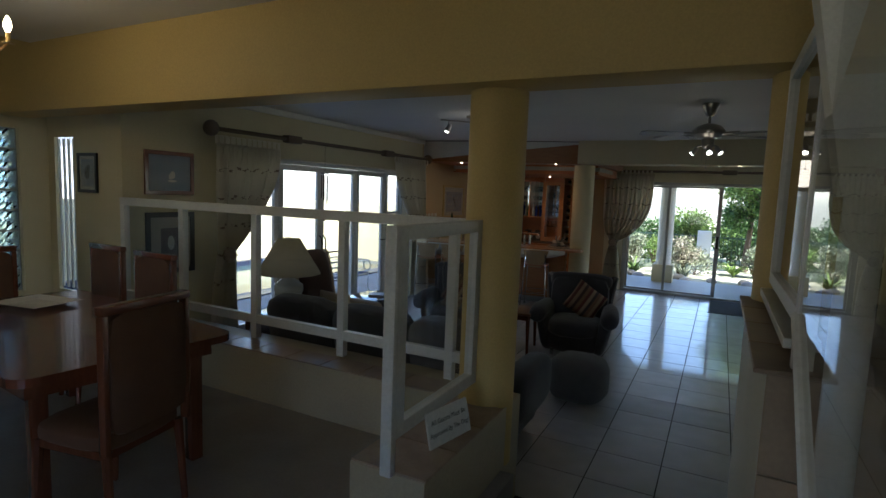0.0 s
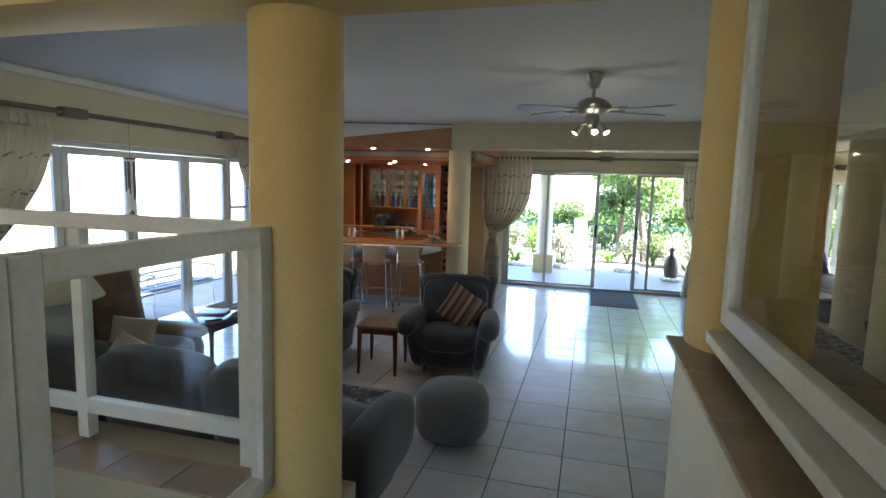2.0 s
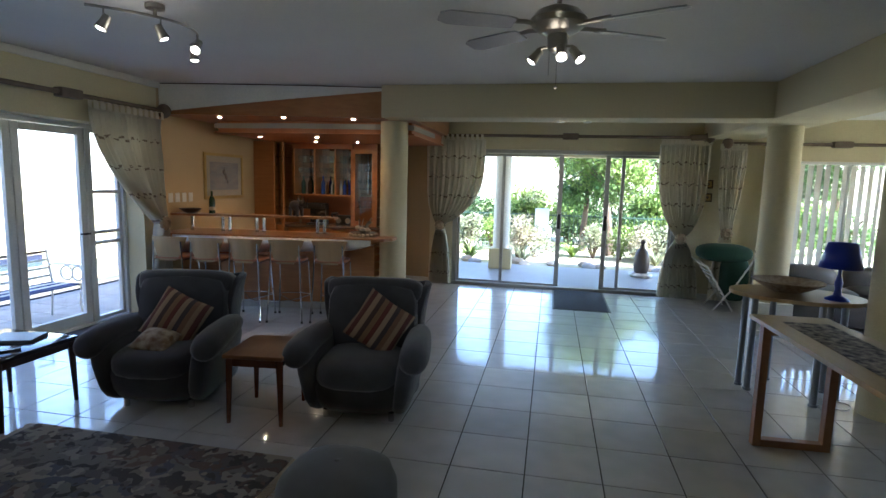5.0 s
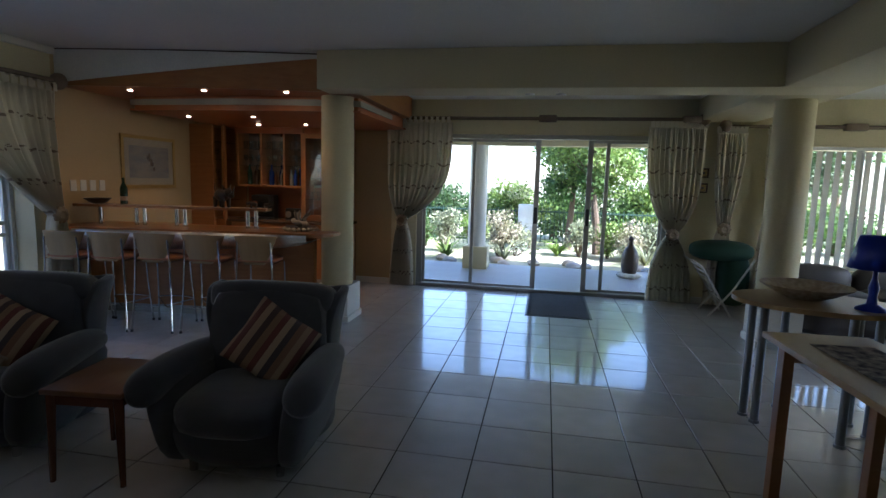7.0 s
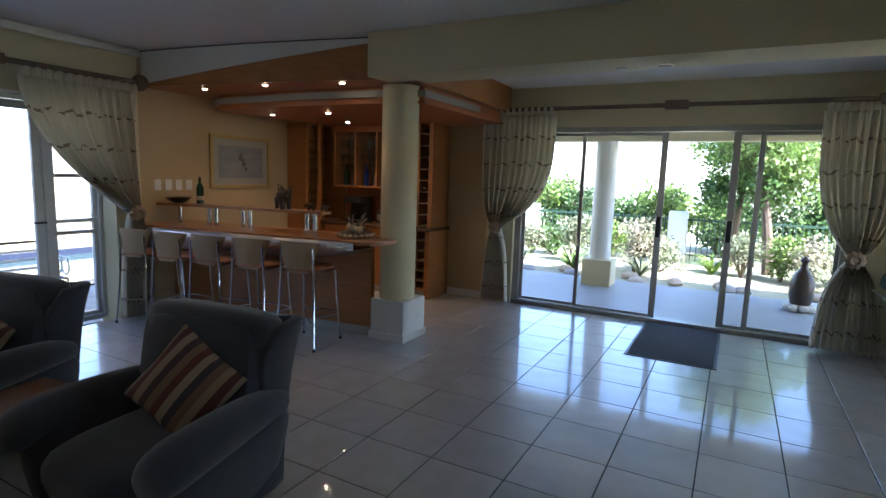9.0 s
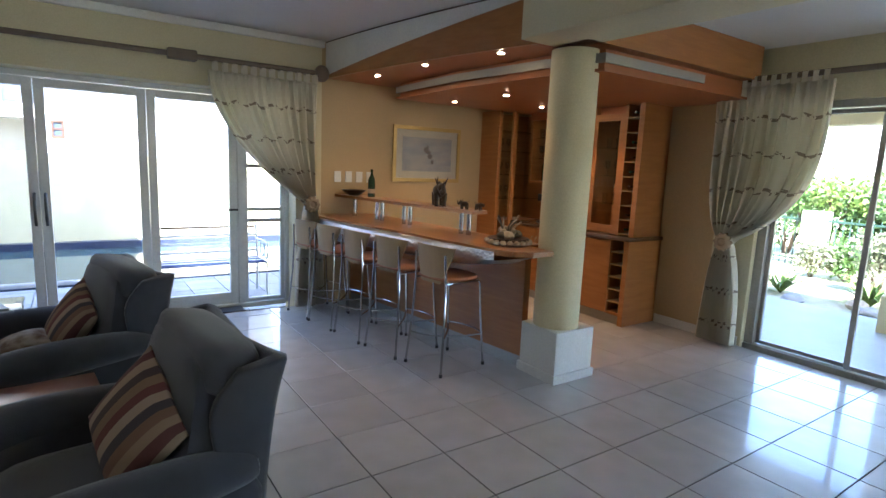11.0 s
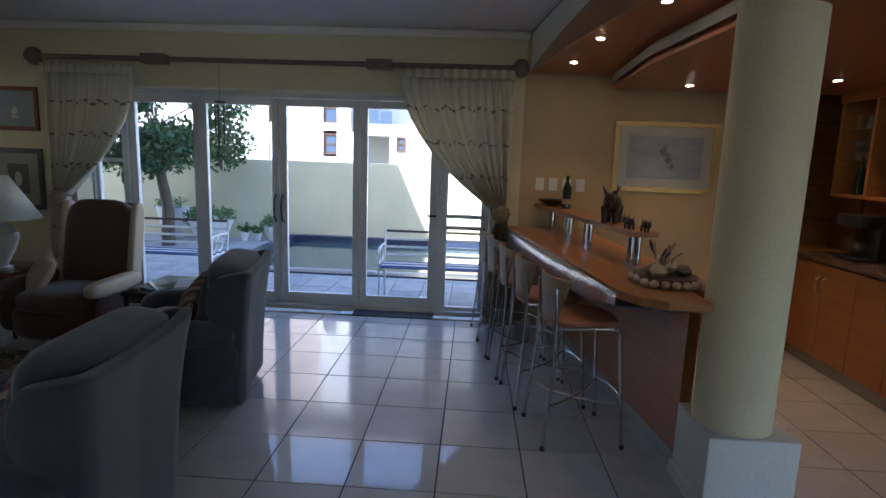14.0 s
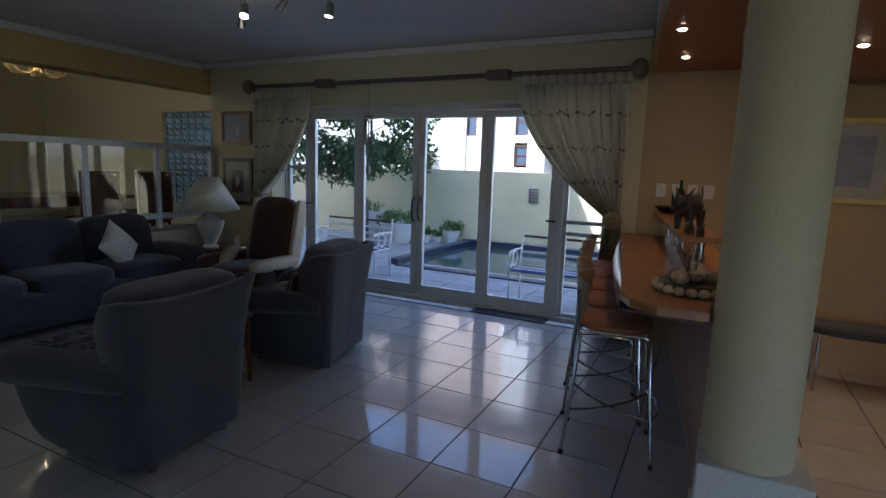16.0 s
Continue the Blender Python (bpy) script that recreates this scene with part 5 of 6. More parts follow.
rhino(0.78, (-3.5, 9.28, 1.228), -25, "dark carved horned animal figure on the raised bar shelf")
rhino(0.27, (-3.14, 9.30, 1.228), 200, "tiny dark animal figure on the raised bar shelf")
rhino(0.24, (-3.02, 9.36, 1.228), 10, "tiny brown animal figure at the end of the bar shelf")
orn = thing("shell_arrangement", "basket of stones, shells and dried twigs on the bar counter", "ornament", (-2.62, 9.36, 1.005))
bm = bmesh.new()
lathe(bm, [(0.12, 0), (0.17, 0.03), (0.16, 0.05), (0.0001, 0.04)], seg=24)
part("tray", bm, WOOD_DARK, orn)
SH = [mat("shell_cream", (0.55, 0.45, 0.33), 0.6, alt=(0.35, 0.25, 0.16), scale=20, bump=0.5), mat("stone_grey", (0.18, 0.16, 0.13), 0.8, bump=0.6)]
for i in range(20):
    a = 2 * math.pi * i / 20
    bm = bmesh.new()
    ball(bm, (0.165 * math.cos(a), 0.165 * math.sin(a), 0.022), 0.026, 8, (1, 1, 0.85))
    part("shell", bm, SH[0], orn, smooth=True)
for i in range(12):
    a = random.uniform(0, 6.28)
    r = random.uniform(0, 0.1)
    bm = bmesh.new()
    ball(bm, (r * math.cos(a), r * math.sin(a), 0.065 + random.uniform(0, 0.05)), random.uniform(0.03, 0.05), 8, (1.3, 0.9, 0.7))
    part("stone", bm, SH[i % 2], orn, smooth=True)
for i in range(9):
    a = random.uniform(0, 6.28)
    bm = bmesh.new()
    tube(bm, [(0.03 * math.cos(a), 0.03 * math.sin(a), 0.08), (0.07 * math.cos(a), 0.06 * math.sin(a), 0.15), (0.11 * math.cos(a + 0.3), 0.09 * math.sin(a + 0.3), random.uniform(0.18, 0.24))], 0.007, 6)
    part("twig", bm, SH[i % 2], orn, smooth=True)


# ---- pictures ----
def picture(at, w, h, frame_mat, label, mountw, art, turn=90, fw=0.03, group="wall pictures"):
    """Local x along the wall, -y into the room."""
    t = thing("framed_picture", label, "picture", at, turn, group)
    boxpart("frame", [(-w / 2, w / 2, -0.022, 0, h / 2 - fw, h / 2), (-w / 2, w / 2, -0.022, 0, -h / 2, -h / 2 + fw), (-w / 2, -w / 2 + fw, -0.022, 0, -h / 2 + fw, h / 2 - fw), (w / 2 - fw, w / 2, -0.022, 0, -h / 2 + fw, h / 2 - fw)], frame_mat, t, 0.003)
    if mountw:
        boxpart("mount", (-w / 2 + fw, w / 2 - fw, -0.010, -0.002, -h / 2 + fw, h / 2 - fw), MOUNT, t)
    k = fw + mountw
    aw, ah = w / 2 - k, h / 2 - k
    boxpart("print", (-aw, aw, -0.013, -0.0105, -ah, ah), art[0], t)
    bm = bmesh.new()
    for x, z, rx, rz in art[2]:
        vs = [bm.verts.new((x * aw + rx * aw * math.cos(a), -0.0145, z * ah + rz * ah * math.sin(a))) for a in [2 * math.pi * i / 12 for i in range(12)]]
        bm.faces.new(vs)
    part("print_shapes", bm, art[1], t)
    pane("glazing", -w / 2 + fw, w / 2 - fw, -0.018, -0.0165, -h / 2 + fw, h / 2 - fw, t, PICGLASS)
    return t


PICGLASS = glass_mat("matt_picture_glass", rough=0.35)
MOUNT = mat("mount_card", (0.44, 0.40, 0.33), 0.9)
ART_SEA = mat("print_sea", (0.14, 0.19, 0.27), 0.8, alt=(0.28, 0.30, 0.34), scale=2.5, stretch=(1, 1, 3))
ART_BIRD = mat("print_mist", (0.22, 0.23, 0.27), 0.8, alt=(0.42, 0.37, 0.31), scale=4, stretch=(1, 1, 3))
ART_MARK = mat("print_dark", (0.12, 0.10, 0.10), 0.8)
ART_LIGHT = mat("print_light", (0.6, 0.58, 0.55), 0.8)
picture((XW + 0.001, 10.13, 1.71), 0.96, 0.66, GOLD, "gilt-framed print of a flying bird over misty water", 0.085, (ART_BIRD, ART_MARK, [(0.02, 0.15, 0.12, 0.1), (0.1, -0.1, 0.1, 0.16), (-0.02, 0.38, 0.05, 0.22), (-0.1, 0.3, 0.06, 0.14), (0.2, -0.42, 0.06, 0.14)]), fw=0.045)
picture((XW + 0.001, 3.68, 1.98), 0.54, 0.43, WOOD_RED, "wood-framed picture of a white sailing boat at sea", 0.0, (ART_SEA, ART_LIGHT, [(0.12, -0.1, 0.12, 0.22), (0.02, -0.2, 0.1, 0.16), (0.1, -0.45, 0.22, 0.07)]), fw=0.04)
picture((XW + 0.001, 3.68, 1.28), 0.54, 0.62, BLACK, "black-framed small print with a wide pale mount", 0.11, (ART_MARK, ART_LIGHT, [(0, 0, 0.35, 0.5)]), fw=0.05)
picture((-5.60, 3.199, 1.95), 0.32, 0.38, BLACK, "black-framed grey picture beside the dining window", 0.03, (ART_BIRD, ART_MARK, [(0, 0, 0.4, 0.5), (0.3, 0.4, 0.2, 0.2)]), turn=0)
for z, n_ in ((1.78, "a"), (1.58, "b")):
    picture((2.02, YN - 0.001, z), 0.13, 0.13, WOOD_DARK, "small dark wooden wall plaque beside the curtain", 0.0, (GOLD, ART_MARK, [(0, 0, 0.4, 0.4)]), turn=0, fw=0.02, group="small wall plaques")

# ---- ceiling fan and lights ----
fan = thing("ceiling_fan", "brushed nickel ceiling fan with four grey blades and three spotlights", "ceiling fan", (-0.31, 5.85, H), 0)
bm = bmesh.new()
lathe(bm, [(0.03, -0.12), (0.05, -0.09), (0.075, -0.02), (0.075, -0.001)], seg=28)
cyl(bm, (0, 0, -0.19), (0, 0, -0.1), 0.014, seg=14)
part("stem", bm, NICKEL, fan, smooth=True)
bm = bmesh.new()
lathe(bm, [(0.05, -0.33), (0.10, -0.318), (0.14, -0.285), (0.145, -0.255), (0.11, -0.215), (0.05, -0.19), (0.02, -0.185)], seg=32)
part("motor", bm, NICKEL, fan, smooth=True)
FANB = mat("fan_blade", (0.33, 0.33, 0.33), 0.4, scale=6)
for i, a in enumerate((-25, 28, 145, 203)):
    bm = bmesh.new()
    prism(bm, [(0.24, -0.05), (0.30, -0.062), (0.58, -0.068), (0.63, -0.04), (0.63, 0.04), (0.58, 0.068), (0.30, 0.062), (0.24, 0.05)], -0.004, 0.004)
    o = part("blade", bm, FANB, fan)
    o.matrix_basis = pose(0, 0, -0.29, 0, 0, a) @ pose(0, 0, 0, 11, 0, 0)
    bm = bmesh.new()
    tube(bm, [(0.11, 0, 0.0), (0.18, 0.01, 0.008), (0.28, 0, 0.008)], 0.012)
    o2 = part("blade_arm", bm, NICKEL, fan, smooth=True)
    o2.matrix_basis = pose(0, 0, -0.29, 0, 0, a)
bm = bmesh.new()
lathe(bm, [(0.03, -0.42), (0.05, -0.405), (0.055, -0.34), (0.05, -0.33)], seg=24)
part("light_hub", bm, NICKEL, fan, smooth=True)
bm = bmesh.new()
cyl(bm, (0.0, -0.03, -0.60), (0.0, -0.03, -0.40), 0.0015, seg=6)
ball(bm, (0, -0.03, -0.60), 0.008, 8)
cyl(bm, (-0.04, -0.03, -0.54), (-0.04, -0.03, -0.40), 0.0015, seg=6)
part("pull_chain", bm, NICKEL, fan)


def head(parent, at, aim, lit=True, s=1.0):
    d = (Vector(aim)).normalized()
    m = Matrix.Translation(at) @ d.to_track_quat("Z", "Y").to_matrix().to_4x4()
    bm = bmesh.new()
    lathe(bm, [(0.012, -0.05 * s), (0.026 * s, -0.045 * s), (0.028 * s, 0.0), (0.038 * s, 0.05 * s), (0.036 * s, 0.05 * s), (0.03 * s, 0.03 * s)], seg=18)
    o = part("spot_head", bm, NICKEL, parent, smooth=True)
    o.matrix_basis = m
    bm = bmesh.new()
    ball(bm, (0, 0, 0.042 * s), 0.026 * s, 12, (1, 1, 0.5))
    b = part("bulb", bm, BULBW if lit else CERAMIC, o, smooth=True)


for a in (190, 280, 330):
    x, y = 0.11 * math.cos(radians(a)), 0.11 * math.sin(radians(a))
    bm = bmesh.new()
    tube(bm, [(x * 0.3, y * 0.3, -0.39), (x * 0.8, y * 0.8, -0.40), (x, y, -0.42)], 0.008)
    part("arm", bm, NICKEL, fan, smooth=True)
    head(fan, (x, y, -0.44), (x * 4, y * 4, -0.55), s=0.8)
fl = new("fan_light", bpy.data.lights.new("fan_light", "POINT"))
fl.data.energy, fl.data.color, fl.data.shadow_soft_size = 0.3, (1, 0.85, 0.62), 0.12
fl.location = (-0.31, 5.85, 2.18)

sb = thing("spotlight_bar", "curved nickel ceiling bar with four lit spotlights", "ceiling light", (-2.85, 6.13, H), 0)
bm = bmesh.new()
cyl(bm, (-0.06, 0, -0.03), (-0.06, 0, -0.001), 0.06, seg=24)
cyl(bm, (-0.06, 0, -0.07), (-0.06, 0, -0.03), 0.012, seg=10)
part("mount", bm, NICKEL, sb, smooth=True)
arc = [Vector((-0.33 * u * u, 0.22 + 0.5 * u, -0.075)) for u in [k / 8 for k in range(-8, 9)]]
bm = bmesh.new()
tube(bm, arc, 0.009)
part("rail", bm, NICKEL, sb, smooth=True)
for k, aim in ((1, (-0.25, -0.3, -0.8)), (5, (0.3, 0.2, -0.8)), (11, (0.1, -0.6, -0.7)), (15, (0.1, -0.1, -1))):
    p = arc[k]
    bm = bmesh.new()
    cyl(bm, (p.x, p.y, p.z - 0.05), (p.x, p.y, p.z), 0.006, seg=8)
    part("pivot", bm, NICKEL, sb)
    head(sb, (p.x, p.y, p.z - 0.09), aim)
fl = new("rail_light", bpy.data.lights.new("rail_light", "POINT"))
fl.data.energy, fl.data.color, fl.data.shadow_soft_size = 0.12, (1, 0.88, 0.68), 0.1
fl.location = (-2.96, 6.03, 2.58)

ch = thing("chandelier", "brass chandelier with curved arms and lit candle bulbs", "chandelier", (-3.88, 1.44, 0))
bm = bmesh.new()
lathe(bm, [(0.02, 2.55), (0.05, 2.6), (0.03, 2.66), (0.02, 2.75), (0.012, 3.28)], seg=16)
part("stem", bm, GOLD, ch, smooth=True)
for k in range(6):
    a = 2 * math.pi * k / 6 + 0.3
    c, s = math.cos(a), math.sin(a)
    bm = bmesh.new()
    tube(bm, [(0.03 * c, 0.03 * s, 2.62), (0.15 * c, 0.15 * s, 2.56), (0.28 * c, 0.28 * s, 2.57), (0.34 * c, 0.34 * s, 2.64)], 0.007)
    lathe(bm, [(0.03, 2.64), (0.03, 2.645), (0.012, 2.65), (0.012, 2.70)], (0.34 * c, 0.34 * s, 0), 10)
    arm = part("arm", bm, GOLD, ch, smooth=True)
    bm = bmesh.new()
    lathe(bm, [(0.008, 2.70), (0.02, 2.73), (0.017, 2.76), (0.004, 2.79)], (0.34 * c, 0.34 * s, 0), 12)
    part("bulb", bm, BULB, arm, smooth=True)

chime = thing("wind_chime", "dark tubular wind chime hanging from the curtain rod", "wind chime", (-4.93, 5.88, 0))
bm = bmesh.new()
cyl(bm, (0, 0, 2.08), (0, 0, 2.095), 0.055, seg=18)
cyl(bm, (0, 0, 2.095), (0, 0, 2.45), 0.002, seg=6)
cyl(bm, (0, 0, 1.54), (0, 0, 2.08), 0.0015, seg=6)
part("top_disc", bm, WOOD_DARK, chime)
for k in range(5):
    a = 2 * math.pi * k / 5
    bm = bmesh.new()
    cyl(bm, (0.042 * math.cos(a), 0.042 * math.sin(a), 1.66 + 0.03 * k), (0.042 * math.cos(a), 0.042 * math.sin(a), 2.06), 0.008, seg=10)
    part("chime_tube", bm, DARKS, chime, smooth=True)
bm = bmesh.new()
ball(bm, (0, 0, 1.5), 0.04, 12, (1, 0.4, 1.5))
part("sail", bm, WOOD_DARK, chime, smooth=True)

# ---- side room and dining ----
RUN = mat("table_runner", (0.40, 0.34, 0.28), 0.95, alt=(0.035, 0.03, 0.045), scale=20, bump=0.6, bscale=200, amount=1.0)
PALE = mat("pale_oak", (0.42, 0.28, 0.14), 0.35, alt=(0.36, 0.23, 0.11), scale=3, stretch=(8, 1, 1), bump=0.05)
lt = thing("console_table", "long light-oak table with sled legs and a woven runner", "table", (1.38, 5.93, 0), 2)
boxpart("tabletop", (-0.25, 0.25, -1.0, 1.0, 0.83, 0.86), PALE, lt, 0.004)
for y in (0.80, -0.80):
    boxpart("sled_leg", [(-0.24, -0.19, y - 0.03, y + 0.03, 0.0, 0.83), (0.19, 0.24, y - 0.03, y + 0.03, 0.0, 0.83), (-0.19, 0.19, y - 0.03, y + 0.03, 0.0, 0.05), (-0.19, 0.19, y - 0.03, y + 0.03, 0.77, 0.83)], mat("oak_leg", (0.33, 0.16, 0.07), 0.4, scale=5, stretch=(1, 1, 6)) if y > 0 else bpy.data.materials["oak_leg"], lt, 0.003)
rn = thing("table_runner", "woven brown and grey patterned runner lying on the long table", "table runner", (1.40, 5.93, 0.86), 2)
boxpart("cloth", (-0.14, 0.14, -0.8, 0.8, 0, 0.003), RUN, rn)
rt = thing("round_table", "curved light-oak table on grey tubular legs beside the column", "table", (1.76, 7.85, 0), -12)
bm = bmesh.new()
prism(bm, [(0.5 * math.cos(a), 0.36 * math.sin(a)) for a in [2 * math.pi * k / 40 for k in range(40)]], 0.83, 0.86)
part("tabletop", bm, PALE, rt)
for x, y in ((-0.38, 0.0), (-0.32, -0.17), (-0.12, 0.42), (0.15, -0.46), (0.3, 0.2), (0.36, -0.1)):
    bm = bmesh.new()
    xx, yy = x * 0.95, y * 0.62
    cyl(bm, (xx, yy, 0.02), (xx, yy, 0.83), 0.026, seg=18)
    cyl(bm, (xx, yy, 0.0), (xx, yy, 0.02), 0.034, seg=18)
    part("leg", bm, mat("leg_grey", (0.28, 0.30, 0.33), 0.3, metal=0.7) if "leg_grey" not in bpy.data.materials else bpy.data.materials["leg_grey"], rt, smooth=True)
wbk = thing("woven_bowl", "wide woven white and brown bowl on the curved table", "bowl", (1.72, 7.93, 0.86))
bm = bmesh.new()
lathe(bm, [(0.10, 0.0), (0.17, 0.03), (0.27, 0.085), (0.275, 0.095), (0.262, 0.09), (0.16, 0.038), (0.0001, 0.02)], seg=40)
part("basket", bm, mat("basket_weave", (0.52, 0.44, 0.34), 0.8, alt=(0.25, 0.17, 0.11), scale=30, bump=0.8, amount=0.7), wbk, smooth=True)
bl = thing("table_lamp", "bright cobalt blue table lamp on the curved table", "table lamp", (1.98, 7.66, 0.86))
BLUE = mat("cobalt", (0.01, 0.035, 0.42), 0.35, scale=8)
bm = bmesh.new()
lathe(bm, [(0.085, 0), (0.08, 0.012), (0.03, 0.04), (0.022, 0.09), (0.03, 0.14), (0.014, 0.2), (0.01, 0.30)], seg=24)
part("base", bm, BLUE, bl, smooth=True)
bm = bmesh.new()
lathe(bm, [(0.15, 0.26), (0.10, 0.46)], seg=32)
for f in [f for f in bm.faces if len(f.verts) > 4]:
    bm.faces.remove(f)
o = part("shade", bm, BLUE, bl, smooth=True)
o.modifiers.new("thickness", "SOLIDIFY").thickness = 0.003
cab = thing("power_cable", "coiled pale cable lying on the tiles under the table", "cable", (2.0, 7.6, 0))
bm = bmesh.new()
tube(bm, [(0.14 * math.cos(a) * (1 + 0.1 * math.sin(3 * a)), 0.1 * math.sin(a), 0.006 + 0.002 * a / 6) for a in [k * 0.3 for k in range(60)]], 0.004, 6)
part("coil", bm, WHITE, cab)
loung = thing("garden_lounger", "folded green-canvas lounger with a white tube frame against the wall", "lounger", (1.88, 11.22, 0), 0)
GREENC = mat("green_canvas", (0.010, 0.050, 0.026), 0.85, alt=(0.008, 0.036, 0.02), scale=6, bump=0.3)
pad("canvas", (0.30, 0.05, 0.80), (0.74, 0.5, 0.26), GREENC, loung, 2.8)
for y in (-0.22, 0.22):
    bm = bmesh.new()
    tube(bm, [(-0.10, y, 0.70), (0.02, y, 0.62), (0.22, y, 0.30), (0.40, y, 0.0)], 0.012)
    part("rail", bm, WHITE, loung, smooth=True)
    bm = bmesh.new()
    tube(bm, [(0.62, y, 0.74), (0.40, y, 0.34), (0.14, y, 0.0)], 0.012)
    part("leg", bm, WHITE, loung, smooth=True)
for k in range(8):
    bm = bmesh.new()
    cyl(bm, (0.0 + k * 0.045, -0.22, 0.62 - k * 0.066), (0.0 + k * 0.045, 0.22, 0.62 - k * 0.066), 0.008, seg=8)
    part("slat", bm, WHITE, loung, smooth=True)
pad("canvas_drop", (0.46, 0.04, 0.44), (0.34, 0.42, 0.66), GREENC, loung, 3.5)
GREYS = mat("grey_leather", (0.060, 0.054, 0.050), 0.5, scale=7, bump=0.2)
so2 = thing("sofa", "dark grey-brown leather sofa in the side room under the blinds", "sofa", (3.5, 10.6, 0), 0)
pad("base", (0, 0, 0.22), (1.7, 0.85, 0.38), GREYS, so2, 6)
for i in (-1, 1):
    pad("seat_cushion", (i * 0.4, -0.08, 0.42), (0.8, 0.7, 0.18), GREYS, so2, 4)
    pad("back_cushion", (i * 0.4, 0.3, 0.56), (0.78, 0.26, 0.36), GREYS, so2, 3.0)
    pad("arm", (i * 0.86, 0, 0.40), (0.2, 0.86, 0.36), GREYS, so2, 3.4)
so3 = thing("armchair", "dark patterned armchair beside the long table", "armchair", (2.35, 5.9, 0), 90)
chair_form(so3, mat("dark_pattern", (0.07, 0.065, 0.06), 0.9, alt=(0.12, 0.11, 0.10), scale=14, bump=0.4))
bench = thing("bench", "low upholstered bench on chrome legs against the bar wall", "bench", (-4.62, 10.5, 0), 90)
pad("seat", (0, 0, 0.47), (0.75, 0.34, 0.08), BLUEGREY, bench, 5)
for a in (-0.3, 0.3):
    for b in (-0.12, 0.12):
        bm = bmesh.new()
        cyl(bm, (a, b, 0), (a, b, 0.44), 0.012, seg=10)
        part("leg", bm, CHROME, bench, smooth=True)

dt = thing("dining_table", "dark polished mahogany dining table with rounded corners", "dining table", (-3.56, 1.84, HU), -6)
bm = bmesh.new()
prism(bm, [(sx * 0.86 + 0.10 * math.cos(a), sy * 0.43 + 0.10 * math.sin(a)) for sx, sy, a0 in ((1, 1, 0), (-1, 1, 1), (-1, -1, 2), (1, -1, 3)) for a in [(a0 + k / 6) * math.pi / 2 for k in range(7)]], 0.71, 0.75)
part("tabletop", bm, WOOD_RED, dt)
boxpart("apron", [(-0.84, 0.84, -0.45, -0.42, 0.62, 0.71), (-0.84, 0.84, 0.42, 0.45, 0.62, 0.71), (0.81, 0.84, -0.42, 0.42, 0.62, 0.71), (-0.84, -0.81, -0.42, 0.42, 0.62, 0.71)], WOOD_RED, dt)
for a in (-0.77, 0.77):
    for b in (-0.38, 0.38):
        boxpart("leg", (a - 0.035, a + 0.035, b - 0.035, b + 0.035, 0, 0.71), WOOD_RED, dt, 0.006)
tray = thing("serving_tray", "pale square glass tray on the dining table", "tray", (-4.1, 2.0, HU + 0.75), 10)
bm = bmesh.new()
rw = []
for k, (r, z) in enumerate(((0.10, 0.0), (0.12, 0.004), (0.2, 0.03), (0.205, 0.03), (0.125, 0.012), (0.0, 0.008))):
    rw.append([bm.verts.new((sx * r, sy * r * 0.8, z)) for sx, sy in ((-1, -1), (1, -1), (1, 1), (-1, 1))])
for a, b in zip(rw, rw[1:]):
    for k in range(4):
        bm.faces.new((a[k], a[(k + 1) % 4], b[(k + 1) % 4], b[k]))
part("tray", bm, CERAMIC, tray)


CHAIRC = mat("chair_cloth", (0.14, 0.07, 0.04), 0.9, alt=(0.11, 0.05, 0.03), scale=12, bump=0.5, bscale=180)


def dining_chair(at, turn, copy_of=None):
    if copy_of:
        return copy_thing(copy_of, pose(*at, 0, 0, turn))
    t = thing("dining_chair", "high-backed upholstered dining chair with dark wooden legs at the dining table", "dining chair", at, turn, "dining chairs")
    pad("seat", (0, 0, 0.46), (0.47, 0.46, 0.1), CHAIRC, t, 5)
    boxpart("back_frame", [(-0.24, -0.21, 0.205, 0.245, 0.42, 1.03), (0.21, 0.24, 0.205, 0.245, 0.42, 1.03), (-0.24, 0.24, 0.2, 0.25, 1.03, 1.07)], WOOD_RED, t, 0.006)
    pad("backrest", (0, 0.225, 0.76), (0.42, 0.06, 0.54), CHAIRC, t, 9)
    boxpart("rail", (-0.21, 0.21, -0.21, 0.2, 0.38, 0.42), WOOD_RED, t, 0.004)
    for a in (-0.2, 0.2):
        for b in (-0.2, 0.2):
            bm = bmesh.new()
            cyl(bm, (a * 1.05, b * 1.15, 0), (a, b, 0.42), 0.016, 0.024, 8)
            part("leg", bm, WOOD_RED, t, smooth=True)
    return t


dc = dining_chair((-2.64, 1.60, HU), -80)
for at, turn in (((-4.55, 2.50, HU), -4), ((-3.86, 2.44, HU), -3), ((-4.68, 1.98, HU), 84)):
    dining_chair(at, turn, dc)

sign = thing("notice_board", "white card sign with two lines of dark lettering", "sign", (-1.24, 2.42, 0.68), 0)
sign.matrix_basis = pose(-1.235, 2.42, 0.68, 0, 0, 78) @ pose(0, 0, 0, -14, 0, 0)
boxpart("card", (-0.16, 0.16, -0.006, 0.006, 0.0, 0.17), WHITE, sign, 0.003)


def words(text, x, z, size, parent):
    cu = bpy.data.curves.new("lettering", "FONT")
    cu.body, cu.size, cu.align_x, cu.extrude = text, size, "CENTER", 0.0006
    o = new("lettering", cu)
    o.data.materials.append(BLACK)
    o.parent = parent
    o.matrix_basis = pose(x, -0.0078, z, 90, 0, 0)
    return o


words("All Guests Must Be", 0, 0.105, 0.034, sign)
words("Approved By The Dog!", 0, 0.05, 0.032, sign)

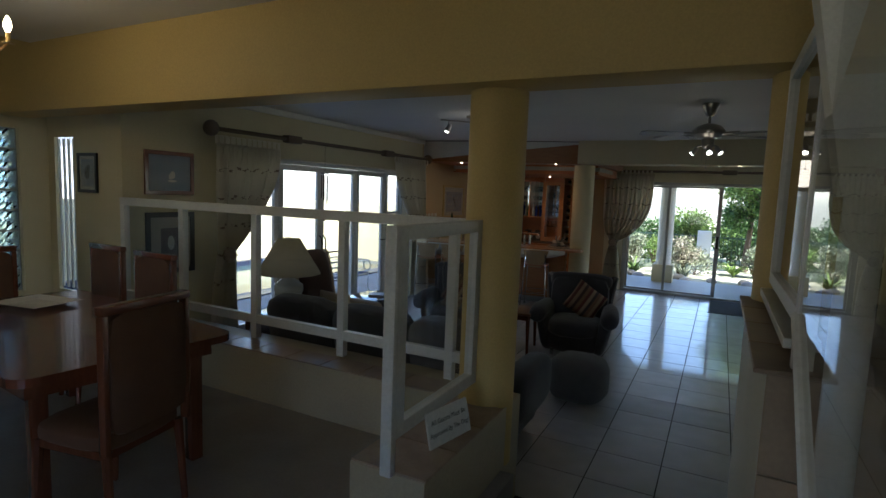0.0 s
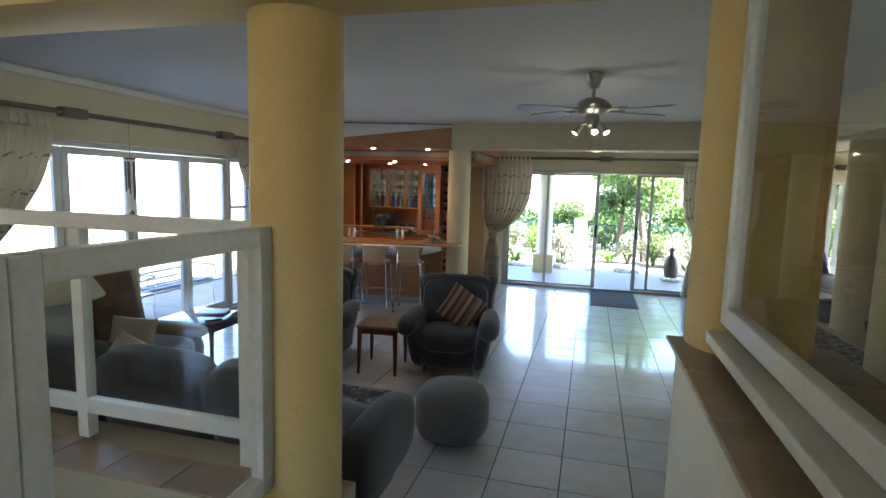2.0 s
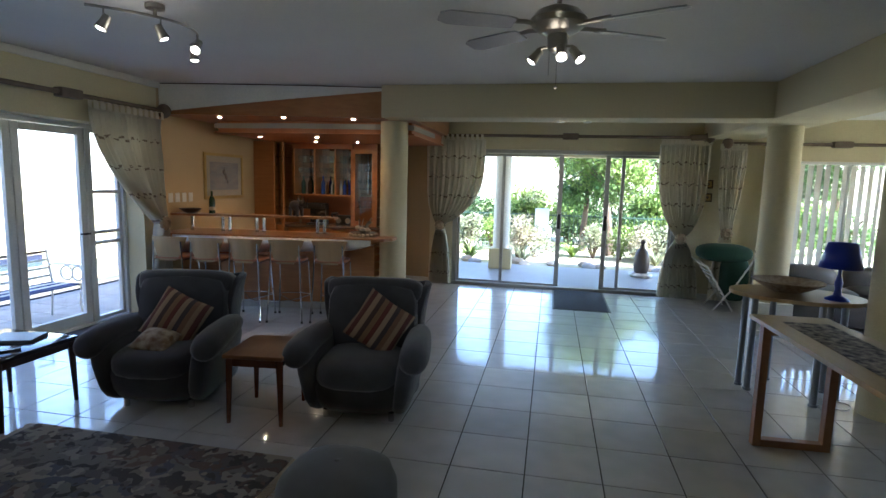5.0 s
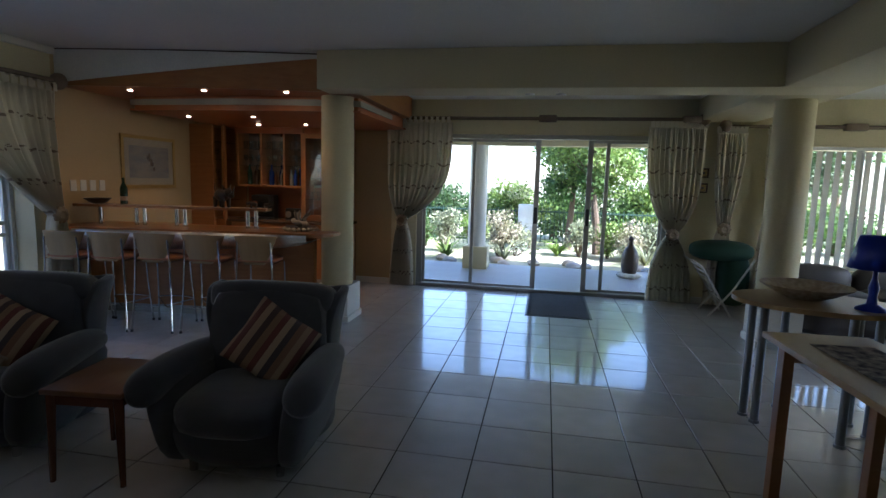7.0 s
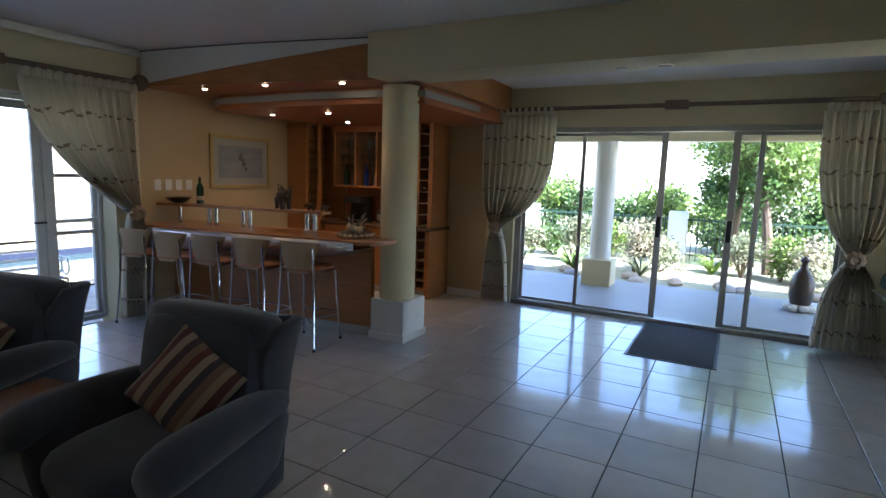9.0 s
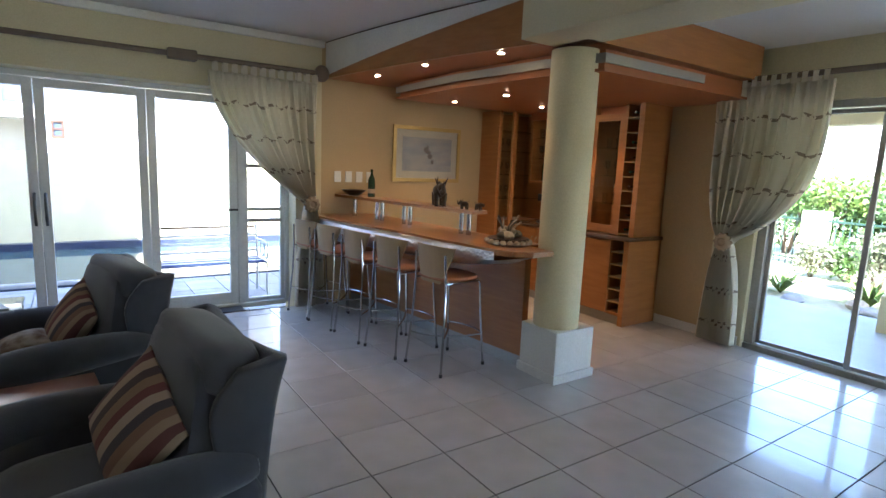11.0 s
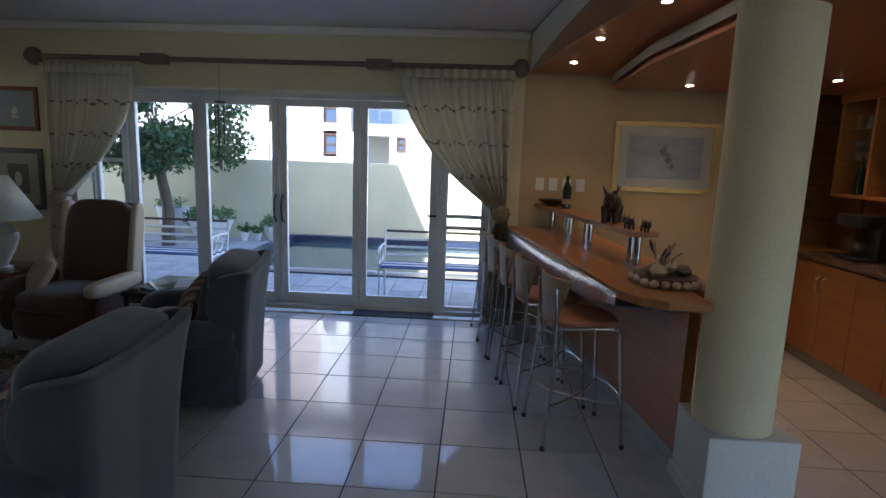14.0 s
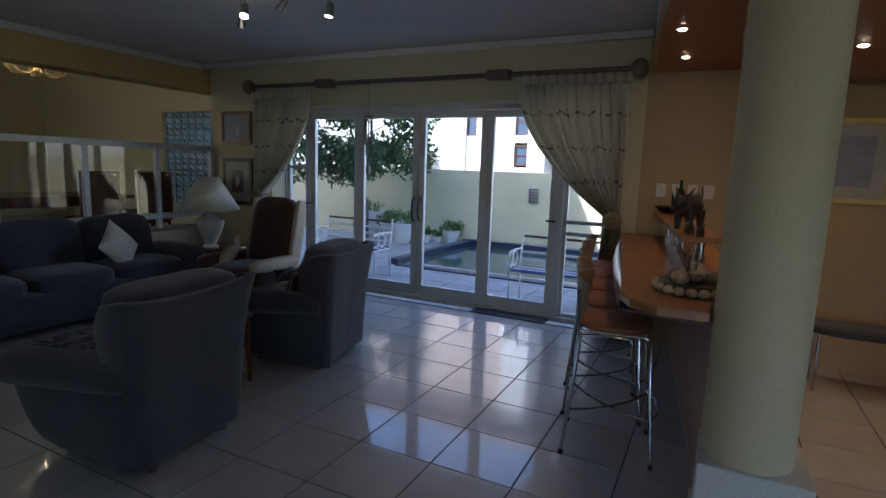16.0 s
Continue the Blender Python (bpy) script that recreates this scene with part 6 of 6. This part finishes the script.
# ---- outside ----
setting("ground", [(-60, 60, 14.7, 60, -0.35, -0.16), (-60, -10.9, -30, 14.7, -0.35, -0.16), (5.45, 60, -30, 14.7, -0.35, -0.16), (-10.9, 5.45, -30, -3.4, -0.35, -0.16)], mat("garden_soil", (0.50, 0.46, 0.34), 1.0, alt=(0.34, 0.34, 0.19), scale=2.2, bump=1.0, bscale=30, amount=1.0), "dry lawn and garden soil")
setting("porch", (-6.0, 6.5, 12.0, 14.7, -0.3, -0.06), mat("porch_tile", (0.36, 0.37, 0.38), 0.45, alt=(0.30, 0.31, 0.33), scale=3, bump=0.2), "pale grey tiled porch floor")
setting("porch_roof", (-6.0, 6.5, 12.0, 14.6, 2.62, 2.8), CEIL, "white porch ceiling")
setting("porch_beam", (-6.0, 6.5, 14.05, 14.35, 2.26, 2.62), WALL, "yellow-cream painted porch beam")
pillar("column_porch", -1.3, 14.18, 0.17, -0.06, 2.26, WHITE, "round white porch column")
setting("column_porch_plinth", (-1.53, -1.07, 13.95, 14.41, -0.06, 0.36), WALL, "square cream column base", 0.006)
pillar("column_porch_east", 3.6, 14.18, 0.17, -0.06, 2.26, WHITE, "round white porch column")
setting("deck", (-10.9, -5.43, -3.4, 12.0, -0.3, -0.115), GROUT, "dark joints under the patio paving")
# Unseen upper storey added so that its shadow falls on the yard wall.
setting("house_upper", (-5.5, 5.5, -3.6, 4.0, 3.75, 7.6), WALL, "plain unseen upper storey, added and sized to shade the yard wall")
# East eave, out to x = 8.2, is added to keep sun off window and floor.
setting("house_roof", [(-5.6, 8.2, 1.0, 12.0, 3.05, 3.3), (-6.6, 3.6, -3.6, 3.0, 3.5, 3.7)], CEIL, "flat unseen house roof, its east eave added to block the sun")
setting("yard_wall", [(-10.9, -10.7, -3.4, 14.0, -0.3, 1.52), (-10.7, -6.5, -3.6, -3.4, -0.3, 1.52), (-10.7, -6.2, 13.8, 14.0, -0.3, 1.52)], YARDWALL, "pale yellow rendered yard wall")
# pool
POOLT = mat("pool_tile", (0.022, 0.028, 0.055), 0.3, alt=(0.04, 0.05, 0.09), scale=20)
setting("pool_wall", [(-10.68, -10.5, 4.55, 12.0, -0.115, 0.02), (-10.5, -7.5, 4.55, 4.73, -0.112, 0.0), (-7.6, -7.4, 4.73, 12.0, -0.112, -0.07)], POOLT, "dark blue tiled pool edge", 0.004)
water = mat("pool_water", (0.05, 0.085, 0.085), 0.04, alt=(0.07, 0.10, 0.095), scale=0.8, bump=0.25, bscale=9)
tagged(boxpart("water", (-10.5, -7.6, 4.73, 12.0, -0.112, -0.10), water), "still dark green pool water", kind="structure")


def leaf_mat(name, c, alt):
    m = mat(name, c, 0.55, alt=alt, scale=3, amount=1.0)
    nt = m.node_tree
    n, l = nt.nodes, nt.links
    g = n.new("ShaderNodeNewGeometry")
    mr = n.new("ShaderNodeMapRange")
    mr.inputs[3].default_value, mr.inputs[4].default_value = 0.55, 1.5
    l.new(g.outputs["Random Per Island"], mr.inputs[0])
    hs = n.new("ShaderNodeHueSaturation")
    b = n["Principled BSDF"]
    s = b.inputs["Base Color"].links[0].from_socket
    l.new(s, hs.inputs["Color"])
    l.new(mr.outputs[0], hs.inputs["Value"])
    l.new(hs.outputs[0], b.inputs["Base Color"])
    t = n.new("ShaderNodeBsdfTranslucent")
    l.new(hs.outputs[0], t.inputs[0])
    x = n.new("ShaderNodeMixShader")
    x.inputs[0].default_value = 0.35
    l.new(b.outputs[0], x.inputs[1])
    l.new(t.outputs[0], x.inputs[2])
    l.new(x.outputs[0], n["Material Output"].inputs[0])
    return m


# The silver and pale ones carry the sun's glare on the border as colour.
LEAF = [leaf_mat("leaf_mid", (0.10, 0.18, 0.04), (0.06, 0.12, 0.03)), leaf_mat("leaf_dark", (0.045, 0.09, 0.03), (0.06, 0.11, 0.03)), leaf_mat("leaf_bright", (0.20, 0.28, 0.06), (0.12, 0.20, 0.04)), leaf_mat("leaf_silver_glare", (0.30, 0.31, 0.20), (0.20, 0.24, 0.13)), leaf_mat("flower_pale_glare", (0.42, 0.37, 0.28), (0.30, 0.30, 0.16))]
BARK = mat("bark", (0.14, 0.10, 0.07), 0.95, alt=(0.08, 0.06, 0.04), scale=8, stretch=(3, 3, 0.6), bump=1.0, bscale=40)


def leaves(name, clumps, n, size, material, parent, kind="", slim=0.5):
    """n small folded leaves strewn through the clumps (x, y, z, r)."""
    rng = np.random.default_rng(len(scene.objects))
    v, f = [], []
    wts = np.array([c[3] ** 2 for c in clumps])
    idx = rng.choice(len(clumps), n, p=wts / wts.sum())
    for k in idx:
        cx, cy, cz, r = clumps[k]
        d = rng.normal(size=3)
        d /= np.linalg.norm(d)
        p = np.array([cx, cy, cz]) + d * r * rng.uniform(0.45, 1.08) * np.array([1, 1, 0.85])
        u = rng.normal(size=3) + d * 0.6
        u /= np.linalg.norm(u)
        w = np.cross(u, rng.normal(size=3))
        w /= np.linalg.norm(w)
        s = size * rng.uniform(0.6, 1.3)
        i = len(v)
        v += [tuple(p), tuple(p + u * s * 0.5 + w * s * slim * 0.5), tuple(p + u * s), tuple(p + u * s * 0.5 - w * s * slim * 0.5)]
        f.append((i, i + 1, i + 2, i + 3))
    me = bpy.data.meshes.new(name)
    me.from_pydata(v, [], f)
    me.materials.append(material)
    o = new(name, me)
    o.parent = parent
    return tagged(o, kind=kind)


def bush(at, r, h, n, size, material, label, name="bush", slim=0.5, group="garden bushes"):
    t = thing(name, label, "bush", at, 0, group)
    cl = []
    for i in range(14):
        a, q = random.uniform(0, 6.28), random.uniform(0.0, 0.75) * r
        cl.append((q * math.cos(a), q * math.sin(a), random.uniform(0.25, 0.8) * h, r * random.uniform(0.28, 0.5)))
    bm = bmesh.new()
    for i in range(6):
        c = cl[i]
        tube(bm, [(c[0] * 0.1, c[1] * 0.1, 0), (c[0] * 0.5, c[1] * 0.4, c[2] * 0.5), (c[0], c[1], c[2])], 0.015 + 0.012 * r, 6)
    part("stems", bm, BARK, t)
    leaves("foliage", cl, n, size, material, t, slim=slim)
    return t


def tree(at, h, r, n, size, material, label):
    t = thing("tree", label, "tree", at, 0, "garden trees")
    bm = bmesh.new()
    lean = random.uniform(-0.3, 0.3)
    top = Vector((lean, random.uniform(-0.2, 0.2), h * 0.62))
    pts = [Vector((0, 0, 0)), Vector((lean * 0.2, 0.05, h * 0.2)), Vector((lean * 0.6, -0.05, h * 0.42)), top]
    for (a, b), (r0, r1) in zip(zip(pts, pts[1:]), ((0.13, 0.11), (0.11, 0.085), (0.085, 0.05))):
        cyl(bm, a, b, r0 * h / 4, r1 * h / 4, 10)
    cl = []
    for i in range(16):
        a, q = random.uniform(0, 6.28), random.uniform(0.2, 0.8) * r
        c = Vector((q * math.cos(a) + lean, q * math.sin(a), h * random.uniform(0.45, 0.92)))
        cl.append((*c, r * random.uniform(0.25, 0.42)))
        s = pts[2].lerp(pts[3], random.uniform(0, 1))
        tube(bm, [s, s.lerp(c, 0.5) + Vector((0, 0, 0.08)), c], 0.012 * h / 3, 6)
    part("trunk", bm, BARK, t)
    leaves("crown", cl, n, size, material, t)
    return t


# garden behind the porch
GZ = -0.16
for i in range(17):
    x = -7.5 + i * 0.95 + random.uniform(-0.2, 0.2)
    bush((x, 20.6 + random.uniform(-0.5, 0.8), GZ), 1.15, random.uniform(1.5, 2.2), 2600, 0.13, LEAF[(0, 1, 0, 2)[i % 4]], "dense green garden shrub behind the fence")
for i in range(5):
    tree((1.2 + i * 2.1 + random.uniform(-0.4, 0.4), 23.5 + random.uniform(-0.6, 1.2), GZ), random.uniform(3.4, 4.6), 1.5, 3600, 0.15, LEAF[(1, 0, 2)[i % 3]], "leafy garden tree beyond the fence")
tree((1.3, 17.9, GZ), 3.6, 1.35, 6500, 0.12, LEAF[2], "bright green tree with thin trunks beside the porch")
tree((0.6, 18.6, GZ), 3.2, 1.1, 4500, 0.12, LEAF[0], "bright green tree with thin trunks beside the porch")
for i in range(15):
    x = -5.5 + i * 0.62 + random.uniform(-0.15, 0.15)
    if -0.4 < x < 0.35:
        continue
    bush((x, 17.0 + random.uniform(-0.7, 0.9), GZ), 0.5, random.uniform(0.7, 1.25), 1300, 0.085, LEAF[(3, 2, 4, 3, 0)[i % 5]], "sunlit flowering garden shrub near the porch")


def tuft(at, r, n, material, label):
    t = thing("strappy_plant", label, "plant", at, 0, "strappy garden plants")
    v, f = [], []
    for k in range(n):
        a = random.uniform(0, 6.28)
        L = r * random.uniform(0.7, 1.15)
        d, s = Vector((math.cos(a), math.sin(a), 0)), Vector((-math.sin(a), math.cos(a), 0)) * 0.022
        up = random.uniform(0.5, 1.1)
        prev = None
        for j in range(5):
            q = j / 4
            p = d * L * q ** 1.1 + Vector((0, 0, up * L * (q - 0.75 * q * q) * 1.6))
            w = s * (1 - q) ** 0.6
            i = len(v)
            v += [tuple(p - w), tuple(p + w)]
            if prev is not None:
                f.append((prev, prev + 1, i + 1, i))
            prev = i
    me = bpy.data.meshes.new("blades")
    me.from_pydata(v, [], f)
    me.materials.append(material)
    o = new("blades", me)
    o.parent = t


for at, r in (((-2.2, 15.9, GZ), 0.75), ((-0.9, 16.0, GZ), 0.8), ((-3.3, 15.7, GZ), 0.7), ((0.3, 17.2, GZ), 0.6), ((2.2, 16.3, GZ), 0.9), ((1.9, 17.4, GZ), 1.0), ((-4.4, 16.2, GZ), 0.8), ((3.1, 16.0, GZ), 0.8)):
    tuft(at, r, 60, LEAF[2 if r < 0.8 else 3], "strappy-leaved plant in the sunny border")
fence = thing("fence", "dark green steel bar fence between white piers", "fence", (0, 19.0, GZ))
FEN = mat("fence_green", (0.03, 0.07, 0.05), 0.5)
boxpart("rail", [(-6, 5, -0.02, 0.02, 0.95, 0.99), (-6, 5, -0.02, 0.02, 0.12, 0.16)], FEN, fence)
bm = bmesh.new()
cyl(bm, (0, 0, 0), (0, 0, 1.05), 0.011, seg=6)
fb = part("fence_bar", bm, FEN, fence)
fb.matrix_basis = pose(-6, 0, 0)
for i in range(1, 92):
    o = new("fence_bar", fb.data)
    o.parent = fence
    o.matrix_basis = pose(-6 + i * 0.12, 0, 0)
for x in (-0.55, -4.2, 3.2):
    boxpart("pier", (x - 0.2, x + 0.2, -0.2, 0.2, 0, 1.15), WHITE, fence, 0.01)
urn = thing("garden_statuette", "dark bottle-shaped garden ornament on a pale stone", "ornament", (1.5, 13.95, -0.06))
bm = bmesh.new()
lathe(bm, [(0.12, 0.09), (0.15, 0.2), (0.15, 0.38), (0.11, 0.5), (0.05, 0.58), (0.035, 0.66), (0.055, 0.7), (0.03, 0.74), (0.0001, 0.76)], seg=20)
part("figure", bm, DARKS, urn, smooth=True)
bm = bmesh.new()
for k in range(9):
    a = 2 * math.pi * k / 9
    ball(bm, (0.15 * math.cos(a), 0.15 * math.sin(a), 0.05), 0.07, 8, (1.1, 1, 0.7))
ball(bm, (0, 0, 0.05), 0.14, 10, (1, 1, 0.5))
part("stones", bm, CERAMIC, urn, smooth=True)
for i in range(16):
    x, y = random.uniform(-4.5, 3.5), random.uniform(15.0, 15.6)
    bm = bmesh.new()
    ball(bm, (0, 0, 0.06), 0.14, 8, (random.uniform(0.8, 1.4), random.uniform(0.7, 1.2), 0.6))
    for v in bm.verts:
        v.co += Vector((random.uniform(-1, 1), random.uniform(-1, 1), random.uniform(-1, 1))) * 0.01
    t = thing("rock", "pale rounded border rock beside the porch", "rock", (x, y, GZ), random.uniform(0, 360), "border rocks")
    part("stone", bm, SH[0] if i % 3 else PAVE, t, smooth=True)

# patio
def bench_seat(at, turn):
    t = thing("garden_bench", "white scrolled iron garden bench with a blue striped cushion", "bench", at, turn, "garden benches")
    bm = bmesh.new()
    for x in (-0.6, 0.6):
        tube(bm, [(x, -0.24, 0), (x, -0.2, 0.2), (x, -0.22, 0.42), (x, 0.2, 0.42), (x, 0.24, 0)], 0.014)
        tube(bm, [(x, 0.2, 0.42), (x, 0.27, 0.85)], 0.014)
        tube(bm, [(x, -0.2 + 0.08 * math.cos(a) + 0.02, 0.56 + 0.09 * math.sin(a)) for a in [k * 0.5 for k in range(14)]], 0.011)
        tube(bm, [(x, -0.02 + 0.09 * math.cos(a), 0.56 + 0.09 * math.sin(a)) for a in [k * 0.5 for k in range(14)]], 0.011)
        tube(bm, [(x, -0.24, 0.66), (x, 0.0, 0.67), (x, 0.24, 0.66)], 0.012)
    part("iron_frame", bm, WHITE, t, smooth=True)
    for k in range(4):
        boxpart("back_slat", (-0.6, 0.6, 0.225 + k * 0.012, 0.24 + k * 0.012, 0.5 + k * 0.1, 0.53 + k * 0.1), WOOD_DARK if k > 2 else WHITE, t, 0.003)
    for k in range(6):
        boxpart("seat_slat", (-0.6, 0.6, -0.22 + k * 0.075, -0.17 + k * 0.075, 0.425, 0.44), mat("bench_blue", (0.03, 0.05, 0.16), 0.8) if "bench_blue" not in bpy.data.materials else bpy.data.materials["bench_blue"] if k % 2 else WHITE, t, 0.003)
    return t


b1 = bench_seat((-6.2, 7.85, -0.095), 90)
copy_thing(b1, pose(-6.45, 4.5, -0.095, 0, 0, 90))


def planter(at, r, h, label, n, square=False):
    t = thing("planter", label, "planter", at, 0, "patio planters")
    bm = bmesh.new()
    lathe(bm, [(r * 0.55, 0), (r, h), (r * 0.92, h), (r * 0.9, h * 0.9), (0.0001, h * 0.88)], seg=20)
    part("pot", bm, WHITE, t, smooth=True)
    cl = [(random.uniform(-1, 1) * r * 0.8, random.uniform(-1, 1) * r * 0.8, h + random.uniform(0.02, 0.14), r * 0.4) for k in range(7)]
    leaves("foliage", cl, n, 0.09, LEAF[0], t, slim=0.3)


planter((-9.85, 3.3, -0.1), 0.42, 0.45, "wide white bowl planter with green foliage by the pool", 700)
planter((-10.4, 4.32, -0.1), 0.2, 0.3, "small white urn planter with spiky foliage by the pool", 350)
planter((-10.2, 3.8, -0.1), 0.1, 0.17, "small white flower pot by the pool", 120)
planter((-10.3, 2.3, -0.1), 0.32, 0.62, "tall white planter by the pool", 200)
planter((-10.3, 4.03, -0.1), 0.09, 0.15, "small white flower pot by the pool", 120)
tree((-9.3, 2.75, -0.1), 3.6, 1.5, 14000, 0.11, LEAF[1], "dark leafy tree with a bare trunk in the patio corner")
lampw = thing("wall_lamp", "small square bronze wall lamp on the yard wall", "wall lamp", (-10.7, 6.05, 1.05), 90)
boxpart("body", (-0.1, 0.1, -0.05, 0, -0.16, 0.16), NICKEL, lampw, 0.01)
bm = bmesh.new()
for k in range(5):
    box(bm, -0.09, 0.09, -0.056, -0.05, -0.13 + k * 0.06, -0.10 + k * 0.06)
part("louvres", bm, ALU_DARK, lampw)

# neighbouring house beyond the yard
BRICK = mat("face_brick", (0.20, 0.17, 0.145), 0.9, alt=(0.10, 0.07, 0.055), scale=5, stretch=(1, 1, 3), bump=0.6, bscale=30, amount=1.0)
_n, _l = BRICK.node_tree.nodes, BRICK.node_tree.links
_c, _m, _k, _x = _n.new("ShaderNodeTexCoord"), _n.new("ShaderNodeMapping"), _n.new("ShaderNodeTexBrick"), _n.new("ShaderNodeMix")
_m.inputs["Rotation"].default_value = (math.pi / 2, 0, math.pi / 2)
_k.inputs["Scale"].default_value, _k.inputs["Mortar Size"].default_value = 1.0, 0.02
_k.inputs["Brick Width"].default_value, _k.inputs["Row Height"].default_value = 0.36, 0.13
_k.inputs["Color1"].default_value, _k.inputs["Color2"].default_value, _k.inputs["Mortar"].default_value = (0.55, 0.55, 0.55, 1), (1.3, 1.2, 1.1, 1), (2.2, 2.2, 2.2, 1)
_x.data_type, _x.blend_type = "RGBA", "MULTIPLY"
_x.inputs[0].default_value = 1.0
_l.new(_c.outputs["Object"], _m.inputs[0])
_l.new(_m.outputs[0], _k.inputs["Vector"])
_b = _n["Principled BSDF"]
_l.new(_b.inputs["Base Color"].links[0].from_socket, _x.inputs[6])
_l.new(_k.outputs["Color"], _x.inputs[7])
_l.new(_x.outputs[2], _b.inputs["Base Color"])
RENDER_ = mat("white_render", (0.50, 0.50, 0.49), 0.8, scale=1)
DARKW = mat("far_window", (0.05, 0.07, 0.10), 0.12)
nb = thing("house", "two-storey brick and white-rendered house beyond the yard wall", "house", (-15, 0, GZ))
boxpart("brick_wall", [(-6, 0, -7, 2.5, 3.25, 6.6), (-6, 0, 2.82, 4.0, 3.7, 6.6), (-6, 0, 2.82, 3.9, 0, 3.7), (-6, 0, 2.5, 2.82, 3.85, 6.6)], BRICK, nb)
boxpart("rendered_wall", [(-6, 0.06, -7, 2.5, 0, 3.25), (-6, 0, 2.5, 2.82, 0, 2.7), (-6, 0.05, 3.9, 4.83, 0, 1.8), (-6, 0.05, 4.46, 4.83, 1.8, 6.4), (-6, 0.05, 4.0, 4.46, 3.7, 6.4), (-6, 0.05, 3.9, 4.06, 1.8, 3.7), (-6, 0.05, 4.06, 4.46, 2.52, 2.72)], RENDER_, nb)
boxpart("terrace_wall", [(-6, 0.12, 4.83, 5.0, 0, 2.5), (-6, 0.12, 5.96, 12, 0, 2.72), (-6, 0.12, 5.0, 5.96, 2.42, 2.72), (-6, -1.2, 5.0, 5.96, 0, 2.42), (-6, -2.5, 4.83, 12, 2.72, 6.4)], RENDER_, nb)
boxpart("roof", (-6.4, 0.6, -7.5, 12.5, 6.6, 6.85), WOOD_DARK, nb)
boxpart("canopy", (0.06, 0.8, 0.3, 1.45, 2.1, 2.24), WOOD_DARK, nb)
for y0, y1, z0, z1, x in ((2.5, 2.82, 2.7, 3.85, -0.08), (4.06, 4.46, 2.72, 3.55, -0.06), (4.06, 4.46, 1.86, 2.44, -0.06), (6.15, 6.4, 2.0, 2.4, 0.13), (0.45, 1.35, 1.2, 2.0, 0.07), (-3.0, -2.0, 3.8, 5.0, 0.01)):
    w_ = boxpart("window", [(x, x + 0.05, y0, y1, z0, z0 + 0.05), (x, x + 0.05, y0, y1, z1 - 0.05, z1), (x, x + 0.05, y0, y0 + 0.05, z0 + 0.05, z1 - 0.05), (x, x + 0.05, y1 - 0.05, y1, z0 + 0.05, z1 - 0.05), (x, x + 0.04, y0 + 0.05, y1 - 0.05, (z0 + z1) / 2 - 0.02, (z0 + z1) / 2 + 0.02)], WOOD_DARK, nb)
    boxpart("pane", (x + 0.005, x + 0.02, y0 + 0.051, y1 - 0.051, z0 + 0.051, z1 - 0.051), DARKW, w_)
for i in range(3):
    boxpart("balustrade_glass", (0.02, 0.03, 4.95 + i * 0.36, 5.28 + i * 0.36, 2.73, 3.1), DARKW, nb)

# ---- floor tiles and paving, piece by piece ----
floor = bpy.data.objects["floor"]


def tile_mesh(w, d, t=0.006, name="tile"):
    bm = bmesh.new()
    box(bm, -w / 2, w / 2, -d / 2, d / 2, -t, 0, 0.0012, 1)
    me = bpy.data.meshes.new(name)
    bm.to_mesh(me)
    bm.free()
    return me


TP, JOINT = 0.4515, 0.0075
whole = tile_mesh(TP - JOINT, TP - JOINT)
whole.materials.append(TILE)
tx = [0.075 + TP * i for i in range(-12, 12)]
ty = [7.30 + TP * j for j in range(-9, 11)]
rest = bmesh.new()
n = 0
for x0 in tx:
    for y0 in ty:
        a0, a1, b0, b1 = max(x0, XW), min(x0 + TP, 5.2), max(y0, 2.92), min(y0 + TP, YN)
        if a1 - a0 < 0.03 or b1 - b0 < 0.03:
            continue
        full = a1 - a0 > TP - 1e-4 and b1 - b0 > TP - 1e-4
        if full and x0 < 1.8 and n < 300:
            o = new("tile", whole)
            o.parent = floor
            o.location = ((a0 + a1) / 2, (b0 + b1) / 2, random.uniform(-0.0004, 0.0002))
            n += 1
        else:
            box(rest, a0 + JOINT / 2, a1 - JOINT / 2, b0 + JOINT / 2, b1 - JOINT / 2, -0.006, -0.0002)
part("edge_tiles", rest, TILE, floor, kind="stuff")
deck = bpy.data.objects["deck"]
slab = tile_mesh(0.59, 0.392, 0.02, "paver")
slab.materials.append(PAVE)
rest = bmesh.new()
for i in range(9):
    for j in range(38):
        x, y = -5.75 - i * 0.6, -2.9 + j * 0.4
        if x < -7.7 and y > 4.4:
            continue
        if x > -8.3 and 1.5 < y < 11.6:
            o = new("paver", slab)
            o.parent = deck
            o.location = (x, y, -0.095 + random.uniform(-0.001, 0.001))
        else:
            box(rest, x - 0.295, x + 0.295, y - 0.196, y + 0.196, -0.115, -0.095)
part("far_pavers", rest, PAVE, deck, kind="stuff")
